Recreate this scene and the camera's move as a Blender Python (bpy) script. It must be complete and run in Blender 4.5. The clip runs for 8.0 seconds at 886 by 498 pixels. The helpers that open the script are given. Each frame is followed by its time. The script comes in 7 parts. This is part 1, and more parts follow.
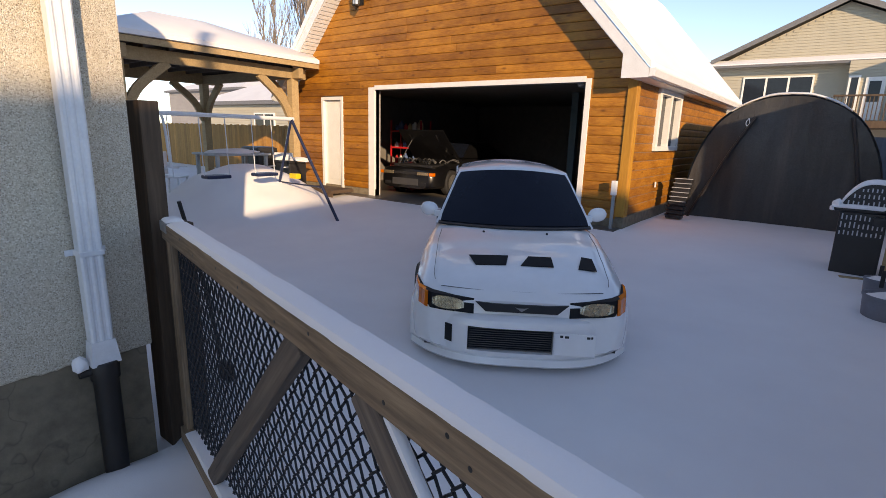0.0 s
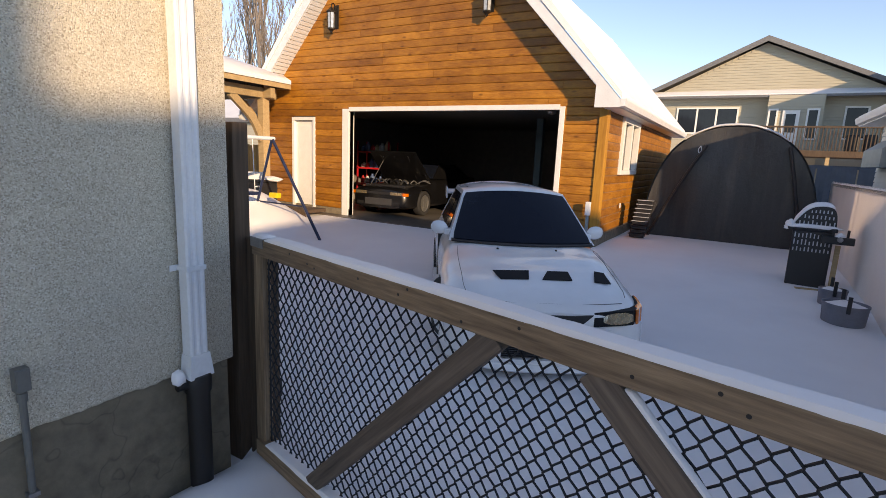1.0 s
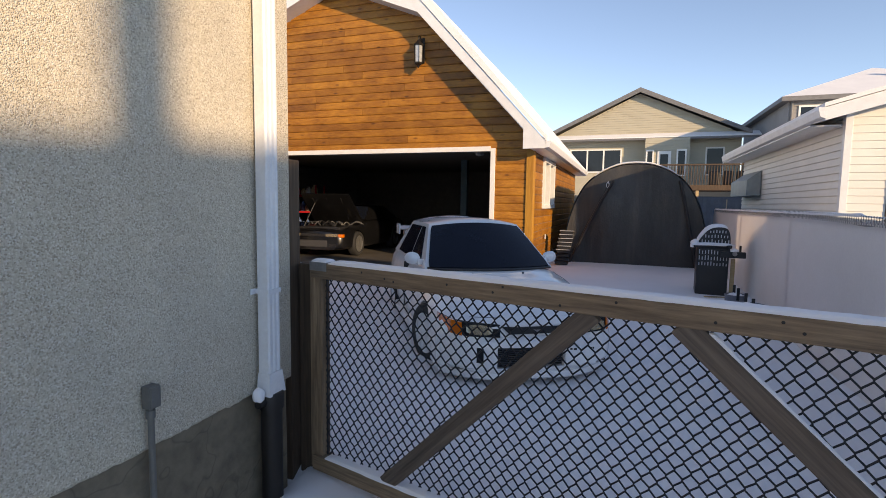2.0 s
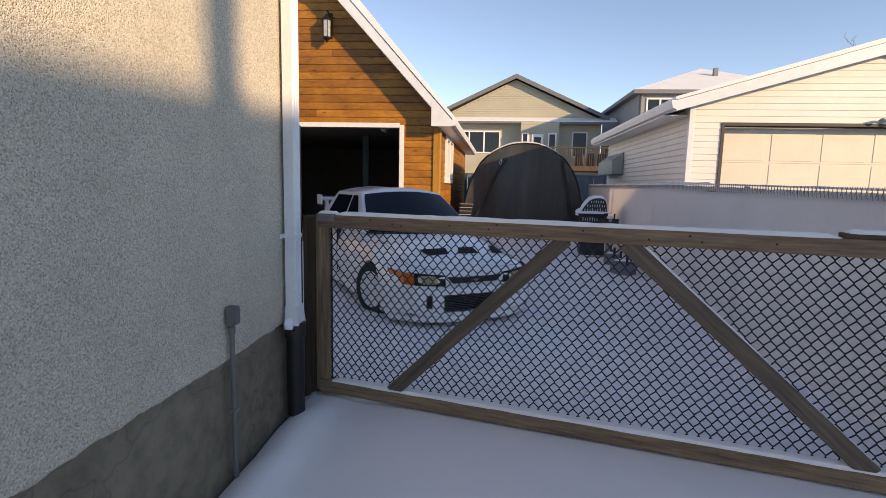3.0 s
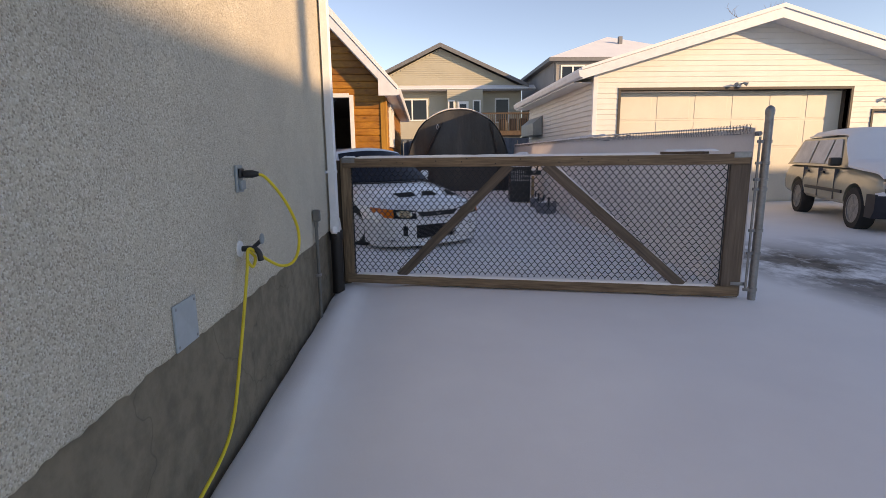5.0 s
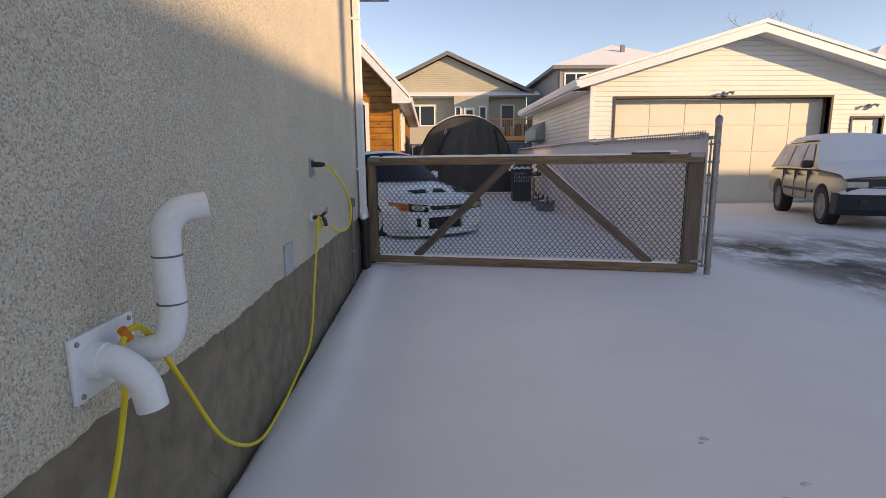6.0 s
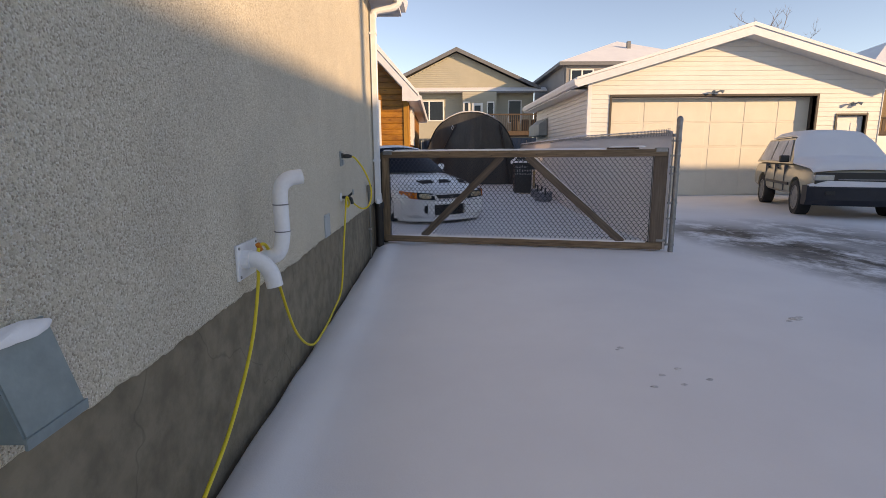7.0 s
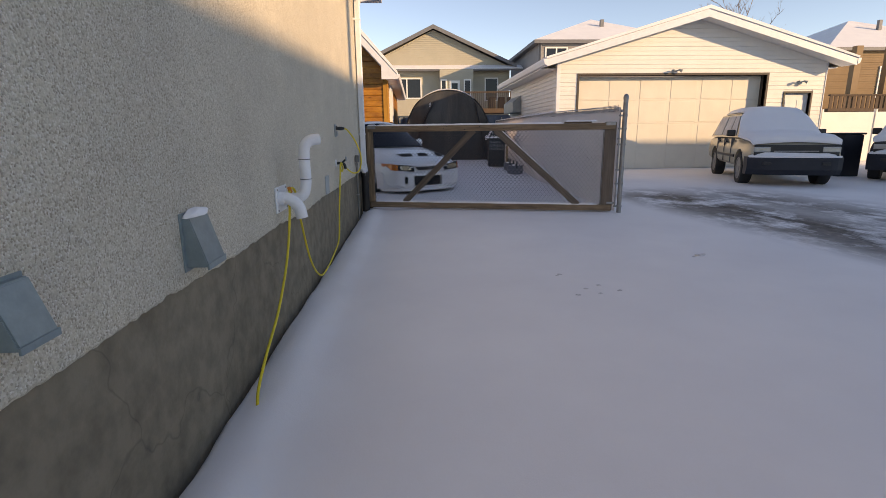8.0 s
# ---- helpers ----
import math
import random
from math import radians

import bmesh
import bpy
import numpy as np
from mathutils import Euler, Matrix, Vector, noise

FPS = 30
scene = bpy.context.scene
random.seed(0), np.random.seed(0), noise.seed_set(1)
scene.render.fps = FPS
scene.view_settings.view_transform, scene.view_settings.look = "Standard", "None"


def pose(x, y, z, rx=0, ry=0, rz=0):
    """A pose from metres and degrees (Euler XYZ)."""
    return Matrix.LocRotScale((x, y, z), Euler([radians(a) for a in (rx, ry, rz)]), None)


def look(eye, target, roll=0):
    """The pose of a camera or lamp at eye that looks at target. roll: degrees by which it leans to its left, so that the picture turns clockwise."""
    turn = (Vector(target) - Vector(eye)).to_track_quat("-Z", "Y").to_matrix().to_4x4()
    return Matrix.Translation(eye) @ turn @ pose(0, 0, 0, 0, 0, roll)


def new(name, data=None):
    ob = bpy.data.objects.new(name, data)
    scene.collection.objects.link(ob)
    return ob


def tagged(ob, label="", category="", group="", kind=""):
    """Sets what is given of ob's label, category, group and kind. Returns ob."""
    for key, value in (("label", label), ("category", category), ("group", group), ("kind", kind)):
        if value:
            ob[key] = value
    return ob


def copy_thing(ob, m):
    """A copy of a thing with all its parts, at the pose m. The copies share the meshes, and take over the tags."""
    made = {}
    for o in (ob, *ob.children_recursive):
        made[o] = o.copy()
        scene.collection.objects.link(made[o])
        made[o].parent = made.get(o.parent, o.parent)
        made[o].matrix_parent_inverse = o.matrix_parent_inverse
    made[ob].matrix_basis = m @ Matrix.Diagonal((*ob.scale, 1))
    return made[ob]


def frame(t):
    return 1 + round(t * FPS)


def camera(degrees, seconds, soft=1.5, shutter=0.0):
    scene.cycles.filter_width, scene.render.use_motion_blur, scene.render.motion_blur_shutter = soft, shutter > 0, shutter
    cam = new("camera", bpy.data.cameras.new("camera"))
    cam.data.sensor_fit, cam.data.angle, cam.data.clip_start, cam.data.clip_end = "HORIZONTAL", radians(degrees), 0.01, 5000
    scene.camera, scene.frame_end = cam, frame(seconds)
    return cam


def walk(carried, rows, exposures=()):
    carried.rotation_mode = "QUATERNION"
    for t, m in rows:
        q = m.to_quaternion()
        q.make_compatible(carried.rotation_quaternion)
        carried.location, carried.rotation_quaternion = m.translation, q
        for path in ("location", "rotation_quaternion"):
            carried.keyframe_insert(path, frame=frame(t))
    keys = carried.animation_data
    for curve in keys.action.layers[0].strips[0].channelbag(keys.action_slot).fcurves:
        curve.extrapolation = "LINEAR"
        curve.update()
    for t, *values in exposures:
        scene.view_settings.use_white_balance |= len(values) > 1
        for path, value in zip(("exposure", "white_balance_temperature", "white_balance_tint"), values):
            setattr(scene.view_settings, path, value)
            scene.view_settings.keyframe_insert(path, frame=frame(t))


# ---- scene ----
cam = camera(82.6, 8.0, soft=0.65)
PATH = [
    (0, (2.785, 1.084, 1.759), (1.615, 2.643, 1.312), 1.7),
    (0.5, (2.614, 0.79, 1.778), (1.519, 2.405, 1.338), 2.9),
    (1, (2.325, 0.482, 1.747), (1.327, 2.177, 1.387), 2.6),
    (1.2, (2.236, 0.372, 1.737), (1.253, 2.087, 1.433), 2.5),
    (2.3, (1.654, -0.483, 1.597), (1.124, 1.438, 1.425), 0.9),
    (2.5, (1.546, -0.625, 1.573), (1.104, 1.317, 1.388), 1.3),
    (3, (1.312, -1.081, 1.495), (1.105, 0.892, 1.243), 1.3),
    (3.5, (1.11, -1.472, 1.41), (1.056, 0.508, 1.134), -0.6),
    (4, (0.968, -1.926, 1.353), (1.048, 0.046, 1.03), -0.1),
    (4.5, (0.928, -2.37, 1.328), (1.004, -0.404, 0.968), -0.2),
    (4.7, (0.917, -2.571, 1.319), (1.004, -0.607, 0.948), -0.7),
    (5.8, (0.825, -3.668, 1.248), (0.86, -1.698, 0.903), -0.4),
    (6, (0.811, -3.888, 1.241), (0.863, -1.918, 0.895), -0.6),
    (6.5, (0.819, -4.376, 1.235), (0.837, -2.405, 0.896), -1.1),
    (7, (0.863, -4.904, 1.228), (0.88, -2.938, 0.861), -0.4),
    (7.5, (0.843, -5.392, 1.195), (0.895, -3.433, 0.794), -0.7),
    (8, (0.851, -5.858, 1.164), (0.948, -3.912, 0.716), -0.6),
]
walk(cam, [(t, look(eye, target, roll)) for t, eye, target, roll in PATH], [(0.0, 1.14, 9000, 20), (1.2, 1.17, 9200, 20), (2.5, 1.04, 9100, 18), (4.0, 1.08, 9900, 24), (8.0, 1.02, 10700, 23)])


# ---- light ----
SUN_TO = Vector((1.4, -1.0, 0.444)).normalized()
world = bpy.data.worlds.new("sky")
scene.world = world
world.use_nodes = True
_wn = world.node_tree.nodes
_sky = _wn.new("ShaderNodeTexSky")
_sky.sky_type = "NISHITA"
_sky.sun_disc = False
_sky.sun_elevation = math.asin(SUN_TO.z)
_sky.sun_rotation = math.atan2(SUN_TO.x, SUN_TO.y)
_sky.altitude = 1200
_sky.air_density, _sky.dust_density, _sky.ozone_density = 0.8, 0.0, 2.8
world.node_tree.links.new(_sky.outputs[0], _wn["Background"].inputs[0])
_wn["Background"].inputs[1].default_value = 0.15
sun = new("sun", bpy.data.lights.new("sun", "SUN"))
sun.data.energy, sun.data.angle, sun.data.color = 2.35, radians(0.55), (1.0, 0.875, 0.67)
sun.matrix_world = look(SUN_TO * 60, (0, 0, 0))


# ---- materials ----
def tree(name):
    m = bpy.data.materials.new(name)
    m.use_nodes = True
    nt = m.node_tree
    return m, nt, nt.nodes, nt.links, nt.nodes["Principled BSDF"]


def coords(nt, space, scale=(1, 1, 1)):
    """Texture coordinates: object space or the place in the world."""
    if space == "world":
        out = nt.nodes.new("ShaderNodeNewGeometry").outputs["Position"]
    else:
        out = nt.nodes.new("ShaderNodeTexCoord").outputs["Object"]
    mp = nt.nodes.new("ShaderNodeMapping")
    mp.inputs["Scale"].default_value = scale
    nt.links.new(out, mp.inputs["Vector"])
    return mp.outputs[0]


def noise_tex(nt, vec, scale, detail=4.0, rough=0.6):
    n = nt.nodes.new("ShaderNodeTexNoise")
    n.inputs["Scale"].default_value, n.inputs["Detail"].default_value, n.inputs["Roughness"].default_value = scale, detail, rough
    nt.links.new(vec, n.inputs["Vector"])
    return n.outputs["Fac"]


def ramp(nt, fac, stops):
    r = nt.nodes.new("ShaderNodeValToRGB")
    e = r.color_ramp.elements
    while len(e) < len(stops):
        e.new(0.5)
    for i, (p, c) in enumerate(stops):
        e[i].position = p
        e[i].color = (*c, 1) if len(c) == 3 else c
    nt.links.new(fac, r.inputs[0])
    return r.outputs[0]


def mix(nt, fac, a, b, blend="MIX"):
    m = nt.nodes.new("ShaderNodeMix")
    m.data_type, m.blend_type = "RGBA", blend
    for i, v in ((0, fac), (6, a), (7, b)):
        if isinstance(v, (int, float)):
            m.inputs[i].default_value = v
        elif isinstance(v, tuple):
            m.inputs[i].default_value = (*v, 1)
        else:
            nt.links.new(v, m.inputs[i])
    return m.outputs[2]


def bump(nt, bsdf, height, strength, distance):
    b = nt.nodes.new("ShaderNodeBump")
    b.inputs["Strength"].default_value, b.inputs["Distance"].default_value = strength, distance
    nt.links.new(height, b.inputs["Height"])
    nt.links.new(b.outputs[0], bsdf.inputs["Normal"])


def shade(c, k):
    return tuple(min(1.0, v * k) for v in c)


def plain(name, color, rough=0.5, metal=0.0, vary=0.12, scale=6.0, grain=60.0, relief=0.15, depth=0.002, space="object", stretch=(1, 1, 1), coat=0.0):
    """A surface with stains at one size and grain at another."""
    m, nt, nodes, links, b = tree(name)
    v = coords(nt, space, stretch)
    big, fine = noise_tex(nt, v, scale), noise_tex(nt, v, grain, 3.0)
    c1 = ramp(nt, big, [(0.3, shade(color, 1 - vary)), (0.7, shade(color, 1 + vary))])
    c2 = mix(nt, 0.5 * vary + 0.1, c1, ramp(nt, fine, [(0.3, shade(color, 0.7)), (0.7, shade(color, 1.25))]))
    links.new(c2, b.inputs["Base Color"])
    b.inputs["Roughness"].default_value, b.inputs["Metallic"].default_value = rough, metal
    b.inputs["Coat Weight"].default_value = coat
    if relief:
        bump(nt, b, fine, relief, depth)
    return m


def glassy(name, color, rough, **k):
    """Dark glass that shows little of what lies behind it."""
    m = plain(name, color, rough, **k)
    m.node_tree.nodes["Principled BSDF"].inputs["Specular IOR Level"].default_value = 0.22
    return m


def stucco_material():
    m, nt, nodes, links, b = tree("stucco")
    v = coords(nt, "world")
    vo = nodes.new("ShaderNodeTexVoronoi")
    vo.inputs["Scale"].default_value = 200
    links.new(v, vo.inputs["Vector"])
    sep = nodes.new("ShaderNodeSeparateColor")
    links.new(vo.outputs["Color"], sep.inputs[0])
    pebble = ramp(nt, sep.outputs[0], [(0.0, (0.41, 0.355, 0.28)), (0.14, (0.53, 0.475, 0.38)), (0.32, (0.6, 0.545, 0.44)), (0.75, (0.69, 0.635, 0.53)), (1.0, (0.8, 0.77, 0.7))])
    stain = ramp(nt, noise_tex(nt, v, 1.3, 5), [(0.3, (0.9, 0.87, 0.84)), (0.7, (1.1, 1.06, 1.01))])
    links.new(mix(nt, 1.0, pebble, stain, "MULTIPLY"), b.inputs["Base Color"])
    b.inputs["Roughness"].default_value = 0.9
    inv = ramp(nt, vo.outputs["Distance"], [(0.0, (1, 1, 1)), (0.75, (0, 0, 0))])
    bump(nt, b, inv, 0.8, 0.006)
    return m


def concrete_material():
    m, nt, nodes, links, b = tree("parged_concrete")
    v = coords(nt, "world")
    big, mid, fine = noise_tex(nt, v, 1.7, 6), noise_tex(nt, v, 9, 6), noise_tex(nt, v, 90, 3)
    c = ramp(nt, big, [(0.25, (0.14, 0.109, 0.074)), (0.5, (0.205, 0.165, 0.114)), (0.75, (0.28, 0.23, 0.165))])
    c = mix(nt, 0.5, c, ramp(nt, mid, [(0.35, (0.105, 0.083, 0.057)), (0.6, (0.25, 0.204, 0.144))]))
    crack = nodes.new("ShaderNodeTexVoronoi")
    crack.feature = "DISTANCE_TO_EDGE"
    crack.inputs["Scale"].default_value = 1.1
    w = nodes.new("ShaderNodeVectorMath")
    w.operation = "MULTIPLY_ADD"
    nn = nodes.new("ShaderNodeTexNoise")
    nn.inputs["Scale"].default_value = 5
    links.new(v, nn.inputs["Vector"])
    links.new(nn.outputs["Color"], w.inputs[0])
    w.inputs[1].default_value = (0.35, 0.35, 0.35)
    links.new(v, w.inputs[2])
    links.new(w.outputs[0], crack.inputs["Vector"])
    line = ramp(nt, crack.outputs["Distance"], [(0.0, (0.72, 0.72, 0.72)), (0.008, (1, 1, 1))])
    links.new(mix(nt, 1.0, c, line, "MULTIPLY"), b.inputs["Base Color"])
    b.inputs["Roughness"].default_value = 0.9
    bump(nt, b, mix(nt, 0.4, mid, fine), 0.5, 0.008)
    return m


def tarp_material():
    """Coated fabric with creases; paler upright streaks paint in the reflections on its folds."""
    m, nt, nodes, links, b = tree("charcoal_tarp")
    streak, crease, fine = noise_tex(nt, coords(nt, "world", (3.5, 3.5, 0.35)), 1.0, 5), noise_tex(nt, coords(nt, "world", (1.6, 1.6, 0.9)), 3.0, 6, 0.7), noise_tex(nt, coords(nt, "world"), 30, 3)
    c = ramp(nt, streak, [(0.3, (0.018, 0.017, 0.017)), (0.55, (0.034, 0.032, 0.032)), (0.75, (0.075, 0.066, 0.056))])
    links.new(mix(nt, 0.25, c, ramp(nt, fine, [(0.3, (0.02, 0.02, 0.02)), (0.7, (0.06, 0.056, 0.052))])), b.inputs["Base Color"])
    links.new(ramp(nt, crease, [(0.3, (0.28, 0.28, 0.28)), (0.7, (0.6, 0.6, 0.6))]), b.inputs["Roughness"])
    bump(nt, b, mix(nt, 0.5, crease, streak), 0.6, 0.05)
    return m


def snow_material(name="snow", road=False):
    m, nt, nodes, links, b = tree(name)
    v = coords(nt, "world")
    big, mid, fine = noise_tex(nt, v, 0.8, 4), noise_tex(nt, v, 6, 5), noise_tex(nt, v, 140, 3)
    c = ramp(nt, big, [(0.3, (0.8, 0.785, 0.79)), (0.7, (0.87, 0.855, 0.85))])
    rough_h = mix(nt, 0.35, mid, fine)
    if road:
        # driven slush along the lane beside the gate
        sx = nodes.new("ShaderNodeSeparateXYZ")
        links.new(v, sx.inputs[0])
        lane = nodes.new("ShaderNodeMath")
        lane.operation = "MULTIPLY_ADD"
        links.new(sx.outputs["Y"], lane.inputs[0])
        lane.inputs[1].default_value = 0.12
        links.new(sx.outputs["X"], lane.inputs[2])
        rut = ramp(nt, scaled(nt, lane.outputs[0], 1 / 24.0), [(0.19, (0, 0, 0)), (0.215, (0.8, 0.8, 0.8)), (0.245, (1, 1, 1)), (0.27, (0.55, 0.55, 0.55)), (0.3, (0.8, 0.8, 0.8)), (0.36, (0, 0, 0))])
        near = ramp(nt, scaled(nt, sx.outputs["Y"], 1 / 12.0), [(0.0, (1, 1, 1)), (0.25, (1, 1, 1)), (0.3, (0.7, 0.7, 0.7)), (0.4, (0, 0, 0))])
        stretch = coords(nt, "world", (1.3, 0.75, 1))
        spots = ramp(nt, noise_tex(nt, stretch, 1.5, 7, 0.7), [(0.37, (0, 0, 0)), (0.52, (1, 1, 1))])
        mask = mix(nt, 1.0, mix(nt, 1.0, rut, near, "MULTIPLY"), spots, "MULTIPLY")
        slush = ramp(nt, mid, [(0.35, (0.045, 0.034, 0.026)), (0.7, (0.2, 0.165, 0.14))])
        c = mix(nt, mask, c, slush)
    links.new(c, b.inputs["Base Color"])
    b.inputs["Roughness"].default_value = 0.75
    b.inputs["Specular IOR Level"].default_value = 0.25
    bump(nt, b, rough_h, 0.22, 0.012)
    return m


def scaled(nt, val, k):
    n = nt.nodes.new("ShaderNodeMath")
    n.operation = "MULTIPLY"
    nt.links.new(val, n.inputs[0])
    n.inputs[1].default_value = k
    return n.outputs[0]


def wood_material(name, dark, mid, light, axis_stretch=(1.2, 14, 14), rough=0.6, rand=0.25, space="object", coat=0.0):
    """Grain that runs along x of the piece; each piece differs a little."""
    m, nt, nodes, links, b = tree(name)
    v = coords(nt, space, axis_stretch)
    oi = nodes.new("ShaderNodeObjectInfo")
    add = nodes.new("ShaderNodeVectorMath")
    add.operation = "ADD"
    links.new(v, add.inputs[0])
    sc = scaled(nt, oi.outputs["Random"], 40.0)
    links.new(sc, add.inputs[1])
    grain, broad = noise_tex(nt, add.outputs[0], 3.0, 6, 0.65), noise_tex(nt, add.outputs[0], 0.7, 3)
    c = ramp(nt, grain, [(0.28, dark), (0.5, mid), (0.72, light)])
    c = mix(nt, 0.35, c, ramp(nt, broad, [(0.3, dark), (0.7, light)]))
    tone = ramp(nt, oi.outputs["Random"], [(0.0, (1 - rand,) * 3), (1.0, (1 + rand * 0.5,) * 3)])
    links.new(mix(nt, 1.0, c, tone, "MULTIPLY"), b.inputs["Base Color"])
    b.inputs["Roughness"].default_value = rough
    b.inputs["Coat Weight"].default_value = coat
    bump(nt, b, grain, 0.3, 0.003)
    return m


def siding_material():
    """Stained boards: blotchy soaked-in stain, long grain, darker knots, each board a little different."""
    m, nt, nodes, links, b = tree("stained_siding")
    oi = nodes.new("ShaderNodeObjectInfo")
    shift = scaled(nt, oi.outputs["Random"], 60.0)
    vecs = []
    for st in ((1.1, 1.1, 7.0), (0.9, 0.9, 1.7), (2.2, 2.2, 5.5)):
        add = nodes.new("ShaderNodeVectorMath")
        add.operation = "ADD"
        links.new(coords(nt, "world", st), add.inputs[0])
        links.new(shift, add.inputs[1])
        vecs.append(add.outputs[0])
    grain, blotch = noise_tex(nt, vecs[0], 6.0, 7, 0.7), noise_tex(nt, coords(nt, "world", (1.1, 1.1, 2.0)), 1.6, 5, 0.62)
    c = ramp(nt, blotch, [(0.3, (0.2, 0.065, 0.009)), (0.46, (0.36, 0.13, 0.015)), (0.6, (0.5, 0.2, 0.024)), (0.78, (0.6, 0.27, 0.036))])
    c = mix(nt, 0.45, c, ramp(nt, grain, [(0.3, (0.1, 0.032, 0.006)), (0.48, (0.32, 0.125, 0.017)), (0.7, (0.55, 0.26, 0.045))]))
    vo = nodes.new("ShaderNodeTexVoronoi")
    vo.inputs["Scale"].default_value = 1.0
    links.new(vecs[2], vo.inputs["Vector"])
    knot = ramp(nt, vo.outputs["Distance"], [(0.0, (0.3, 0.25, 0.2)), (0.07, (0.5, 0.45, 0.4)), (0.15, (1, 1, 1))])
    c = mix(nt, 1.0, c, knot, "MULTIPLY")
    tone = ramp(nt, oi.outputs["Random"], [(0.0, (0.68, 0.64, 0.6)), (0.5, (0.95, 0.95, 0.95)), (1.0, (1.12, 1.12, 1.1))])
    links.new(mix(nt, 1.0, c, tone, "MULTIPLY"), b.inputs["Base Color"])
    b.inputs["Roughness"].default_value = 0.5
    bump(nt, b, grain, 0.45, 0.004)
    return m


def glass_material(name, tint, rough=0.03):
    m, nt, nodes, links, b = tree(name)
    b.inputs["Base Color"].default_value = (*tint, 1)
    b.inputs["Roughness"].default_value = rough
    b.inputs["Transmission Weight"].default_value = 1.0
    b.inputs["IOR"].default_value = 1.45
    return m


STUCCO, CONCRETE = stucco_material(), concrete_material()
SNOW, GROUND_SNOW = snow_material(), snow_material("ground_snow", road=True)
PLANK = siding_material()
TRIM_WOOD = wood_material("stained_corner_board", (0.34, 0.14, 0.02), (0.5, 0.23, 0.03), (0.6, 0.3, 0.05), (9, 9, 1), 0.5, 0.1)
GATE_WOOD = wood_material("weathered_treated_wood", (0.06, 0.036, 0.022), (0.225, 0.145, 0.088), (0.4, 0.275, 0.17), (1.5, 24, 24), 0.75, 0.15)
BRACE_WOOD = wood_material("greyed_brace_wood", (0.05, 0.036, 0.028), (0.125, 0.092, 0.07), (0.22, 0.165, 0.125), (0.9, 18, 18), 0.8, 0.15)
POST_WOOD = wood_material("dark_weathered_and_shade_wood", (0.05, 0.03, 0.018), (0.095, 0.058, 0.036), (0.15, 0.098, 0.062), (16, 16, 1.2), 0.85, 0.15)
CEDAR = wood_material("cedar_beam", (0.3, 0.2, 0.1), (0.42, 0.29, 0.15), (0.52, 0.38, 0.21), (1.5, 10, 10), 0.7, 0.15, "world")
WHITE_TRIM = plain("white_painted_trim", (0.78, 0.77, 0.74), 0.45, vary=0.05, relief=0.05)
WHITE_METAL = plain("white_aluminium", (0.74, 0.75, 0.76), 0.4, vary=0.07, relief=0.04)
VINYL = plain("white_vinyl_siding", (0.75, 0.73, 0.68), 0.55, vary=0.05, scale=2, relief=0.06, space="world")
BEIGE_DOOR = plain("cream_door_paint", (0.74, 0.68, 0.57), 0.5, vary=0.05, scale=2, relief=0.05)
DARK = plain("black_plastic", (0.018, 0.018, 0.02), 0.45, vary=0.2)
BLACK_WIRE = plain("black_vinyl_wire", (0.006, 0.007, 0.01), 0.55, vary=0.2)
GALV = plain("galvanised_steel", (0.3, 0.3, 0.3), 0.48, 0.8, vary=0.2, scale=20, grain=120)
GREY_METAL = plain("grey_painted_metal", (0.28, 0.32, 0.33), 0.5, 0.1, vary=0.12)
PVC = plain("white_pvc_pipe", (0.76, 0.77, 0.78), 0.35, vary=0.06, relief=0.03)
YELLOW = plain("yellow_cord_jacket", (0.75, 0.55, 0.03), 0.45, vary=0.12, relief=0.05)
BLACK_PIPE = plain("dark_brown_drain_pipe", (0.014, 0.011, 0.01), 0.5, vary=0.3)
TARP = tarp_material()
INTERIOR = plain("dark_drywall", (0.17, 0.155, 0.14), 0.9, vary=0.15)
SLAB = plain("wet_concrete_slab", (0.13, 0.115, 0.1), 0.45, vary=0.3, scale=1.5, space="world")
RED = plain("red_enamel", (0.55, 0.02, 0.03), 0.35, vary=0.1)
GLASS_DARK = glassy("dark_window_glass", (0.02, 0.026, 0.035), 0.06, vary=0.1, relief=0.0)


# ---- mesh tools ----
def finish(name, bm, material, parent=None, label="", smooth=False):
    me = bpy.data.meshes.new(name)
    bmesh.ops.recalc_face_normals(bm, faces=bm.faces[:])
    bm.to_mesh(me)
    bm.free()
    for m in material if isinstance(material, (list, tuple)) else [material]:
        me.materials.append(m)
    if smooth:
        me.shade_smooth()
        me.set_sharp_from_angle(angle=radians(35))
    ob = new(name, me)
    if parent:
        ob.parent = parent
    if label:
        ob["label"] = label
    return ob


def part(name, bm, material, parent, label="", smooth=False):
    return finish(name, bm, material, parent, label, smooth)


def thing(name, m, label, category, group="", kind=""):
    ob = new(name)
    ob.matrix_world = m
    ob.empty_display_size = 0.1
    return tagged(ob, label, category, group, kind)


def box(bm, x0, x1, y0, y1, z0, z1, bevel=0.0):
    v = [bm.verts.new(p) for p in ((x0, y0, z0), (x1, y0, z0), (x1, y1, z0), (x0, y1, z0), (x0, y0, z1), (x1, y0, z1), (x1, y1, z1), (x0, y1, z1))]
    f = [bm.faces.new([v[i] for i in q]) for q in ((0, 3, 2, 1), (4, 5, 6, 7), (0, 1, 5, 4), (1, 2, 6, 5), (2, 3, 7, 6), (3, 0, 4, 7))]
    if bevel:
        bmesh.ops.bevel(bm, geom=list({e for q in f for e in q.edges}), offset=bevel, segments=2, affect="EDGES", profile=0.6)
    return bm


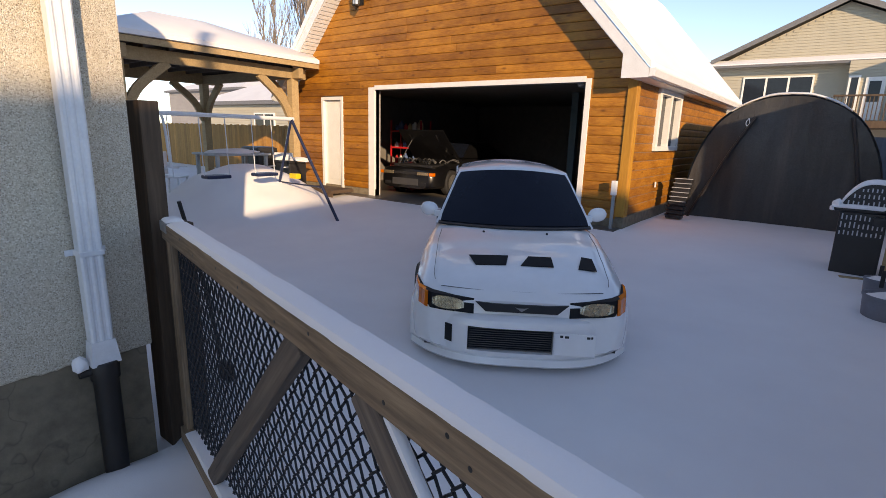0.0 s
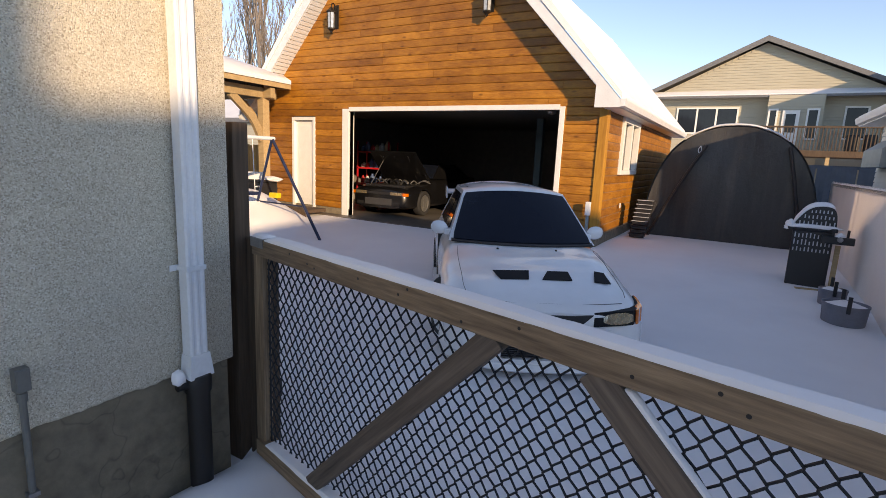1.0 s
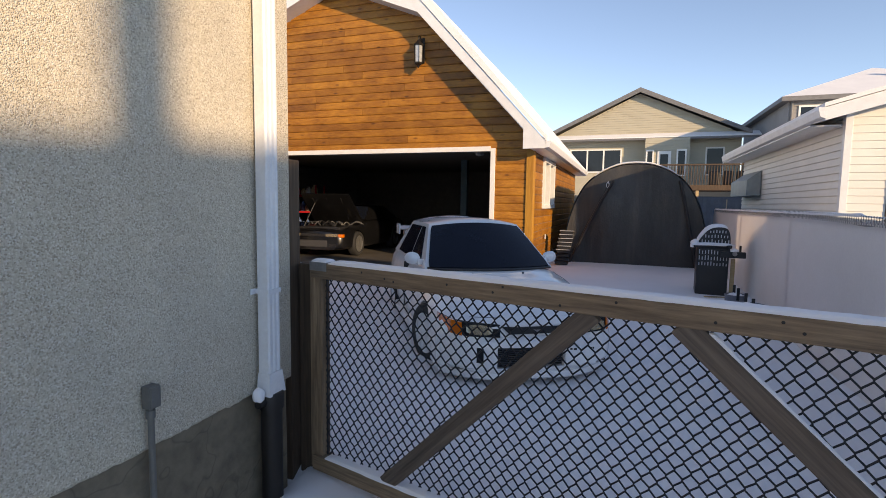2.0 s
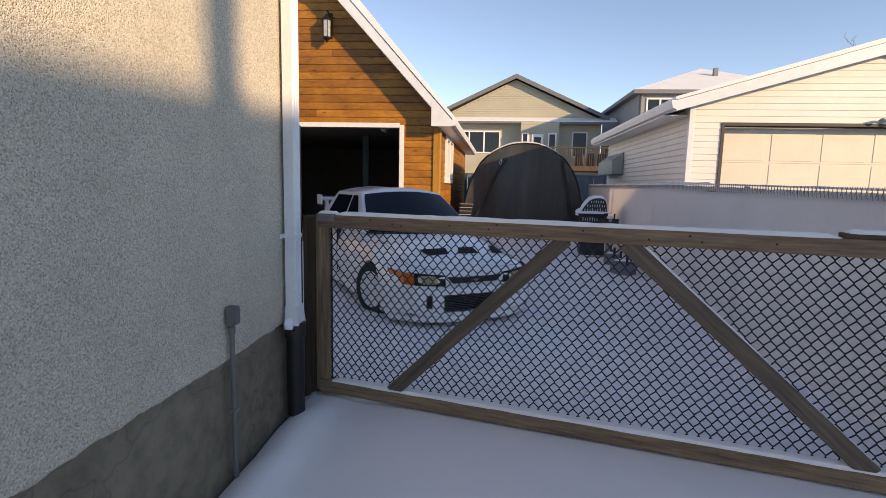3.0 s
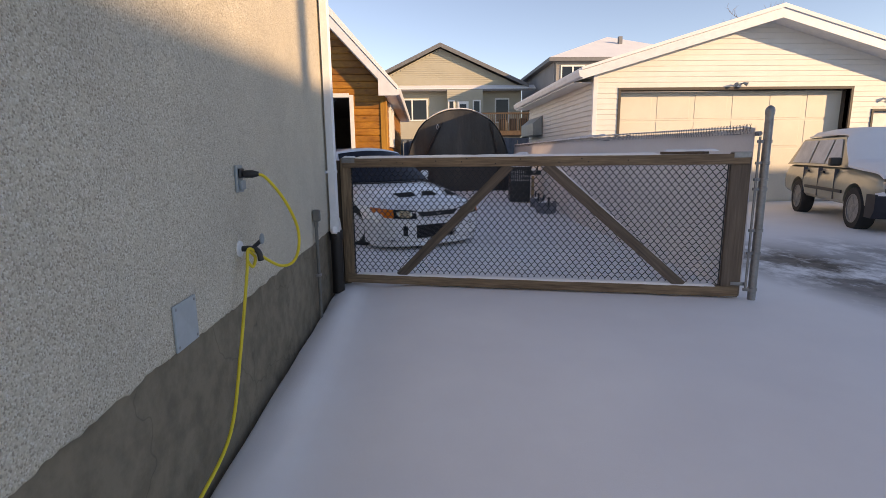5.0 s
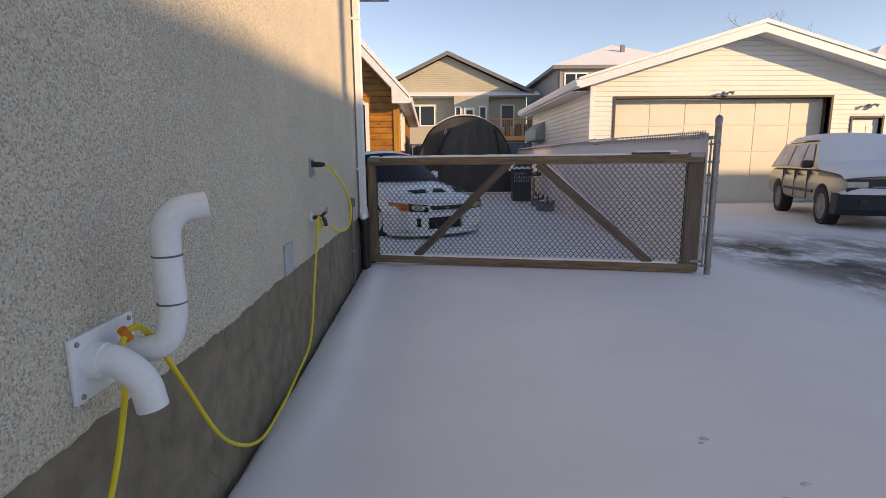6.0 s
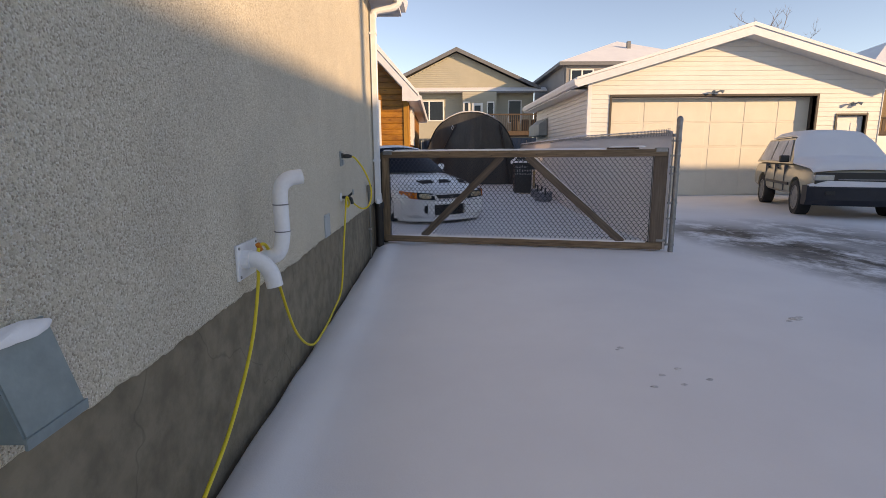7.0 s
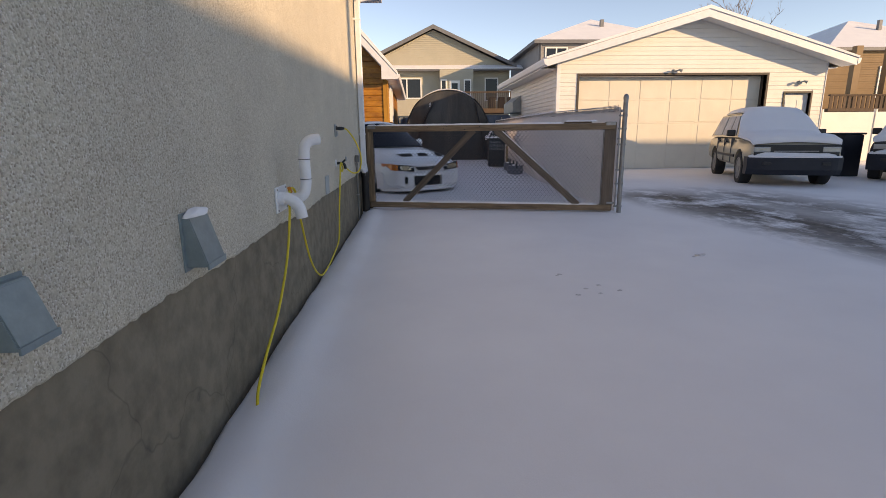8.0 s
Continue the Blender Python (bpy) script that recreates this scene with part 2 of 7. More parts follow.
def boxed(x0, x1, y0, y1, z0, z1, bevel=0.0):
    return box(bmesh.new(), x0, x1, y0, y1, z0, z1, bevel)


def prism(bm, outline, axis, a, b):
    """An outline of two coordinates, drawn out along the third axis from a to b."""
    def at(p, d):
        return {"x": (d, p[0], p[1]), "y": (p[0], d, p[1]), "z": (p[0], p[1], d)}[axis]
    lo, hi = [bm.verts.new(at(p, a)) for p in outline], [bm.verts.new(at(p, b)) for p in outline]
    n = len(outline)
    bm.faces.new(lo)
    bm.faces.new(hi[::-1])
    for i in range(n):
        bm.faces.new((lo[i], lo[(i + 1) % n], hi[(i + 1) % n], hi[i]))
    return bm


def rounded(points, steps=6):
    """A smooth line through the points."""
    p = [Vector(q) for q in points]
    p = [2 * p[0] - p[1]] + p + [2 * p[-1] - p[-2]]
    out = []
    for i in range(1, len(p) - 2):
        a, b, c, d = p[i - 1:i + 3]
        for k in range(steps):
            t = k / steps
            out.append(0.5 * (2 * b + (c - a) * t + (2 * a - 5 * b + 4 * c - d) * t * t + (3 * b - a - 3 * c + d) * t ** 3))
    return out + [p[-2]]


def tube(bm, line, radius, sides=8, caps=True):
    """A round bar along a line; radius is one number or one for each point."""
    line = [Vector(q) for q in line]
    rings, side = [], None
    for i, q in enumerate(line):
        d = (line[min(i + 1, len(line) - 1)] - line[max(i - 1, 0)]).normalized()
        if side is None:
            side = d.orthogonal().normalized()
        side = (side - d * side.dot(d)).normalized()
        up = d.cross(side)
        r = radius[i] if isinstance(radius, (list, tuple)) else radius
        rings.append([bm.verts.new(q + r * (math.cos(a) * side + math.sin(a) * up)) for a in (2 * math.pi * k / sides for k in range(sides))])
    for r0, r1 in zip(rings, rings[1:]):
        for k in range(sides):
            bm.faces.new((r0[k], r0[(k + 1) % sides], r1[(k + 1) % sides], r1[k]))
    if caps:
        bm.faces.new(rings[0][::-1])
        bm.faces.new(rings[-1])
    return bm


def lathe(bm, profile, center=(0, 0, 0), axis="z", sides=24):
    """A profile of (radius, height) turned about an axis."""
    def at(r, h, a):
        c, s = r * math.cos(a), r * math.sin(a)
        p = {"z": (c, s, h), "x": (h, c, s), "y": (c, h, s)}[axis]
        return Vector(center) + Vector(p)
    rings = [[bm.verts.new(at(r, h, 2 * math.pi * k / sides)) for k in range(sides)] for r, h in profile]
    for r0, r1 in zip(rings, rings[1:]):
        for k in range(sides):
            bm.faces.new((r0[k], r0[(k + 1) % sides], r1[(k + 1) % sides], r1[k]))
    for r in (rings[0][::-1], rings[-1]):
        bm.faces.new(r)
    return bm


def loft(bm, rings, closed=False, caps=False):
    """Rows of points of one length joined into a skin."""
    rows = [[bm.verts.new(p) for p in r] for r in rings]
    n = len(rows[0])
    for a, b in zip(rows, rows[1:]):
        for k in range(n if closed else n - 1):
            bm.faces.new((a[k], a[(k + 1) % n], b[(k + 1) % n], b[k]))
    if caps:
        bm.faces.new(rows[0][::-1])
        bm.faces.new(rows[-1])
    return rows


def board(name, a, b, width, depth, material, parent, label="", bevel=0.006, up=(0, 0, 1)):
    """A squared timber from a to b; its own x runs along it."""
    a, b = Vector(a), Vector(b)
    length = (b - a).length
    ob = part(name, boxed(-length / 2, length / 2, -depth / 2, depth / 2, -width / 2, width / 2, bevel), material, parent, label)
    x = (b - a).normalized()
    y = Vector(up).cross(x).normalized()
    z = x.cross(y)
    ob.matrix_local = Matrix.Translation((a + b) / 2) @ Matrix((x, y, z)).transposed().to_4x4()
    return ob


def snow_strip(name, a, b, width, height, label, seed=0, steps=60, kind="stuff"):
    """Snow that lies along a bar from a to b."""
    rng = random.Random(seed)
    a, b = Vector(a), Vector(b)
    d = (b - a).normalized()
    s = Vector((-d.y, d.x, 0))
    bm, rings = bmesh.new(), []
    for i in range(steps + 1):
        t = i / steps
        q = a.lerp(b, t)
        n = noise.noise(Vector((q.x * 3, q.y * 3, seed))) * 0.5 + noise.noise(Vector((q.x * 14, q.y * 14, seed))) * 0.3
        h, w = height * (1 + 0.6 * n) * (0.3 if i in (0, steps) else 1), width / 2 * (1 + 0.1 * n)
        rings.append([q + s * (w * u) + Vector((0, 0, h * v)) for u, v in ((-1, -0.12), (-0.98, 0.3), (-0.8, 0.78), (-0.4, 0.98), (0.1, 1.02), (0.5, 0.95), (0.85, 0.7), (0.98, 0.25), (1, -0.12))])
    loft(bm, rings, closed=True, caps=True)
    return tagged(finish(name, bm, SNOW, smooth=True), label, "snow", kind=kind)


# ---- ground ----
def smooth01(a, b, v):
    t = min(1.0, max(0.0, (v - a) / (b - a)))
    return t * t * (3 - 2 * t)


def ground_height(x, y):
    """The snow: level by the house, rising to the garage, drifted by the wall, piled up beside the swing."""
    z = 0.2 * smooth01(5.5, 10.0, y) * (1 - smooth01(3.9, 6.0, x))
    if -9 < y < 2.4 and x < 1.2:
        z += 0.1 * math.exp(-((x - 0.15) / 0.15) ** 2) * (0.55 + 0.5 * noise.noise(Vector((x, y * 0.9, 0))) + 0.25 * noise.noise(Vector((x * 4, y * 3.1, 5)))) - 0.015 * smooth01(0.35, 0.0, x)
        if y < 2.25:
            z -= 0.045 * smooth01(0.9, 0.1, x)
            # the snow has drawn back a little from the foundation
            z -= 0.06 * smooth01(0.02 + 0.025 * noise.noise(Vector((0, y * 2.5, 7))), -0.02, x)
    if x < -3:
        dx, dy = (x + 7.1) / 1.75, (y - 7.1) / 1.25
        r = dx * dx + dy * dy
        z += 0.9 * math.exp(-r * r * 0.5 - r * 0.35) * (1 + 0.12 * noise.noise(Vector((x * 1.3, y * 1.3, 4))))
    z += 0.012 * noise.noise(Vector((x * 0.6, y * 0.6, 1))) + 0.005 * noise.noise(Vector((x * 3, y * 3, 2)))
    return z


def spread(lo, hi, step, far):
    a = list(np.arange(lo, hi + 1e-6, step))
    out, s = [], step
    left, right = lo, hi
    while right < far:
        s *= 1.35
        left, right = left - s, right + s
        a = [left] + a + [right]
    return a


def build_ground():
    xs, ys = sorted(spread(-10, 11, 0.14, 1800) + [-0.03, -0.005, 0.015, 0.035, 0.055, 0.11, 0.17, 0.26, 0.31]), spread(-8, 14, 0.16, 1800)
    verts = [(x, y, ground_height(x, y)) for y in ys for x in xs]
    n = len(xs)
    faces = [(j * n + i, j * n + i + 1, (j + 1) * n + i + 1, (j + 1) * n + i) for j in range(len(ys) - 1) for i in range(n - 1)]
    me = bpy.data.meshes.new("ground")
    me.from_pydata(verts, [], faces)
    me.materials.append(GROUND_SNOW)
    me.shade_smooth()
    return tagged(new("ground", me), "fresh undisturbed snow over the yard and driveway, slushy in the lane", "snow", kind="structure")


build_ground()


# ---- the house with the stucco wall ----
CORNER_Y, FOOT, WALL_H = 2.18, 0.6, 3.15
house = thing("house", pose(0, 0, 0), "cream pebble-dash stucco house on a grey parged foundation", "house", kind="structure")


def build_house():
    bm = bmesh.new()
    # stucco skin with a slightly ragged lower edge
    ys = np.concatenate([np.linspace(-14, -6.0, 60), np.linspace(-5.98, CORNER_Y + 0.002, 520)])
    low = [FOOT + 0.012 * noise.noise(Vector((y * 9, 0, 0))) + 0.008 * noise.noise(Vector((y * 31, 1, 0))) + 0.016 * noise.noise(Vector((y * 1.3, 3, 0))) + 0.02 * smooth01(-2.0, -3.5, y) for y in ys]
    rings = [[(0.0, y, WALL_H), (0.0, y, z + 0.012), (-0.006, y, z + 0.002), (-0.019, y, z)] for y, z in zip(ys, low)]
    loft(bm, rings)
    part("wall", bm, STUCCO, house, "cream pebble-dash stucco")
    part("end_wall", boxed(-13, -0.002, CORNER_Y - 0.2, CORNER_Y, FOOT, WALL_H), STUCCO, house)
    bm = bmesh.new()
    ys = np.linspace(-14, CORNER_Y - 0.02, 140)
    rings = []
    for y in ys:
        w = 0.004 * noise.noise(Vector((y * 3, 0, 9)))
        rings.append([(-0.02 + w, y, -0.4), (-0.018 + w, y, 0.2), (-0.022 + w, y, 0.45), (-0.02, y, FOOT + 0.05), (-0.3, y, FOOT + 0.05), (-0.3, y, -0.4)])
    loft(bm, rings, closed=True, caps=True)
    part("foundation", bm, CONCRETE, house, "grey-brown parged concrete with hairline cracks")
    part("end_foundation", boxed(-13, -0.03, CORNER_Y - 0.25, CORNER_Y - 0.022, -0.4, FOOT), CONCRETE, house)
    # eave: soffit, fascia with gutter and roof
    e, h = 0.34, WALL_H
    part("soffit", boxed(-0.3, e, -14, CORNER_Y + 0.42, h + 0.001, h + 0.03), WHITE_METAL, house)
    part("fascia", boxed(e, e + 0.03, -14, CORNER_Y + 0.45, h - 0.02, h + 0.2, 0.005), WHITE_METAL, house)
    part("fascia", boxed(-13.3, e - 0.001, CORNER_Y + 0.42, CORNER_Y + 0.45, h - 0.02, h + 0.2, 0.005), WHITE_METAL, house)
    bm = bmesh.new()
    prism(bm, [(e + 0.031, h + 0.04), (e + 0.09, h + 0.04), (e + 0.12, h + 0.14), (e + 0.12, h + 0.18), (e + 0.031, h + 0.18)], "y", -14, CORNER_Y + 0.47)
    part("gutter", bm, WHITE_METAL, house)
    # Ridge height and far eave are unseen, set to throw shade on the pavilion.
    bm = bmesh.new()
    prism(bm, [(e + 0.05, h + 0.205), (e + 0.05, h + 0.3), (-6.6, h + 3.3), (-13.5, h + 0.3), (-13.5, h + 0.205)], "y", -14, CORNER_Y + 0.5)
    part("roof", bm, SNOW, house, "snow-covered roof")
    bm = bmesh.new()
    prism(bm, [(0.0, h + 0.035), (0.0, h + 0.3), (-6.6, h + 3.15), (-13.0, h + 0.35), (-13.0, h + 0.035)], "y", CORNER_Y - 0.2, CORNER_Y - 0.01)
    part("gable_wall", bm, STUCCO, house)
    part("far_wall", boxed(-13.0, -12.8, -14, CORNER_Y - 0.2, -0.4, WALL_H), STUCCO, house)
    part("near_wall", boxed(-12.8, -0.2, -14.2, -14, -0.4, WALL_H), STUCCO, house)


build_house()


# ---- the driveway gate ----
GATE_A, GATE_B = Vector((0.11, 2.288, 0)), Vector((3.7, 1.43, 0))
GATE_LEN = (GATE_B - GATE_A).length
GATE_M = Matrix.Translation(GATE_A) @ Matrix.Rotation(math.atan2(GATE_B.y - GATE_A.y, GATE_B.x - GATE_A.x), 4, "Z")
RAIL_LO, RAIL_HI = 1.19, 1.28


def build_gate():
    g = thing("driveway_gate", GATE_M, "closed weathered wood gate with black chain-link mesh and two diagonal braces", "gate")
    L = GATE_LEN
    board("top_rail", (0.0, 0, (RAIL_LO + RAIL_HI) / 2), (L, 0, (RAIL_LO + RAIL_HI) / 2), RAIL_HI - RAIL_LO, 0.09, GATE_WOOD, g, "knotty weathered rail")
    board("bottom_rail", (0.0, 0, 0.062), (L, 0, 0.062), 0.09, 0.09, GATE_WOOD, g)
    up = (1, 0, 0)
    board("stile", (0.015, 0.004, 0.02), (0.015, 0.004, RAIL_HI - 0.002), 0.1, 0.05, GATE_WOOD, g, up=(-1, 0, 0))
    board("stile", (L - 0.06, 0.004, 0.02), (L - 0.06, 0.004, RAIL_HI + 0.012), 0.16, 0.05, BRACE_WOOD, g, "greyed brown hinge stile", up=(-1, 0, 0))
    board("brace", (0.56, -0.02, 0.1), (1.655, -0.02, 1.2), 0.09, 0.042, BRACE_WOOD, g)
    board("brace", (1.985, -0.02, 1.2), (3.22, -0.02, 0.1), 0.095, 0.042, BRACE_WOOD, g)
    # woven black mesh: zigzag wires side by side
    bm = bmesh.new()
    pitch, lo, hi = 0.0298, 0.1, RAIL_LO + 0.01
    n_wire, n_seg = int((L - 0.2) / pitch), 15
    for i in range(n_wire):
        x0 = 0.065 + pitch * i
        h = (hi - lo) / (2 * n_seg)
        line = []
        flip = 1 if i % 2 else -1
        for k in range(2 * n_seg + 1):
            s = flip * (1 if k % 2 else -1)
            w = 0.003 * noise.noise(Vector((x0 * 2, k * 0.3, 0)))
            for dz in (-0.12, 0.12):
                line.append((x0 + s * pitch * 0.49 + w, 0.012 + 0.003 * flip * (1 if dz > 0 else -1), lo + h * (k + dz)))
        # short flats where the wires hook into one another
        tube(bm, line, 0.004, 5, caps=False)
    m = part("wire_mesh", bm, BLACK_WIRE, g, "black vinyl-coated diamond chain-link mesh")
    m["kind"] = "stuff"
    # corner plates, hinge straps and screws
    for x0, x1, z in ((-0.005, 0.13, RAIL_HI), (L - 0.13, L + 0.005, RAIL_HI + 0.013)):
        part("corner_plate", boxed(x0, x1, -0.046, 0.046, z + 0.0005, z + 0.005, 0.002), GALV, g)
        part("corner_plate", boxed(x0, x1, -0.0495, -0.0455, z - 0.045, z + 0.003, 0.001), GALV, g)
    part("splice_board", boxed(2.98, 3.36, -0.044, 0.044, RAIL_HI + 0.002, RAIL_HI + 0.026, 0.004), POST_WOOD, g, "short darker board screwed to the rail")
    for x, z in ((0.4, 1.22), (0.56, 1.2), (0.62, 1.19), (0.95, 1.21), (1.2, 1.2), (1.25, 1.23), (1.52, 1.18), (1.75, 1.22), (2.1, 1.19), (2.3, 1.22), (2.36, 1.19), (2.7, 1.2)):
        bm = bmesh.new()
        lathe(bm, [(0.004, -0.0458), (0.006, -0.0454), (0.004, -0.044)], (x, 0, z + 0.035), "y", 10)
        part("knot", bm, BLACK_PIPE, g, "dark knot hole")
    # tension bar and clips down the hinge side
    part("tension_bar", tube(bmesh.new(), [(L - 0.15, 0.012, 0.1), (L - 0.15, 0.012, 1.2)], 0.005, 6), BLACK_WIRE, g)
    part("tension_bar", tube(bmesh.new(), [(0.075, 0.012, 0.1), (0.075, 0.012, 1.2)], 0.005, 6), BLACK_WIRE, g)
    part("hinge_strap", boxed(L - 0.06, L + 0.07, -0.0275, -0.022, 0.12, 0.15, 0.001), GALV, g)
    return g


gate = build_gate()


def on_gate(x, y, z):
    return GATE_M @ Vector((x, y, z))


snow_strip("snow_on_gate", on_gate(0.14, 0, RAIL_HI), on_gate(2.97, 0, RAIL_HI), 0.088, 0.02, "thin line of snow along the top rail", 3)
snow_strip("snow_on_gate", on_gate(3.0, 0, RAIL_HI + 0.026), on_gate(3.44, 0, RAIL_HI + 0.026), 0.088, 0.018, "thin line of snow along the top rail", 4, 14)
snow_strip("snow_on_gate", on_gate(0.0, 0, RAIL_HI + 0.005), on_gate(0.12, 0, RAIL_HI + 0.005), 0.088, 0.02, "small lump of snow on the gate corner", 5, 8)
snow_strip("snow_on_gate", on_gate(0.1, 0.0, 0.106), on_gate(3.5, 0.0, 0.106), 0.088, 0.022, "snow lying along the bottom rail", 6)
snow_strip("snow_on_brace", on_gate(2.08, -0.02, 1.175), on_gate(3.24, -0.02, 0.125), 0.04, 0.022, "snow clinging to the diagonal brace", 7)


def build_posts():
    p = thing("gate_post", pose(3.81, 1.375, 0), "galvanised round steel gate post with hinge bands and a cap", "fence post")
    bm = bmesh.new()
    lathe(bm, [(0.033, -0.2), (0.033, 1.62)], sides=20)
    part("pole", bm, GALV, p, smooth=True)
    bm = bmesh.new()
    lathe(bm, [(0.037, 1.6), (0.037, 1.635), (0.031, 1.655), (0.016, 1.67), (0.004, 1.675)], sides=20)
    part("cap", bm, GALV, p, smooth=True)
    for z in (0.09, 0.42, 0.62, 0.98, 1.06, 1.2, 1.38):
        bm = bmesh.new()
        lathe(bm, [(0.034, z - 0.014), (0.039, z - 0.012), (0.039, z + 0.012), (0.034, z + 0.014)], sides=20)
        box(bm, -0.085, -0.034, -0.014, 0.006, z - 0.012, z + 0.012, 0.002)
        lathe(bm, [(0.009, -0.022), (0.009, 0.014)], (-0.062, 0, z), "y", 8)
        part("band", bm, GALV, p)
    bm = tube(bmesh.new(), [(-0.066, -0.004, 0.1), (-0.066, -0.004, 1.42)], 0.01, 8)
    part("hinge_rod", bm, GALV, p)
    q = thing("fence_post", pose(-0.15, 2.31, 0), "dark weathered square wooden post beside the house corner", "fence post")
    part("timber", boxed(-0.075, 0.095, -0.05, 0.05, -0.1, 1.88, 0.008), POST_WOOD, q)
    q = thing("latch_post", pose(0.1, 2.35, 0), "weathered wooden post that the gate closes against", "fence post")
    part("timber", boxed(-0.135, 0.03, -0.035, 0.05, -0.1, 1.26, 0.008), POST_WOOD, q)


build_posts()


# ---- the white screened fence between the yards ----
def build_screen_fence():
    f = thing("screen_fence", pose(3.8, 1.5, 0), "chain-link fence backed with white privacy screen, rimed with snow", "fence")
    y1 = 11.8
    bm, rings = bmesh.new(), []
    ys = np.linspace(0.05, y1, 120)
    for y in ys:
        b = 0.012 * math.sin(y * 2.1) + 0.01 * noise.noise(Vector((y * 2, 0, 0)))
        top = 1.5 + 0.07 * smooth01(0, 6, y) + 0.012 * noise.noise(Vector((y * 4, 1, 0)))
        rings.append([(b, y, -0.02), (b + 0.01, y, 0.5), (b - 0.004, y, 1.0), (b, y, top), (b + 0.012, y, top), (b + 0.012, y, 1.0), (b + 0.02, y, 0.5), (b + 0.012, y, -0.02)])
    loft(bm, rings, closed=True, caps=True)
    part("screen", bm, SCREEN, f, "white fabric privacy screen with a rime of snow", smooth=True)
    bm = bmesh.new()
    for i in range(230):
        y = 0.06 + i * 0.05
        top = 1.5 + 0.07 * smooth01(0, 6, y)
        tube(bm, [(-0.016, y, top - 0.05), (-0.016, y + 0.012, top + 0.01), (-0.016, y + 0.03, top + 0.035)], 0.0025, 4, caps=False)
        tube(bm, [(-0.02, y + 0.02, top - 0.03), (-0.02, y, top + 0.038)], 0.0022, 4, caps=False)
    w = part("wire_mesh", bm, GALV, f, "galvanised wire ends along the top")
    w["kind"] = "stuff"
    bm = tube(bmesh.new(), [(0.03, 0, 1.45), (0.03, 6, 1.52), (0.03, y1, 1.53)], 0.02, 8)
    part("rail", bm, GALV, f)
    for y in (2.9, 5.8, 8.7, 11.7):
        part("post", tube(bmesh.new(), [(0.04, y, -0.2), (0.04, y, 1.55)], 0.027, 10), GALV, f)
    snow_strip("snow_on_fence", (3.8, 5.2, 1.572), (3.8, 13.2, 1.574), 0.045, 0.03, "snow sitting along the fence top", 11, 90)
    snow_strip("snow_on_fence", (3.8, 1.6, 1.505), (3.8, 5.2, 1.57), 0.03, 0.014, "snow sitting along the fence top", 12, 50)


SCREEN = plain("white_screen_fabric", (0.8, 0.76, 0.75), 0.8, vary=0.08, scale=1.2, grain=40, relief=0.3, depth=0.006, space="world")


def let_light_through(m, color, share):
    """Thin fabric: part of the light that falls on one side shows on the other."""
    nt = m.node_tree
    t, mx = nt.nodes.new("ShaderNodeBsdfTranslucent"), nt.nodes.new("ShaderNodeMixShader")
    t.inputs["Color"].default_value = (*color, 1)
    mx.inputs[0].default_value = share
    nt.links.new(nt.nodes["Principled BSDF"].outputs[0], mx.inputs[1])
    nt.links.new(t.outputs[0], mx.inputs[2])
    nt.links.new(mx.outputs[0], nt.nodes["Material Output"].inputs["Surface"])


let_light_through(SCREEN, (0.85, 0.8, 0.77), 0.45)
build_screen_fence()


# ---- the wooden garage ----
GX0, GX1, GY, GZ, GLEN = -9.08, 0.02, 10.0, 0.2, 9.0
APEX_X, APEX_Z, SLOPE = -4.45, 8.09, 1.1
BREAK, TOP_SLOPE = 2.1, 0.4
BREAK_Z = APEX_Z - SLOPE * BREAK
RIDGE_Z = BREAK_Z + TOP_SLOPE * BREAK
WALL_TOP = 2.85
OPEN_X0, OPEN_X1, OPEN_Z = -6.05, -0.86, 2.71
garage = thing("garage", pose(0, 0, 0), "garage with orange-stained wooden siding, white trim and a snowy steep roof", "garage", kind="structure")


def roof_z(x):
    """Barn roof: steep sides, a flatter top."""
    d = abs(x - APEX_X)
    return APEX_Z - SLOPE * d if d > BREAK else BREAK_Z + TOP_SLOPE * (BREAK - d)


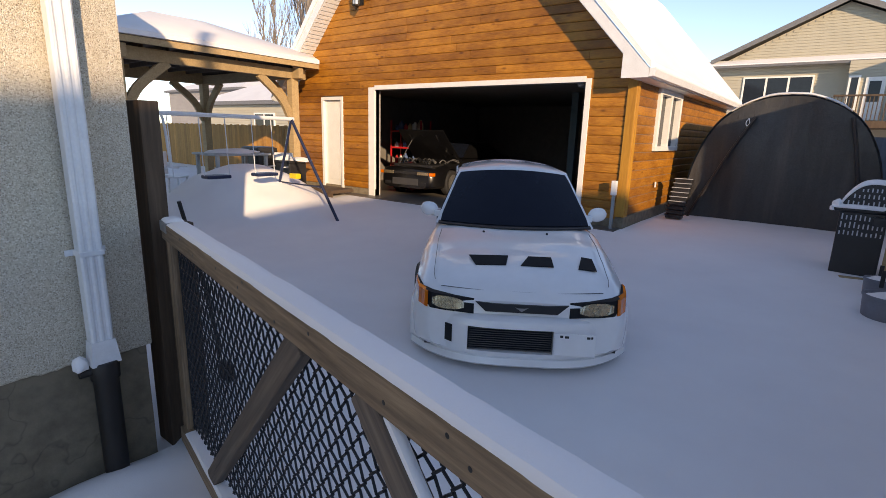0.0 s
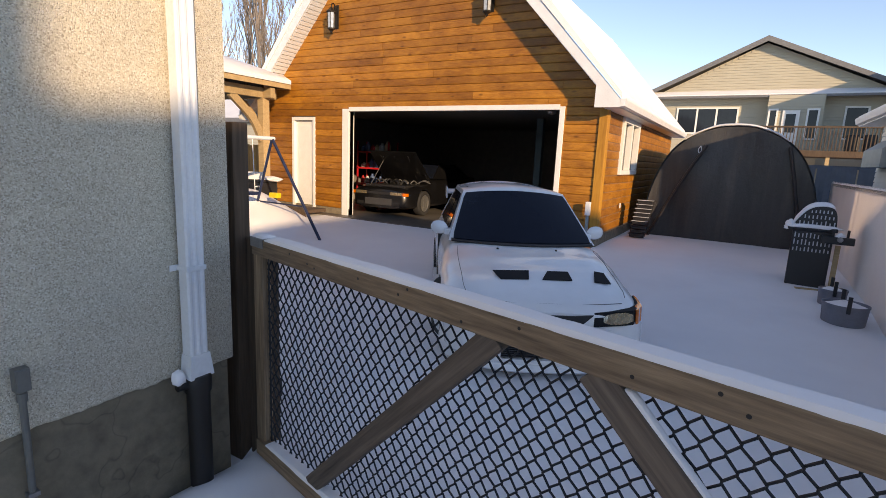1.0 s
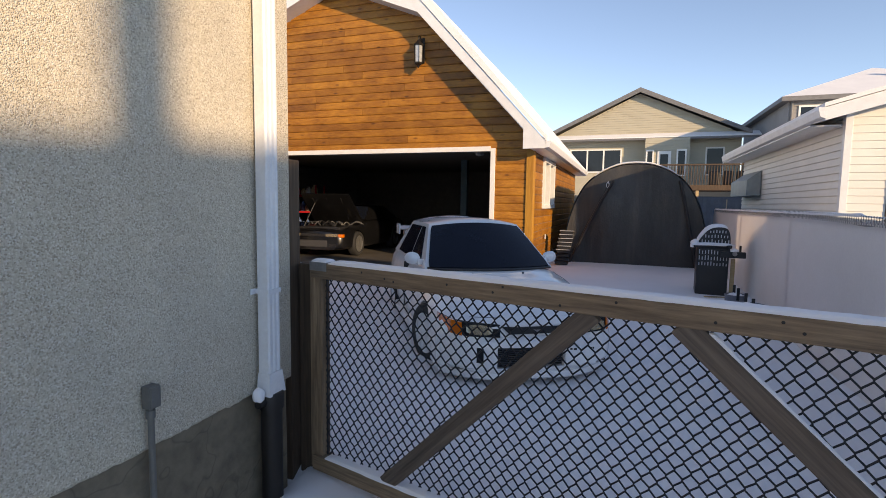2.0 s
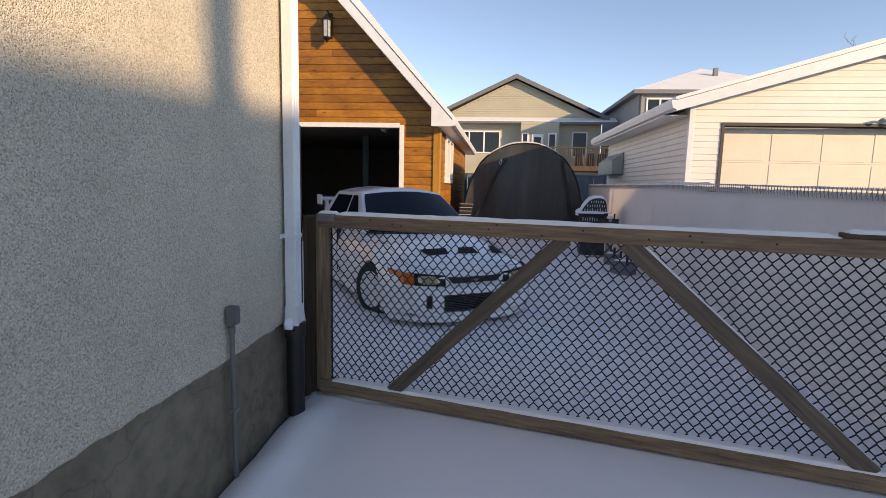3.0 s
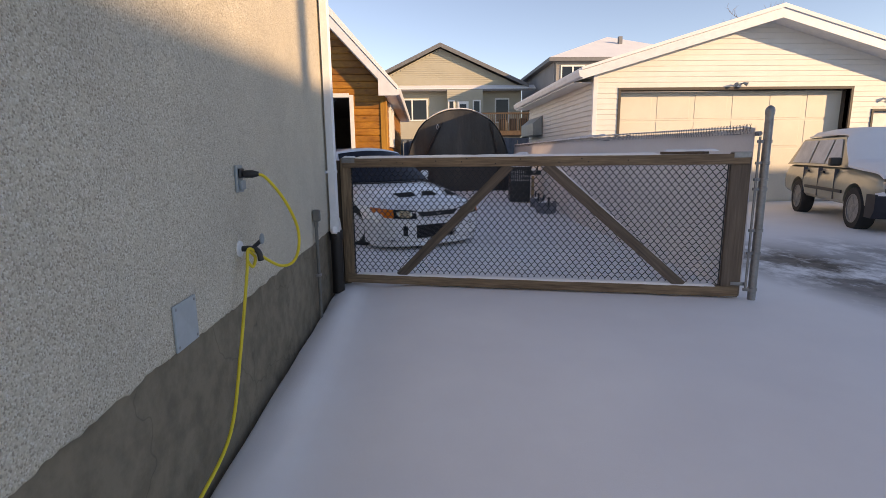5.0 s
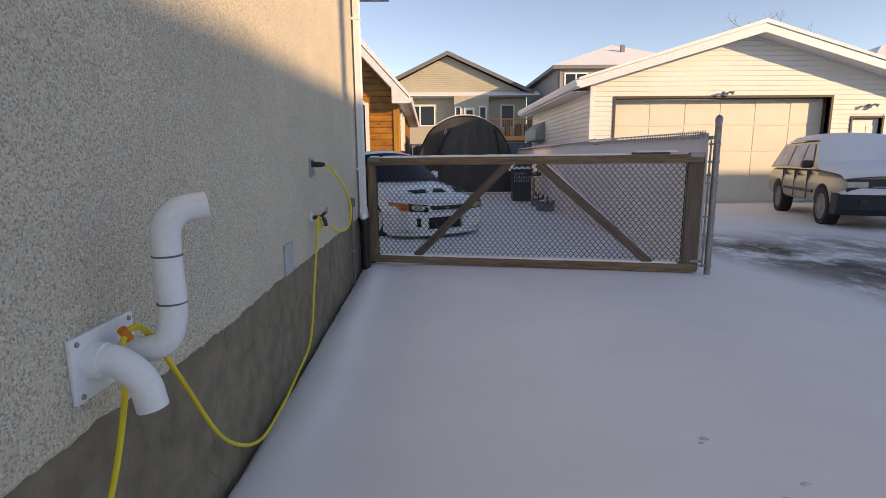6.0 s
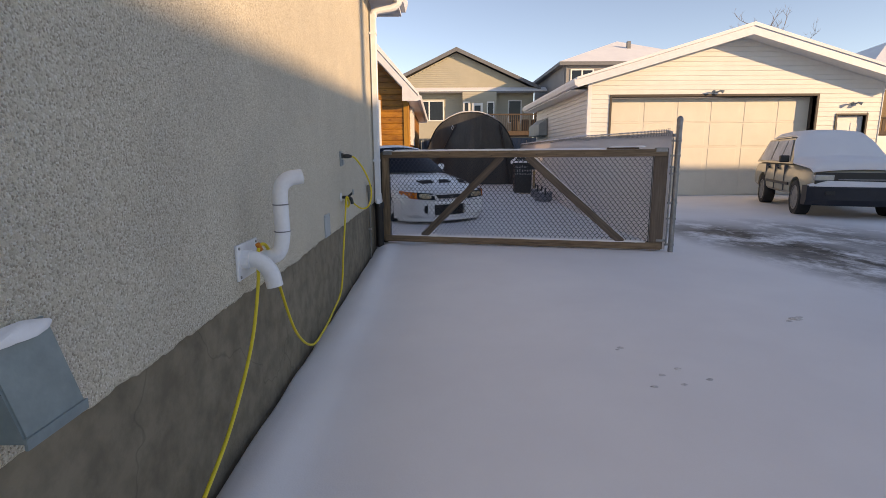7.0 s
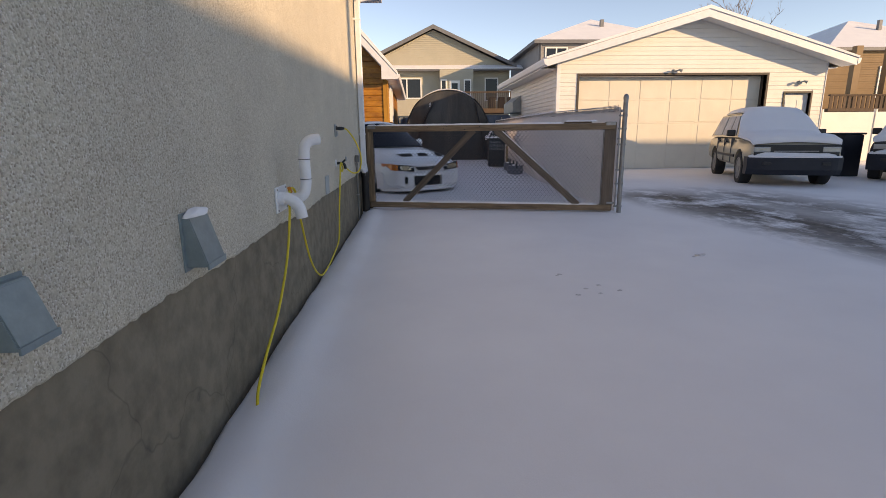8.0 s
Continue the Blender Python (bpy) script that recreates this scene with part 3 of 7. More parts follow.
def build_garage_shell():
    # front wall: side strips, and the gable above the opening
    bm = bmesh.new()
    y0, y1 = GY + 0.03, GY + 0.15
    top = lambda x: roof_z(x) - 0.12
    prism(bm, [(GX0, GZ), (-7.91, GZ), (-7.91, 2.5), (-7.22, 2.5), (-7.22, GZ), (OPEN_X0, GZ), (OPEN_X0, OPEN_Z), (OPEN_X1, OPEN_Z), (OPEN_X1, GZ), (GX1, GZ), (GX1, top(GX1)), (APEX_X + BREAK, top(APEX_X + BREAK)), (APEX_X, top(APEX_X)), (APEX_X - BREAK, top(APEX_X - BREAK)), (GX0, top(GX0))], "y", y0, y1)
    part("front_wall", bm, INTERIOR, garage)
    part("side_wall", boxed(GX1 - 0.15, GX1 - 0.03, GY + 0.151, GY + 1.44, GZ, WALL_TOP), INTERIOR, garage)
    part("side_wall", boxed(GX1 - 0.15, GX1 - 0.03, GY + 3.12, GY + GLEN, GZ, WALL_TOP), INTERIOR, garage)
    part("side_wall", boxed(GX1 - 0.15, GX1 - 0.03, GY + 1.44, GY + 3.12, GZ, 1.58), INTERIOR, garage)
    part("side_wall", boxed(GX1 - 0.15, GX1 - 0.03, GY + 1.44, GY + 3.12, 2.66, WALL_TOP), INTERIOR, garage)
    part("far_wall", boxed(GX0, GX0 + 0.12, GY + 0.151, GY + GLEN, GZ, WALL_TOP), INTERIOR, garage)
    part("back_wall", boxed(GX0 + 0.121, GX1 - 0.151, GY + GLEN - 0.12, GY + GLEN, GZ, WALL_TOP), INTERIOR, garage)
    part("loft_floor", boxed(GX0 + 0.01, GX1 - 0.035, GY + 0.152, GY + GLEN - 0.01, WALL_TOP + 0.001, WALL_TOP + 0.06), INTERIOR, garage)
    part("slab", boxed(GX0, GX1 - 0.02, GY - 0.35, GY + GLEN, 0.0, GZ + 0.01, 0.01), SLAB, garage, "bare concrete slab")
    bm = boxed(GX0 + 0.02, OPEN_X0, GY - 0.001, GY + 0.09, 0.0, GZ + 0.16)
    box(bm, OPEN_X1 + 0.1, GX1 + 0.005, GY - 0.001, GY + 0.09, -0.1, GZ + 0.2)
    box(bm, GX1 - 0.1, GX1 + 0.005, GY + 0.091, GY + GLEN, -0.1, GZ + 0.2)
    part("footing", bm, CONCRETE, garage, "grey concrete footing")
    # roof: white rake boards, boxed eave return, soffit, snow
    oh, ye = 0.42, GY + GLEN + 0.3
    for s in (-1, 1):
        ex = GX1 + 0.3 if s > 0 else GX0 - 0.36
        bx, bz = APEX_X + s * BREAK, BREAK_Z
        ez = roof_z(ex)
        bm = bmesh.new()
        prism(bm, [(APEX_X, RIDGE_Z), (bx, bz), (ex, ez), (ex, ez - 0.14), (ex - 0.1 * s, ez - 0.12), (bx, bz - 0.29), (APEX_X, RIDGE_Z - 0.29)], "y", GY - oh - 0.03, GY - oh)
        part("rake_board", bm, WHITE_METAL, garage)
        bm = bmesh.new()
        wx = GX1 if s > 0 else GX0
        prism(bm, [(APEX_X, RIDGE_Z - 0.27), (bx, bz - 0.26), (wx + 0.03 * s, roof_z(wx) - 0.22), (wx + 0.03 * s, roof_z(wx) - 0.24), (bx, bz - 0.28), (APEX_X, RIDGE_Z - 0.29)], "y", GY - oh + 0.001, GY + 0.02)
        part("rake_soffit", bm, WHITE_METAL, garage, "white vented soffit")
        # slats of the soffit, each a shallow rib
        n = 34
        for i in range(n):
            t = (i + 0.5) / n
            x, z = bx + (wx - bx) * t, (bz - 0.28) + (roof_z(wx) - 0.24 - bz + 0.28) * t
            o = part("slat", boxed(-0.045, 0.045, GY - oh + 0.004, GY + 0.0, -0.012, -0.001, 0.003), WHITE_METAL, garage)
            o.matrix_world = Matrix.Translation((x, 0, z)) @ Matrix.Rotation(math.atan(SLOPE) * s, 4, "Y")
        bm = bmesh.new()
        prism(bm, [(APEX_X, RIDGE_Z + 0.01), (bx, bz + 0.01), (ex + 0.02 * s, ez + 0.0), (ex + 0.02 * s, ez + 0.1), (ex - 0.12 * s, ez + 0.25), (bx + 0.05 * s, bz + 0.2), (APEX_X, RIDGE_Z + 0.22)], "y", GY - oh - 0.05, ye)
        part("roof", bm, SNOW, garage, "roof plane under smooth deep snow")
        part("eave_soffit", boxed(min(wx, ex) + 0.005, max(wx, ex) - 0.005, GY - oh + 0.002, ye, ez - 0.14, ez - 0.115), WHITE_METAL, garage)
        bm = bmesh.new()
        prism(bm, [(ex - 0.43 * s, ez - 0.14), (ex, ez - 0.14), (ex, ez), (ex - 0.43 * s, ez + 0.45)], "y", GY - oh - 0.032, GY - oh - 0.005)
        part("eave_return", bm, WHITE_METAL, garage)
        bm = bmesh.new()
        prism(bm, [(ex, ez - 0.13), (ex + 0.07 * s, ez - 0.12), (ex + 0.1 * s, ez - 0.03), (ex + 0.1 * s, ez + 0.0), (ex, ez)], "y", GY - oh - 0.02, ye)
        part("gutter", bm, WHITE_METAL, garage)
        part("fascia", boxed(min(ex, ex - 0.02 * s), max(ex, ex - 0.02 * s), GY - oh, ye, ez - 0.14, ez - 0.02), WHITE_METAL, garage)
    # trim of the opening
    w = 0.16
    for a in ((OPEN_X0 - w - 0.04, OPEN_X0, OPEN_Z + 0.06), (OPEN_X1, OPEN_X1 + 0.1, OPEN_Z + 0.06)):
        part("jamb", boxed(a[0], a[1], GY - 0.03, GY + 0.18, GZ, a[2], 0.006), WHITE_TRIM, garage, "white jamb")
    part("head_trim", boxed(OPEN_X0 + 0.002, OPEN_X1 - 0.002, GY - 0.03, GY + 0.18, OPEN_Z, OPEN_Z + 0.1, 0.006), WHITE_TRIM, garage)
    # corner boards
    part("corner_board", boxed(GX1 - 0.13, GX1 + 0.025, GY - 0.045, GY + 0.0, GZ + 0.21, WALL_TOP, 0.01), TRIM_WOOD, garage, "honey-stained corner board")
    part("corner_board", boxed(GX1 - 0.02, GX1 + 0.03, GY + 0.001, GY + 0.14, GZ + 0.21, WALL_TOP, 0.01), TRIM_WOOD, garage)
    # narrow white door
    part("door_frame", boxed(-7.97, -7.89, GY - 0.03, GY + 0.12, GZ + 0.08, 2.5, 0.005), WHITE_TRIM, garage)
    part("door_frame", boxed(-7.24, -7.16, GY - 0.03, GY + 0.12, GZ + 0.08, 2.5, 0.005), WHITE_TRIM, garage)
    part("door_frame", boxed(-7.97, -7.16, GY - 0.032, GY + 0.12, 2.5, 2.58, 0.005), WHITE_TRIM, garage)
    d = part("door", boxed(-7.888, -7.242, GY + 0.05, GY + 0.09, GZ + 0.09, 2.495, 0.004), WHITE_TRIM, garage, "plain white panelled door")
    bm = bmesh.new()
    box(bm, -7.79, -7.34, GY + 0.04, GY + 0.05, GZ + 0.3, 2.37, 0.004)
    part("door_panel", bm, WHITE_TRIM, d)
    # side window
    wn = part("window", boxed(GX1 - 0.1, GX1 - 0.08, GY + 1.48, GY + 3.08, 1.62, 2.62), GLASS_DARK, garage, "sliding window with white frame")
    for a in ((1.42, 1.54, 1.56, 2.68), (3.02, 3.14, 1.56, 2.68), (2.23, 2.33, 1.6, 2.64)):
        part("window_frame", boxed(GX1 - 0.12, GX1 + 0.035, GY + a[0], GY + a[1], a[2], a[3], 0.005), WHITE_TRIM, wn)
    for z0, z1 in ((1.54, 1.63), (2.6, 2.7)):
        part("window_frame", boxed(GX1 - 0.12, GX1 + 0.038, GY + 1.4, GY + 3.16, z0, z1, 0.005), WHITE_TRIM, wn)


build_garage_shell()


# ---- the white garage beyond the fence ----
WX0, WX1, WY, WZ = 5.08, 13.4, 9.7, 0.0
W_EAVE, W_APEX = 3.2, 4.4
white_garage = thing("neighbour_garage", pose(0, 0, 0), "white vinyl-sided double garage with a low snowy gable roof", "garage", kind="structure")


def build_white_garage():
    mid = (WX0 + WX1) / 2
    dx0, dx1, dz = 5.75, 11.53, 2.79
    mx0, mx1, mz = 12.17, 12.99, 2.25
    s = (W_APEX - W_EAVE) / (mid - WX0)
    bm = bmesh.new()
    prism(bm, [(WX0, WZ), (dx0, WZ), (dx0, dz), (dx1, dz), (dx1, WZ), (mx0, WZ), (mx0, mz), (mx1, mz), (mx1, WZ), (WX1, WZ), (WX1, W_EAVE), (mid, W_APEX), (WX0, W_EAVE)], "y", WY + 0.02, WY + 0.15)
    part("front_wall", bm, VINYL, white_garage)
    part("side_wall", boxed(WX0 + 0.02, WX0 + 0.15, WY + 0.151, WY + 7.5, WZ, W_EAVE), VINYL, white_garage)
    part("side_wall", boxed(WX1 - 0.15, WX1 - 0.02, WY + 0.151, WY + 7.5, WZ, W_EAVE), VINYL, white_garage)
    part("back_wall", boxed(WX0 + 0.15, WX1 - 0.15, WY + 7.38, WY + 7.5, WZ, W_EAVE), VINYL, white_garage)
    # siding courses
    pitch = 0.125
    z = WZ + 0.1
    while z < W_APEX - 0.06:
        half = (mid - WX0) if z < W_EAVE else (W_APEX - z) / s
        spans = [(mid - half, mid + half)]
        for a, b, t in ((dx0 - 0.05, dx1 + 0.05, dz + 0.06), (mx0 - 0.05, mx1 + 0.05, mz + 0.05)):
            if z < t:
                spans = [q for p in spans for q in ((p[0], min(p[1], a)), (max(p[0], b), p[1])) if q[1] - q[0] > 0.02]
        for a, b in spans:
            bm = bmesh.new()
            prism(bm, [(WY + 0.02, z), (WY + 0.001, z), (WY - 0.001, z + 0.008), (WY + 0.007, z + pitch - 0.004), (WY + 0.02, z + pitch - 0.004)], "x", a, b)
            part("siding_board", bm, VINYL, white_garage)
        z += pitch
    z = WZ + 0.1
    while z < W_EAVE - 0.05:
        bm = bmesh.new()
        prism(bm, [(WX0 + 0.02, z), (WX0 - 0.004, z), (WX0 - 0.006, z + 0.012), (WX0 + 0.008, z + pitch - 0.008), (WX0 + 0.02, z + pitch - 0.008)], "y", WY + 0.08, WY + 7.5)
        part("siding_board", bm, VINYL, white_garage)
        z += pitch
    for x in (WX0, WX1):
        part("corner_board", boxed(x - 0.012, x + 0.09 if x == WX0 else x + 0.012, WY - 0.014, WY + 0.08, WZ, W_EAVE, 0.004), WHITE_METAL, white_garage)
    # roof
    oh = 0.55
    for sg in (-1, 1):
        ex = mid + sg * (mid - WX0 + 0.45)
        ez = W_APEX - s * (mid - WX0 + 0.45) + 0.12
        az = W_APEX + 0.12
        bm = bmesh.new()
        prism(bm, [(mid, az), (ex, ez), (ex, ez - 0.2), (mid, az - 0.21)], "y", WY - oh, WY - oh + 0.03)
        part("rake_board", bm, WHITE_METAL, white_garage)
        bm = bmesh.new()
        prism(bm, [(mid, az - 0.12), (ex, ez - 0.16), (ex, ez - 0.18), (mid, az - 0.15)], "y", WY - oh + 0.031, WY + 0.01)
        part("soffit", bm, WHITE_METAL, white_garage)
        bm = bmesh.new()
        prism(bm, [(mid, az + 0.005), (ex + 0.03 * sg, ez), (ex + 0.03 * sg, ez + 0.06), (mid, az + 0.1)], "y", WY - oh - 0.03, WY + 7.9)
        part("roof", bm, SNOW, white_garage, "low roof covered with snow")
        bm = bmesh.new()
        prism(bm, [(ex, ez - 0.17), (ex + 0.07 * sg, ez - 0.15), (ex + 0.1 * sg, ez - 0.04), (ex + 0.1 * sg, ez), (ex, ez)], "y", WY - oh - 0.01, WY + 7.9)
        part("gutter", bm, WHITE_METAL, white_garage)
        part("eave_soffit", boxed(min(ex, WX0 if sg < 0 else WX1), max(ex, WX0 if sg < 0 else WX1), WY + 0.16, WY + 7.9, ez - 0.2, ez - 0.175), WHITE_METAL, white_garage)
    # overhead door: four rows of pressed panels, set back in a dark reveal
    part("door_reveal", boxed(dx0 - 0.06, dx0, WY - 0.02, WY + 0.28, WZ, dz + 0.05), DARK_TRIM, white_garage)
    part("door_reveal", boxed(dx1, dx1 + 0.06, WY - 0.02, WY + 0.28, WZ, dz + 0.05), DARK_TRIM, white_garage)
    part("door_reveal", boxed(dx0 - 0.06, dx1 + 0.06, WY - 0.022, WY + 0.28, dz, dz + 0.06), DARK_TRIM, white_garage)
    rows, cols = 4, 6
    rh, cw = (dz - WZ - 0.02) / rows, (dx1 - dx0) / cols
    for r in range(rows):
        z0 = WZ + 0.01 + r * rh
        sec = part("door_section", boxed(dx0 + 0.002, dx1 - 0.002, WY + 0.27, WY + 0.31, z0, z0 + rh - 0.003, 0.002), BEIGE_DOOR, white_garage, "cream overhead door section")
        for c in range(cols):
            x0 = dx0 + c * cw
            bm = bmesh.new()
            box(bm, x0 + 0.07, x0 + cw - 0.07, WY + 0.262, WY + 0.271, z0 + 0.04, z0 + rh - 0.04, 0.006)
            part("panel", bm, BEIGE_DOOR, sec)
    # side door
    part("door_reveal", boxed(mx0 - 0.05, mx0, WY - 0.02, WY + 0.14, WZ, mz + 0.05), DARK_TRIM, white_garage)
    part("door_reveal", boxed(mx1, mx1 + 0.05, WY - 0.02, WY + 0.14, WZ, mz + 0.05), DARK_TRIM, white_garage)
    part("door_reveal", boxed(mx0 - 0.05, mx1 + 0.05, WY - 0.022, WY + 0.14, mz, mz + 0.05), DARK_TRIM, white_garage)
    d = part("door", boxed(mx0 + 0.002, mx1 - 0.002, WY + 0.1, WY + 0.14, WZ + 0.02, mz - 0.004, 0.004), WHITE_TRIM, white_garage)
    for i in range(2):
        for j, (a, b) in enumerate(((0.2, 0.75), (0.9, 1.5), (1.65, 2.05))):
            part("door_panel", boxed(mx0 + 0.1 + i * 0.38, mx0 + 0.42 + i * 0.38, WY + 0.09, WY + 0.101, WZ + a, WZ + b, 0.005), WHITE_TRIM, d)
    # small lamps over both doors
    for x, z in ((8.66, dz + 0.1), (12.58, mz + 0.3)):
        lp = part("wall_lamp", boxed(x - 0.05, x + 0.05, WY - 0.05, WY - 0.008, z - 0.05, z + 0.05, 0.01), WHITE_METAL, white_garage, "small twin floodlight")
        for s2 in (-1, 1):
            part("lamp_head", tube(bmesh.new(), [(x, WY - 0.05, z), (x + s2 * 0.07, WY - 0.09, z + 0.04), (x + s2 * 0.14, WY - 0.15, z + 0.0)], [0.015, 0.025, 0.05], 10), GREY_METAL, lp)
    # vent hood on the side wall and a roof vent
    bm = bmesh.new()
    prism(bm, [(WX0 - 0.02, 1.95), (WX0 - 0.34, 1.95), (WX0 - 0.34, 2.35), (WX0 - 0.02, 2.6)], "y", WY + 5.2, WY + 7.3)
    part("awning", bm, GREY_METAL, white_garage, "grey metal window awning")
    bm = bmesh.new()
    lathe(bm, [(0.1, 0), (0.1, 0.1), (0.16, 0.1), (0.16, 0.14), (0.06, 0.17)], (7.2, WY + 1.6, 3.9), sides=16)
    part("roof_vent", bm, DARK, white_garage)


DARK_TRIM = plain("dark_brown_trim", (0.06, 0.045, 0.035), 0.6, vary=0.15)
build_white_garage()


# ---- houses out of view to the south-east, placed and shaped to cast the shade over the drive ----
def build_shade_house(x0, x1, y0, y1, eave, ridge, name, turn=pose(0, 0, 0)):
    h = thing(name, turn, "plain house out of view with a snowy hip roof, placed for its shade", "house", kind="structure")
    part("wall", boxed(x0 + 0.5, x1 - 0.5, y0 + 0.5, y1 - 0.5, -0.2, eave), VINYL, h)
    bm = bmesh.new()
    mx, run = (x0 + x1) / 2, (x1 - x0) / 2
    lo = [bm.verts.new(p) for p in ((x0, y0, eave), (x1, y0, eave), (x1, y1, eave), (x0, y1, eave))]
    hi = [bm.verts.new(p) for p in ((x0, y0, eave + 0.2), (x1, y0, eave + 0.2), (x1, y1, eave + 0.2), (x0, y1, eave + 0.2))]
    r = [bm.verts.new((mx, y0 + run, ridge)), bm.verts.new((mx, y1 - run * 0.4, ridge))]
    bm.faces.new(lo)
    for i in range(4):
        bm.faces.new((lo[i], lo[(i + 1) % 4], hi[(i + 1) % 4], hi[i]))
    bm.faces.new((hi[0], hi[1], r[0]))
    bm.faces.new((hi[1], hi[2], r[1], r[0]))
    bm.faces.new((hi[2], hi[3], r[1]))
    bm.faces.new((hi[3], hi[0], r[0], r[1]))
    part("roof", bm, SNOW, h)
    return h


neighbour = build_shade_house(12.0, 20.0, -24.0, -0.6, 4.6, 6.97, "neighbour_bungalow", Matrix.Translation((16, -10.16, 0)) @ Matrix.Rotation(radians(6), 4, "Z") @ Matrix.Translation((-16, 8.5, 0)))
# Added house: its eave height sets the shade line on the white garage door.
build_shade_house(20.0, 38.0, -17.0, -4.8, 7.2, 8.5, "unseen_shade_house")
bm = tube(bmesh.new(), [(16.0, -8.5, 6.0), (16.0, -8.5, 11.5)], 0.13, 12)
part("flue", bm, GALV, neighbour, "metal chimney flue")


# ---- vehicles ----
def paint(name, color, rough=0.25, coat=1.0, metal=0.0):
    m, nt, nodes, links, b = tree(name)
    v = coords(nt, "object")
    c = ramp(nt, noise_tex(nt, v, 2.5, 5), [(0.3, shade(color, 0.93)), (0.7, shade(color, 1.04))])
    links.new(c, b.inputs["Base Color"])
    r = ramp(nt, noise_tex(nt, v, 9, 4), [(0.3, (rough * 0.9,) * 3), (0.7, (rough * 1.2,) * 3)])
    links.new(r, b.inputs["Roughness"])
    b.inputs["Coat Weight"].default_value, b.inputs["Coat Roughness"].default_value, b.inputs["Metallic"].default_value = coat, 0.05, metal
    return m


WHITE_PAINT = paint("white_car_paint", (0.84, 0.84, 0.84), 0.22, 0.6)
BLACK_PAINT = paint("black_car_paint", (0.006, 0.006, 0.007), 0.3, 0.4)
BEIGE_PAINT = paint("pewter_beige_paint", (0.36, 0.33, 0.25), 0.35, 0.6, 0.2)
TYRE = plain("tyre_rubber", (0.02, 0.02, 0.021), 0.8, vary=0.2)
ALLOY = plain("white_alloy_rim", (0.7, 0.7, 0.71), 0.35, 0.1, vary=0.1)
AMBER = plain("amber_lens", (0.75, 0.16, 0.01), 0.15, vary=0.1, coat=1.0)
LENS = plain("lamp_reflector", (0.4, 0.33, 0.22), 0.22, 0.7, vary=0.5, scale=22, coat=1.0)
VENT_BLACK = plain("matt_black_duct", (0.007, 0.007, 0.008), 0.85, vary=0.2)
CAR_GLASS = glassy("tinted_car_glass", (0.008, 0.011, 0.02), 0.05, vary=0.1, relief=0.0)
BUMPER_GREY = plain("dark_blue_grey_plastic", (0.014, 0.017, 0.026), 0.6, vary=0.2)


def fair(keys, x):
    """A smooth curve through (x, value) keys, x falling or rising."""
    ks = sorted(keys)
    if x <= ks[0][0]:
        return ks[0][1]
    if x >= ks[-1][0]:
        return ks[-1][1]
    for (x0, a), (x1, b) in zip(ks, ks[1:]):
        if x0 <= x <= x1:
            t = (x - x0) / (x1 - x0)
            return a + (b - a) * (0.5 * t + 0.5 * t * t * (3 - 2 * t))


def cut(ob, cutters):
    """Takes the cutters' bodies out of ob's mesh."""
    for c in cutters:
        k = new("cutter", bpy.data.meshes.new("cutter"))
        bmesh.ops.recalc_face_normals(c, faces=c.faces[:])
        c.to_mesh(k.data)
        c.free()
        bpy.context.view_layer.update()
        k.matrix_world = ob.matrix_world
        md = ob.modifiers.new("cut", "BOOLEAN")
        md.object, md.operation, md.solver = k, "DIFFERENCE", "EXACT"
        bpy.context.view_layer.update()
        me = bpy.data.meshes.new_from_object(ob.evaluated_get(bpy.context.evaluated_depsgraph_get()))
        ob.modifiers.clear()
        ob.data = me
        bpy.data.objects.remove(k)
    ob.data.shade_smooth()
    ob.data.set_sharp_from_angle(angle=radians(32))


def car_body(name, parent, material, length, width, bottom, top, shoulder, wheels, radius, label=""):
    """The lower body: cross-sections along the car, with round wheel arches cut in. The nose is at x = 0."""
    rings = []
    n = 46
    for i in range(n + 1):
        x = -length * (i / n) ** 1.0
        if i < 6:
            x = -length * (i / n) * (0.25 + 0.75 * i / 6)
        w, zb, zt = fair(width, x), fair(bottom, x), fair(top, x)
        sh = fair(shoulder, x)
        h = zt - zb
        half = [(0, zb), (w * 0.72, zb), (w * 0.93, zb + 0.03), (w * 0.985, zb + 0.14 * h), (w, zb + 0.42 * h), (w * 0.995, zb + 0.62 * h), (w * 0.965, zb + 0.8 * h), (w * 0.915, zt - 0.09 * h * sh), (w * 0.84, zt - 0.03 * h * sh), (w * 0.6, zt + 0.005), (w * 0.3, zt + 0.016), (0, zt + 0.02)]
        rings.append([(x, y, z) for y, z in half] + [(x, -y, z) for y, z in half[-2:0:-1]])
    bm = bmesh.new()
    loft(bm, rings, closed=True, caps=True)
    ob = part(name, bm, material, parent, label)
    cutters = []
    for wx, wz in wheels:
        for s in (-1, 1):
            c = bmesh.new()
            lathe(c, [(radius, 0.52 * s), (radius, 1.3 * s)], (wx, 0, wz), "y", 36)
            bmesh.ops.recalc_face_normals(c, faces=c.faces[:])
            cutters.append(c)
    cut(ob, cutters)
    return ob


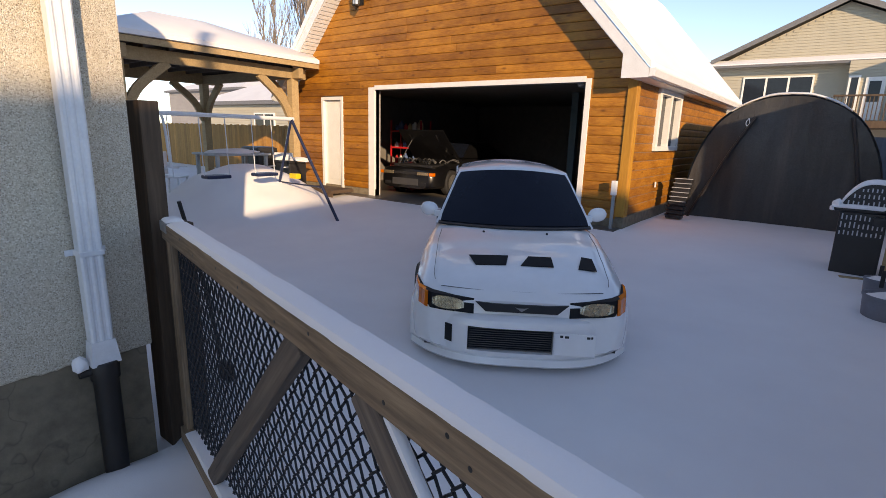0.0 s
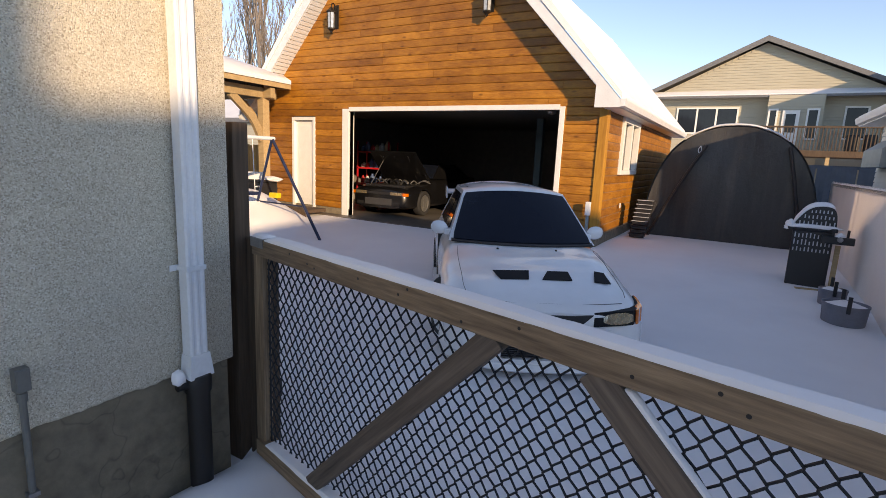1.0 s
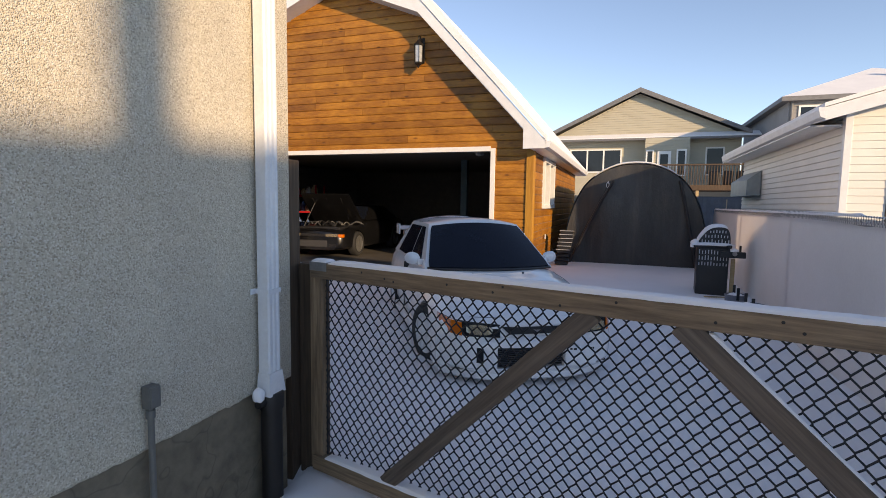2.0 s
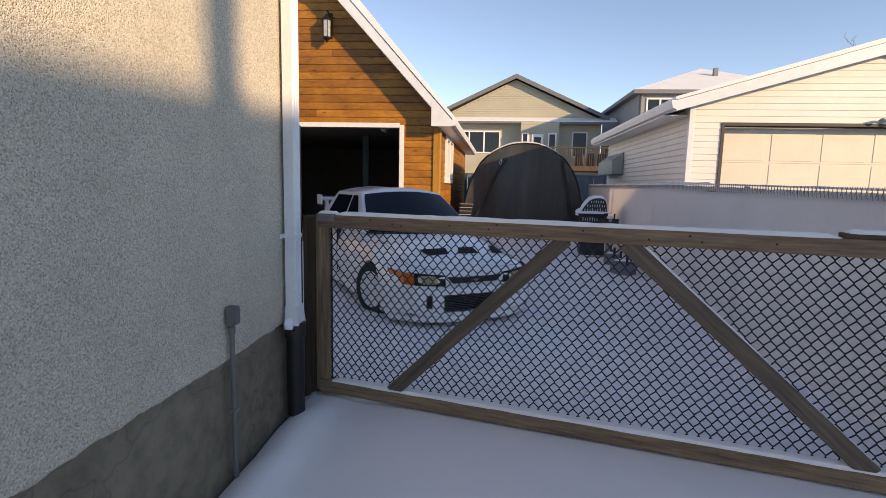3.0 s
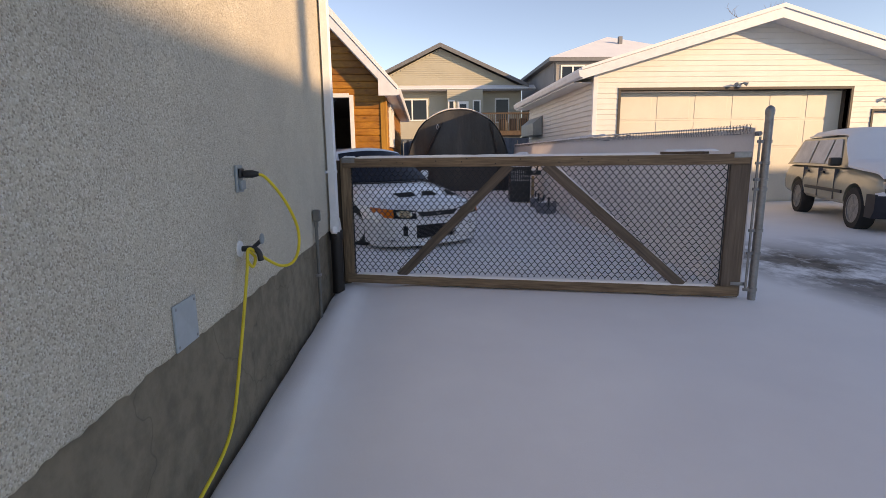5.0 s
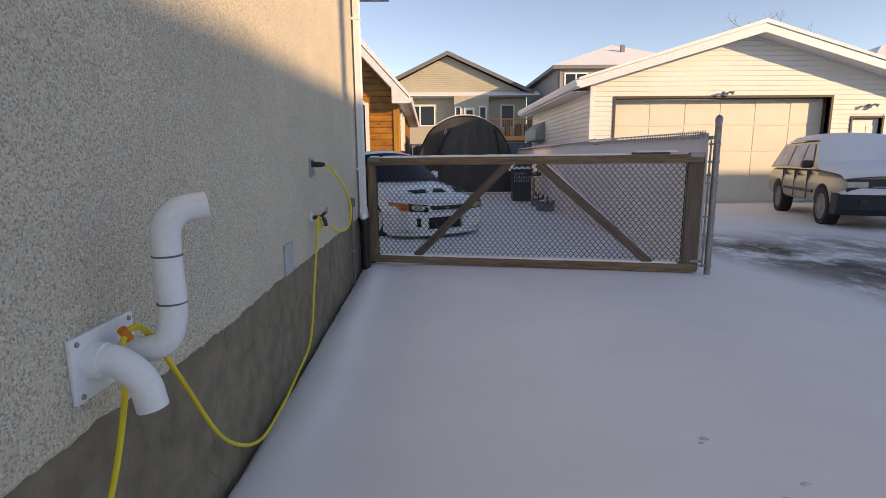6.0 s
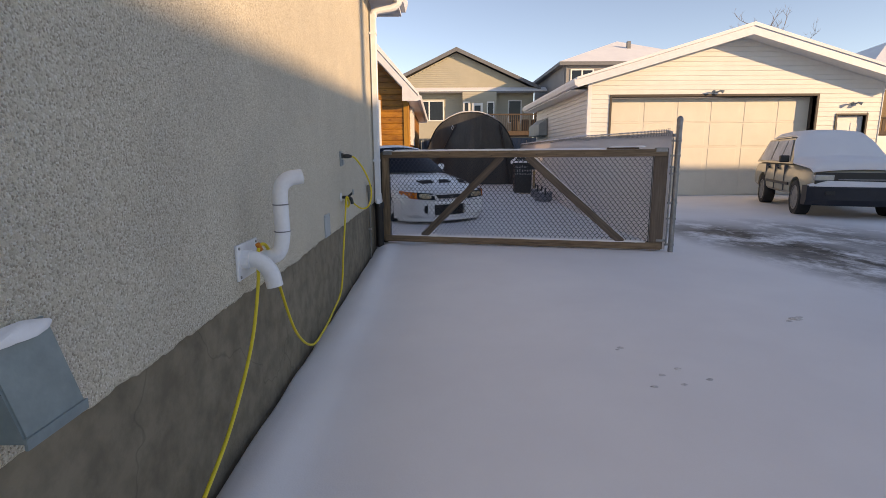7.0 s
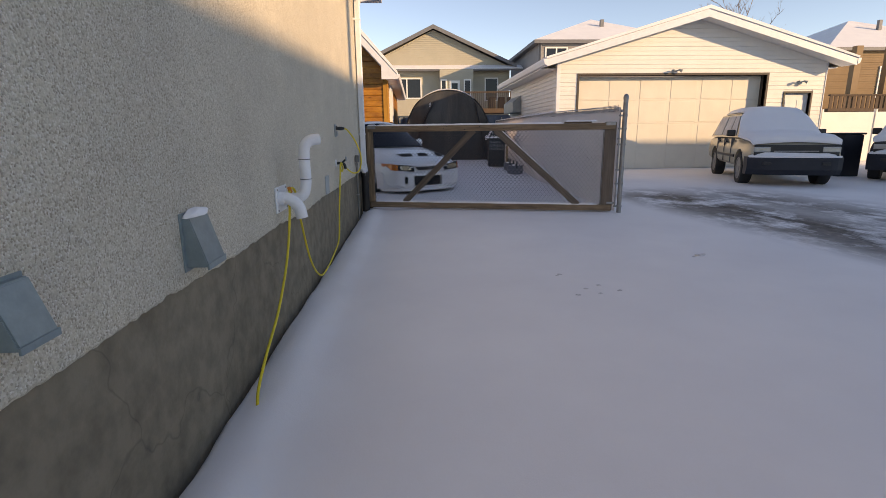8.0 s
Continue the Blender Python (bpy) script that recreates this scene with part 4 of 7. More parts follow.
def wheel(parent, x, side, half_track, r, width, spokes, rim_material, z=None, steer=0):
    z = r if z is None else z
    w = new("wheel")
    w.parent = parent
    w.matrix_local = Matrix.Translation((x, side * half_track, z)) @ Matrix.Rotation(radians(steer) + (0 if side > 0 else math.pi), 4, "Z")
    k = width / 2
    bm = bmesh.new()
    lathe(bm, [(r * 0.66, -k), (r * 0.93, -k), (r * 0.985, -k * 0.8), (r, -k * 0.4), (r, k * 0.4), (r * 0.985, k * 0.8), (r * 0.93, k), (r * 0.68, k), (r * 0.66, k * 0.8)], axis="y", sides=36)
    part("tyre", bm, TYRE, w, smooth=True)
    bm = bmesh.new()
    lathe(bm, [(r * 0.67, k * 0.85), (r * 0.67, k * 0.98), (r * 0.61, k * 0.97), (r * 0.59, k * 0.3), (r * 0.1, k * 0.2), (0.01, k * 0.2)], axis="y", sides=36)
    for i in range(spokes):
        a = 2 * math.pi * i / spokes
        d = Vector((math.cos(a), 0, math.sin(a)))
        t = Vector((-d.z, 0, d.x))
        v = []
        for q, wd, y in ((0.1, 0.034, k * 0.85), (0.62, 0.022, k * 0.93)):
            for s in (-1, 1):
                for dy in (0, -0.03):
                    v.append(bm.verts.new(d * (q * r) + t * (wd * s) + Vector((0, y + dy, 0))))
        for f in ((0, 2, 6, 4), (1, 5, 7, 3), (0, 4, 5, 1), (2, 3, 7, 6), (4, 6, 7, 5), (0, 1, 3, 2)):
            bm.faces.new([v[j] for j in f])
    lathe(bm, [(0.12 * r * 1.6, k * 0.6), (0.12 * r * 1.6, k * 0.9), (0.08 * r, k * 0.98)], axis="y", sides=16)
    part("rim", bm, rim_material, w, smooth=True)
    return w


def quad_panel(bm, corners, thick, steps=(6, 3), bulge=0.0):
    """A slightly domed sheet between four corners (in order), with thickness."""
    a, b, c, d = [Vector(p) for p in corners]
    nrm = (b - a).cross(d - a).normalized()
    nu, nv = steps
    def grid(off):
        return [[a.lerp(b, u / nu).lerp(d.lerp(c, u / nu), v / nv) + nrm * (off + bulge * (1 - (2 * u / nu - 1) ** 2) * (1 - (2 * v / nv - 1) ** 2)) for u in range(nu + 1)] for v in range(nv + 1)]
    for off, flip in ((0, True), (thick, False)):
        rows = [[bm.verts.new(p) for p in r] for r in grid(off)]
        for r0, r1 in zip(rows, rows[1:]):
            for k in range(nu):
                f = (r0[k], r0[k + 1], r1[k + 1], r1[k])
                bm.faces.new(f[::-1] if flip else f)
        if off == 0:
            low = rows
        else:
            hi = rows
    edge = lambda rows: rows[0] + [r[-1] for r in rows[1:]] + rows[-1][-2::-1] + [r[0] for r in rows[-2:0:-1]]
    e0, e1 = edge(low), edge(hi)
    for k in range(len(e0)):
        j = (k + 1) % len(e0)
        bm.faces.new((e0[k], e0[j], e1[j], e1[k]))
    return bm


def cabin(parent, material, x_front, x_rear, z_belt, wb, xr_front, xr_rear, z_roof, wr, name="cabin", glass=None, curve=0.09, crown=0.0):
    """Pillars and roof: a tapered box with a rounded roof, from the belt line up."""
    bm = bmesh.new()
    rings = []
    n = 10
    for i in range(n + 1):
        t = i / n
        # sections from the base ring to the roof ring
        e = min(1.0, t / 0.9)
        top = max(0.0, (t - 0.9) / 0.1)
        xf, xb = x_front + (xr_front - x_front) * e - 0.1 * top, x_rear + (xr_rear - x_rear) * e + 0.12 * top
        w = wb + (wr - wb) * e - 0.1 * top
        z = z_belt + (z_roof - z_belt - 0.035) * e + 0.03 * top
        ring = []
        for k in range(9):
            u = -1 + 2 * k / 8
            ring.append((xf + curve * (1 - u * u) * (1 - 0.5 * e), w * u, z + crown * e * (1 - u * u)))
        for k in range(9):
            u = 1 - 2 * k / 8
            ring.append((xb - 0.07 * (1 - u * u), w * u, z + crown * e * (1 - u * u)))
        rings.append(ring)
    loft(bm, rings, closed=True, caps=True)
    ob = part(name, bm, material, parent, smooth=True)
    # the screens follow the cabin's own curve, a little proud of it
    for nm, x0, x1, bulge, sg, lo, hi in (("windscreen", x_front, xr_front, curve, 1, 0.03, 0.93), ("rear_window", x_rear, xr_rear, -0.07, -1, 0.1, 0.86)):
        bm, rows = bmesh.new(), []
        for off in (0.004, 0.014):
            rows = []
            for i in range(9):
                e = lo + (hi - lo) * i / 8
                w = (wb + (wr - wb) * e) * (0.955 if i not in (0, 8) else 0.94)
                z = z_belt + (z_roof - z_belt - 0.035) * e
                k = (1 - 0.5 * e) if sg > 0 else 1.0
                rows.append([(x0 + (x1 - x0) * e + bulge * (1 - (u * 0.955) ** 2) * k + off * sg, w * u, z + off + crown * e * (1 - u * u)) for u in np.linspace(-1, 1, 13)])
            loft(bm, rows)
        bmesh.ops.bridge_loops(bm, edges=[q for q in bm.edges if q.is_boundary])
        part(nm, bm, glass or CAR_GLASS, parent, "dark " + nm.replace("_", " "), smooth=True)
    return ob


def white_sedan():
    m = Matrix.Translation((1.1, 4.34, -0.055)) @ Matrix.Rotation(radians(-57.1), 4, "Z")
    car = thing("sedan_car", m, "white four-door rally saloon with vented bonnet, parked on snow", "car")
    L = 4.35
    width = [(0, 0.7), (-0.05, 0.775), (-0.14, 0.835), (-0.32, 0.872), (-0.93, 0.895), (-1.5, 0.87), (-2.6, 0.865), (-3.44, 0.885), (-4.0, 0.85), (-4.25, 0.77), (-4.35, 0.66)]
    bottom = [(0, 0.19), (-0.1, 0.16), (-0.5, 0.16), (-1.4, 0.19), (-3.0, 0.19), (-3.9, 0.23), (-4.35, 0.33)]
    top = [(0, 0.575), (-0.04, 0.62), (-0.12, 0.66), (-0.3, 0.715), (-0.6, 0.79), (-1.0, 0.87), (-1.35, 0.93), (-2.2, 0.94), (-3.4, 0.95), (-4.0, 0.98), (-4.25, 0.95), (-4.35, 0.78)]
    car_body("body", car, WHITE_PAINT, L, width, bottom, top, [(0, 1.4), (-0.5, 1.5), (-1.4, 1.0), (-4.35, 1.0)], [(-0.93, 0.31), (-3.44, 0.31)], 0.345, "glossy white bodywork")
    cabin(car, WHITE_PAINT, -1.4, -3.95, 0.93, 0.79, -2.14, -3.3, 1.455, 0.6, curve=0.19, crown=0.05)
    # side glazing
    for s in (-1, 1):
        for pts in (((-1.72, 0.962), (-2.42, 0.962), (-2.42, 1.375), (-2.22, 1.375)), ((-2.5, 0.962), (-3.5, 0.962), (-3.22, 1.37), (-2.5, 1.375))):
            c = []
            for x, z in pts:
                y = 0.79 + (0.6 - 0.79) * min(1, (z - 0.93) / 0.485) + 0.004
                c.append((x, y * s, z))
            if s < 0:
                c = c[::-1]
            part("side_window", quad_panel(bmesh.new(), c, 0.008, (4, 3)), CAR_GLASS, car)
    # bonnet edge line, vents and washer jets
    def hood_z(x, y):
        w = fair(width, x)
        u = abs(y) / w
        return fair(top, x) + (0.02 if u < 0.3 else 0.012 if u < 0.6 else 0.0)
    for y0, y1, x0, x1, sk in ((-0.34, -0.11, -0.42, -0.55, 0.08), (0.03, 0.25, -0.42, -0.55, -0.05), (0.5, 0.6, -0.42, -0.6, -0.03)):
        bm = bmesh.new()
        c = [(x0, y0 - 0.02, hood_z(x0, y0) + 0.001), (x0, y1 + (0.03 if sk < 0 else -0.0), hood_z(x0, y1) + 0.001), (x1, y1 + 0.02, hood_z(x1, y1) + 0.012), (x1, y0 - sk, hood_z(x1, y0) + 0.012)]
        part("bonnet_vent", quad_panel(bm, c, 0.008, (4, 2)), VENT_BLACK, car, "black bonnet vent")
    for y in (-0.3, 0.3):
        bm = bmesh.new()
        lathe(bm, [(0.012, 0), (0.012, 0.012), (0.006, 0.018)], (-1.12, y, hood_z(-1.12, y) + 0.0), sides=10)
        part("washer_jet", bm, DARK, car)
    bm = bmesh.new()
    loft(bm, [[(-1.4 + 0.19 * (1 - u * u) + d, 0.76 * u, z) for d, z in ((0.03, 0.925), (0.03, 0.94), (-0.02, 0.955), (-0.02, 0.925))] for u in np.linspace(-1, 1, 15)], closed=True, caps=True)
    part("cowl", bm, DARK, car)
    def bumper_x(y):
        return 0.09 - 0.4 * abs(y / 0.885) ** 3.2

    # lamps: dark housings with a bright reflector, amber at the outer end
    for s in (-1, 1):
        def face_x(y):
            w = abs(y)
            return next((x for x in np.linspace(0, -0.36, 61) if fair(width, x) * 0.965 >= w), -0.36)
        def strip(y0, y1, z00, z01, z10, z11, off, mat, nm, lab="", n=6, oval=False):
            bm, rings = bmesh.new(), []
            for i in range(n + 1):
                t = i / n
                y = y0 + (y1 - y0) * t
                za, zb = z00 + (z10 - z00) * t, z01 + (z11 - z01) * t
                if oval:
                    mz, hz = (za + zb) / 2, (zb - za) / 2 * max(0.25, 1 - abs(2 * t - 1) ** 3) ** 0.5
                    za, zb = mz - hz, mz + hz
                xf = face_x(y) + 0.012 + off
                rings.append([(xf - 0.08, s * y, za), (xf, s * y, za), (xf - 0.018, s * y, zb), (xf - 0.1, s * y, zb)])
            loft(bm, rings, closed=True, caps=True)
            return part(nm, bm, mat, car, lab)
        strip(0.36, 0.845, 0.485, 0.6, 0.525, 0.645, 0.0, VENT_BLACK, "headlamp_housing", "black headlamp housing")
        strip(0.435, 0.68, 0.507, 0.595, 0.528, 0.622, 0.008, LENS, "headlamp", "clear lamp with bright reflector", 12, True)
        strip(0.715, 0.849, 0.515, 0.632, 0.53, 0.65, 0.009, AMBER, "indicator", "amber corner indicator", 5)
        # lip slot and door mirror
        part("lip_slot", boxed(bumper_x(0.68) - 0.03, bumper_x(0.68) + 0.035, min(s * 0.6, s * 0.74), max(s * 0.6, s * 0.74), 0.2, 0.217, 0.003), DARK, car)
        bm = bmesh.new()
        rings = []
        for i in range(9):
            a = math.pi * i / 8
            r = 0.015 + 0.06 * math.sin(a) ** 0.45
            rings.append([(-1.7 + 0.06 * math.sin(a) ** 0.5 * math.cos(q), s * (0.79 + 0.19 * i / 8), 1.02 + 0.012 * i / 8 + r * math.sin(q)) for q in (2 * math.pi * k / 12 for k in range(12))])
        loft(bm, rings, closed=True, caps=True)
        part("mirror_mount", boxed(-1.73, -1.64, min(s * 0.72, s * 0.83), max(s * 0.72, s * 0.83), 0.95, 1.02, 0.015), WHITE_PAINT, car)
        part("wing_mirror", bm, WHITE_PAINT, car, "white door mirror", smooth=True)
    # grille slot, bumper with its openings, intercooler behind fins, blank plate, lip
    bm = bmesh.new()
    prism(bm, [(-0.35, 0.585), (-0.27, 0.51), (0.27, 0.51), (0.35, 0.585), (0.2, 0.574), (-0.2, 0.574)], "x", -0.1, 0.016)
    part("grille", bm, DARK, car, "black slot grille")
    bm = bmesh.new()
    prism(bm, [(-0.05, 0.553), (0, 0.52), (0.05, 0.553), (0.02, 0.547), (-0.02, 0.547)], "x", 0.0, 0.02)
    part("badge", bm, GALV, car)
    bm, rings = bmesh.new(), []
    for y in np.linspace(-0.885, 0.885, 37):
        x = bumper_x(y)
        rings.append([(x - 0.26, y, 0.15), (x - 0.02, y, 0.15), (x, y, 0.19), (x + 0.008, y, 0.3), (x + 0.004, y, 0.41), (x - 0.012, y, 0.455), (x - 0.05, y, 0.482), (x - 0.1, y, 0.488), (x - 0.26, y, 0.485)])
    loft(bm, rings, closed=True, caps=True)
    bmesh.ops.recalc_face_normals(bm, faces=bm.faces[:])
    bumper = part("bumper", bm, WHITE_PAINT, car, "white front bumper with square openings")
    holes = [boxed(-0.02, 0.4, -0.4, 0.24, 0.215, 0.405)]
    cut(bumper, holes)
    ic = part("intercooler", boxed(-0.03, 0.03, -0.398, 0.238, 0.217, 0.403, 0.004), VENT_BLACK, car, "dark intercooler with thin fins")
    for k in range(10):
        z = 0.227 + k * 0.0178
        part("fin", boxed(0.031, 0.058, -0.395, 0.235, z, z + 0.006), FIN, ic)
    bm = bmesh.new()
    loft(bm, [[(bumper_x(y) - 0.06, y, z0), (bumper_x(y) + 0.013, y, z0), (bumper_x(y) + 0.013, y, z1), (bumper_x(y) - 0.06, y, z1)] for y, z0, z1 in ((-0.7, 0.385, 0.41), (-0.67, 0.3, 0.41), (-0.66, 0.275, 0.408), (-0.6, 0.265, 0.402), (-0.52, 0.255, 0.395))], closed=True, caps=True)
    part("brake_duct", bm, VENT_BLACK, car, "black bumper duct")
    pl = part("number_plate", boxed(0.102, 0.108, 0.245, 0.55, 0.225, 0.4, 0.003), WHITE_PAINT, car, "blank white plate")
    for y, w, z in ((0.32, 0.03, 0.365), (0.285, 0.022, 0.368), (0.48, 0.025, 0.366), (0.51, 0.015, 0.368)):
        part("mark", boxed(0.1085, 0.11, y, y + w, z, z + 0.018), DARK, pl)
    bm, rings = bmesh.new(), []
    for y in np.linspace(-0.87, 0.87, 29):
        x = bumper_x(y) + 0.03
        rings.append([(x - 0.2, y, 0.115), (x - 0.01, y, 0.115), (x + 0.006, y, 0.13), (x - 0.01, y, 0.175), (x - 0.2, y, 0.19)])
    loft(bm, rings, closed=True, caps=True)
    part("front_lip", bm, WHITE_PAINT, car, "white front lip spoiler", smooth=True)
    for s in (-1, 1):
        part("side_skirt", boxed(-3.1, -1.28, min(s * 0.8, s * 0.9), max(s * 0.8, s * 0.9), 0.15, 0.26, 0.02), WHITE_PAINT, car)
        part("door_seam", boxed(-2.464, -2.458, min(s * 0.8, s * 0.869), max(s * 0.8, s * 0.869), 0.3, 0.9), DARK, car)
        part("spoiler_upright", boxed(-4.2, -4.05, min(s * 0.58, s * 0.62), max(s * 0.58, s * 0.62), 0.93, 1.26, 0.01), WHITE_PAINT, car)
        part("spoiler_plate", boxed(-4.32, -4.0, min(s * 0.7, s * 0.72), max(s * 0.7, s * 0.72), 1.17, 1.34, 0.008), WHITE_PAINT, car)
        for x in (-0.93, -3.44):
            wheel(car, x, s, 0.79, 0.318, 0.2, 10, ALLOY, steer=16 if x > -2 else 0)
    bm = bmesh.new()
    prism(bm, [(-4.3, 1.26), (-4.02, 1.24), (-4.0, 1.26), (-4.2, 1.295), (-4.31, 1.3)], "y", -0.7, 0.7)
    part("rear_wing", bm, WHITE_PAINT, car, "white rear wing")
    # bonnet shut line
    for s in (-1, 1):
        line = [(x, s * fair(width, x) * 0.8, fair(top, x) + 0.002) for x in np.linspace(-0.2, -1.2, 12)]
        part("shut_line", tube(bmesh.new(), line, 0.003, 4), SHUT, car)
    line = [(-0.065 - 0.05 * (y / 0.65) ** 2, y, fair(top, -0.065 - 0.05 * (y / 0.65) ** 2) + 0.019 - 0.026 * abs(y)) for y in np.linspace(-0.62, 0.62, 13)]
    part("shut_line", tube(bmesh.new(), line, 0.0035, 4), SHUT, car)
    return car


FIN = plain("aluminium_fin", (0.07, 0.07, 0.075), 0.6, 0.4, vary=0.1)
SHUT = plain("panel_gap", (0.12, 0.12, 0.13), 0.7, vary=0.1)
white_sedan()


def black_coupe():
    m = Matrix.Translation((-5.6, 10.6, GZ + 0.01)) @ Matrix.Rotation(radians(-86), 4, "Z")
    car = thing("coupe_car", m, "black older coupe with its bonnet propped open, in the garage", "car")
    L = 4.5
    width = [(0, 0.66), (-0.06, 0.78), (-0.25, 0.85), (-0.9, 0.88), (-3.5, 0.88), (-4.3, 0.82), (-4.5, 0.75)]
    bottom = [(0, 0.2), (-0.5, 0.18), (-3.8, 0.2), (-4.5, 0.35)]
    top = [(0, 0.58), (-0.05, 0.66), (-0.2, 0.7), (-1.3, 0.8), (-1.5, 0.92), (-3.6, 0.94), (-4.4, 0.95), (-4.5, 0.8)]
    car_body("body", car, BLACK_PAINT, L, width, bottom, top, [(0, 1), (-4.5, 1)], [(-0.85, 0.32), (-3.45, 0.32)], 0.35)
    cabin(car, BLACK_PAINT, -1.5, -3.9, 0.92, 0.77, -2.2, -3.2, 1.34, 0.58)
    bm = quad_panel(bmesh.new(), [(-1.42, -0.74, 0.86), (-1.42, 0.74, 0.86), (-0.62, 0.7, 1.62), (-0.62, -0.7, 1.62)], 0.03, (8, 6), 0.03)
    part("bonnet", bm, BLACK_PAINT, car, "open black bonnet")
    for y in (-0.35, 0.0, 0.35):
        part("bonnet_rib", tube(bmesh.new(), [(-1.3, y, 0.94), (-0.7, y * 1.2, 1.51)], 0.025, 6), DARK, car)
    part("prop_rod", tube(bmesh.new(), [(-0.3, -0.45, 0.73), (-0.85, -0.42, 1.38)], 0.008, 6), GALV, car)
    bay = part("engine", boxed(-1.2, -0.3, -0.6, 0.6, 0.68, 0.765, 0.02), DARK, car, "open engine bay with pipes and hoses")
    rng = random.Random(5)
    for i in range(16):
        a = Vector((rng.uniform(-1.15, -0.35), rng.uniform(-0.55, 0.55), 0.79))
        b = a + Vector((rng.uniform(-0.3, 0.3), rng.uniform(-0.35, 0.35), rng.uniform(0.0, 0.06)))
        part("hose", tube(bmesh.new(), rounded([a, (a + b) / 2 + Vector((0, 0, 0.07)), b], 4), rng.uniform(0.014, 0.035), 7), rng.choice([GALV, DARK, DARK, FIN]), bay)
    for s in (-1, 1):
        part("headlamp", boxed(-0.06, 0.012, min(s * 0.36, s * 0.68), max(s * 0.36, s * 0.68), 0.53, 0.61, 0.012), LENS, car)
        part("indicator", boxed(-0.13, -0.03, min(s * 0.69, s * 0.82), max(s * 0.69, s * 0.82), 0.52, 0.6, 0.012), AMBER, car)
        part("fog_duct", boxed(-0.1, 0.01, min(s * 0.45, s * 0.64), max(s * 0.45, s * 0.64), 0.27, 0.35, 0.008), DARK, car)
        for x in (-0.85, -3.45):
            wheel(car, x, s, 0.78, 0.32, 0.21, 5, GALV)
    part("intercooler", boxed(-0.1, 0.012, -0.4, 0.4, 0.27, 0.44, 0.01), FIN, car)
    part("grille", boxed(-0.08, 0.01, -0.34, 0.34, 0.54, 0.6, 0.008), DARK, car)
    return car


black_coupe()


def snow_sheet(bm, rows, thick):
    """A blanket of snow over rows of points."""
    top = [[Vector(p) + Vector((0, 0, thick * (0.25 if k in (0, len(r) - 1) or j in (0, len(rows) - 1) else 1) * (1 + 0.3 * noise.noise(Vector(p) * 2)))) for k, p in enumerate(r)] for j, r in enumerate(rows)]
    low = [[Vector(p) - Vector((0, 0, 0.015)) for p in r] for r in rows]
    for g, flip in ((top, False), (low, True)):
        loft(bm, g)
    bmesh.ops.remove_doubles(bm, verts=bm.verts[:], dist=1e-5)
    edges = [e for e in bm.edges if e.is_boundary]
    bmesh.ops.bridge_loops(bm, edges=edges)
    return bm


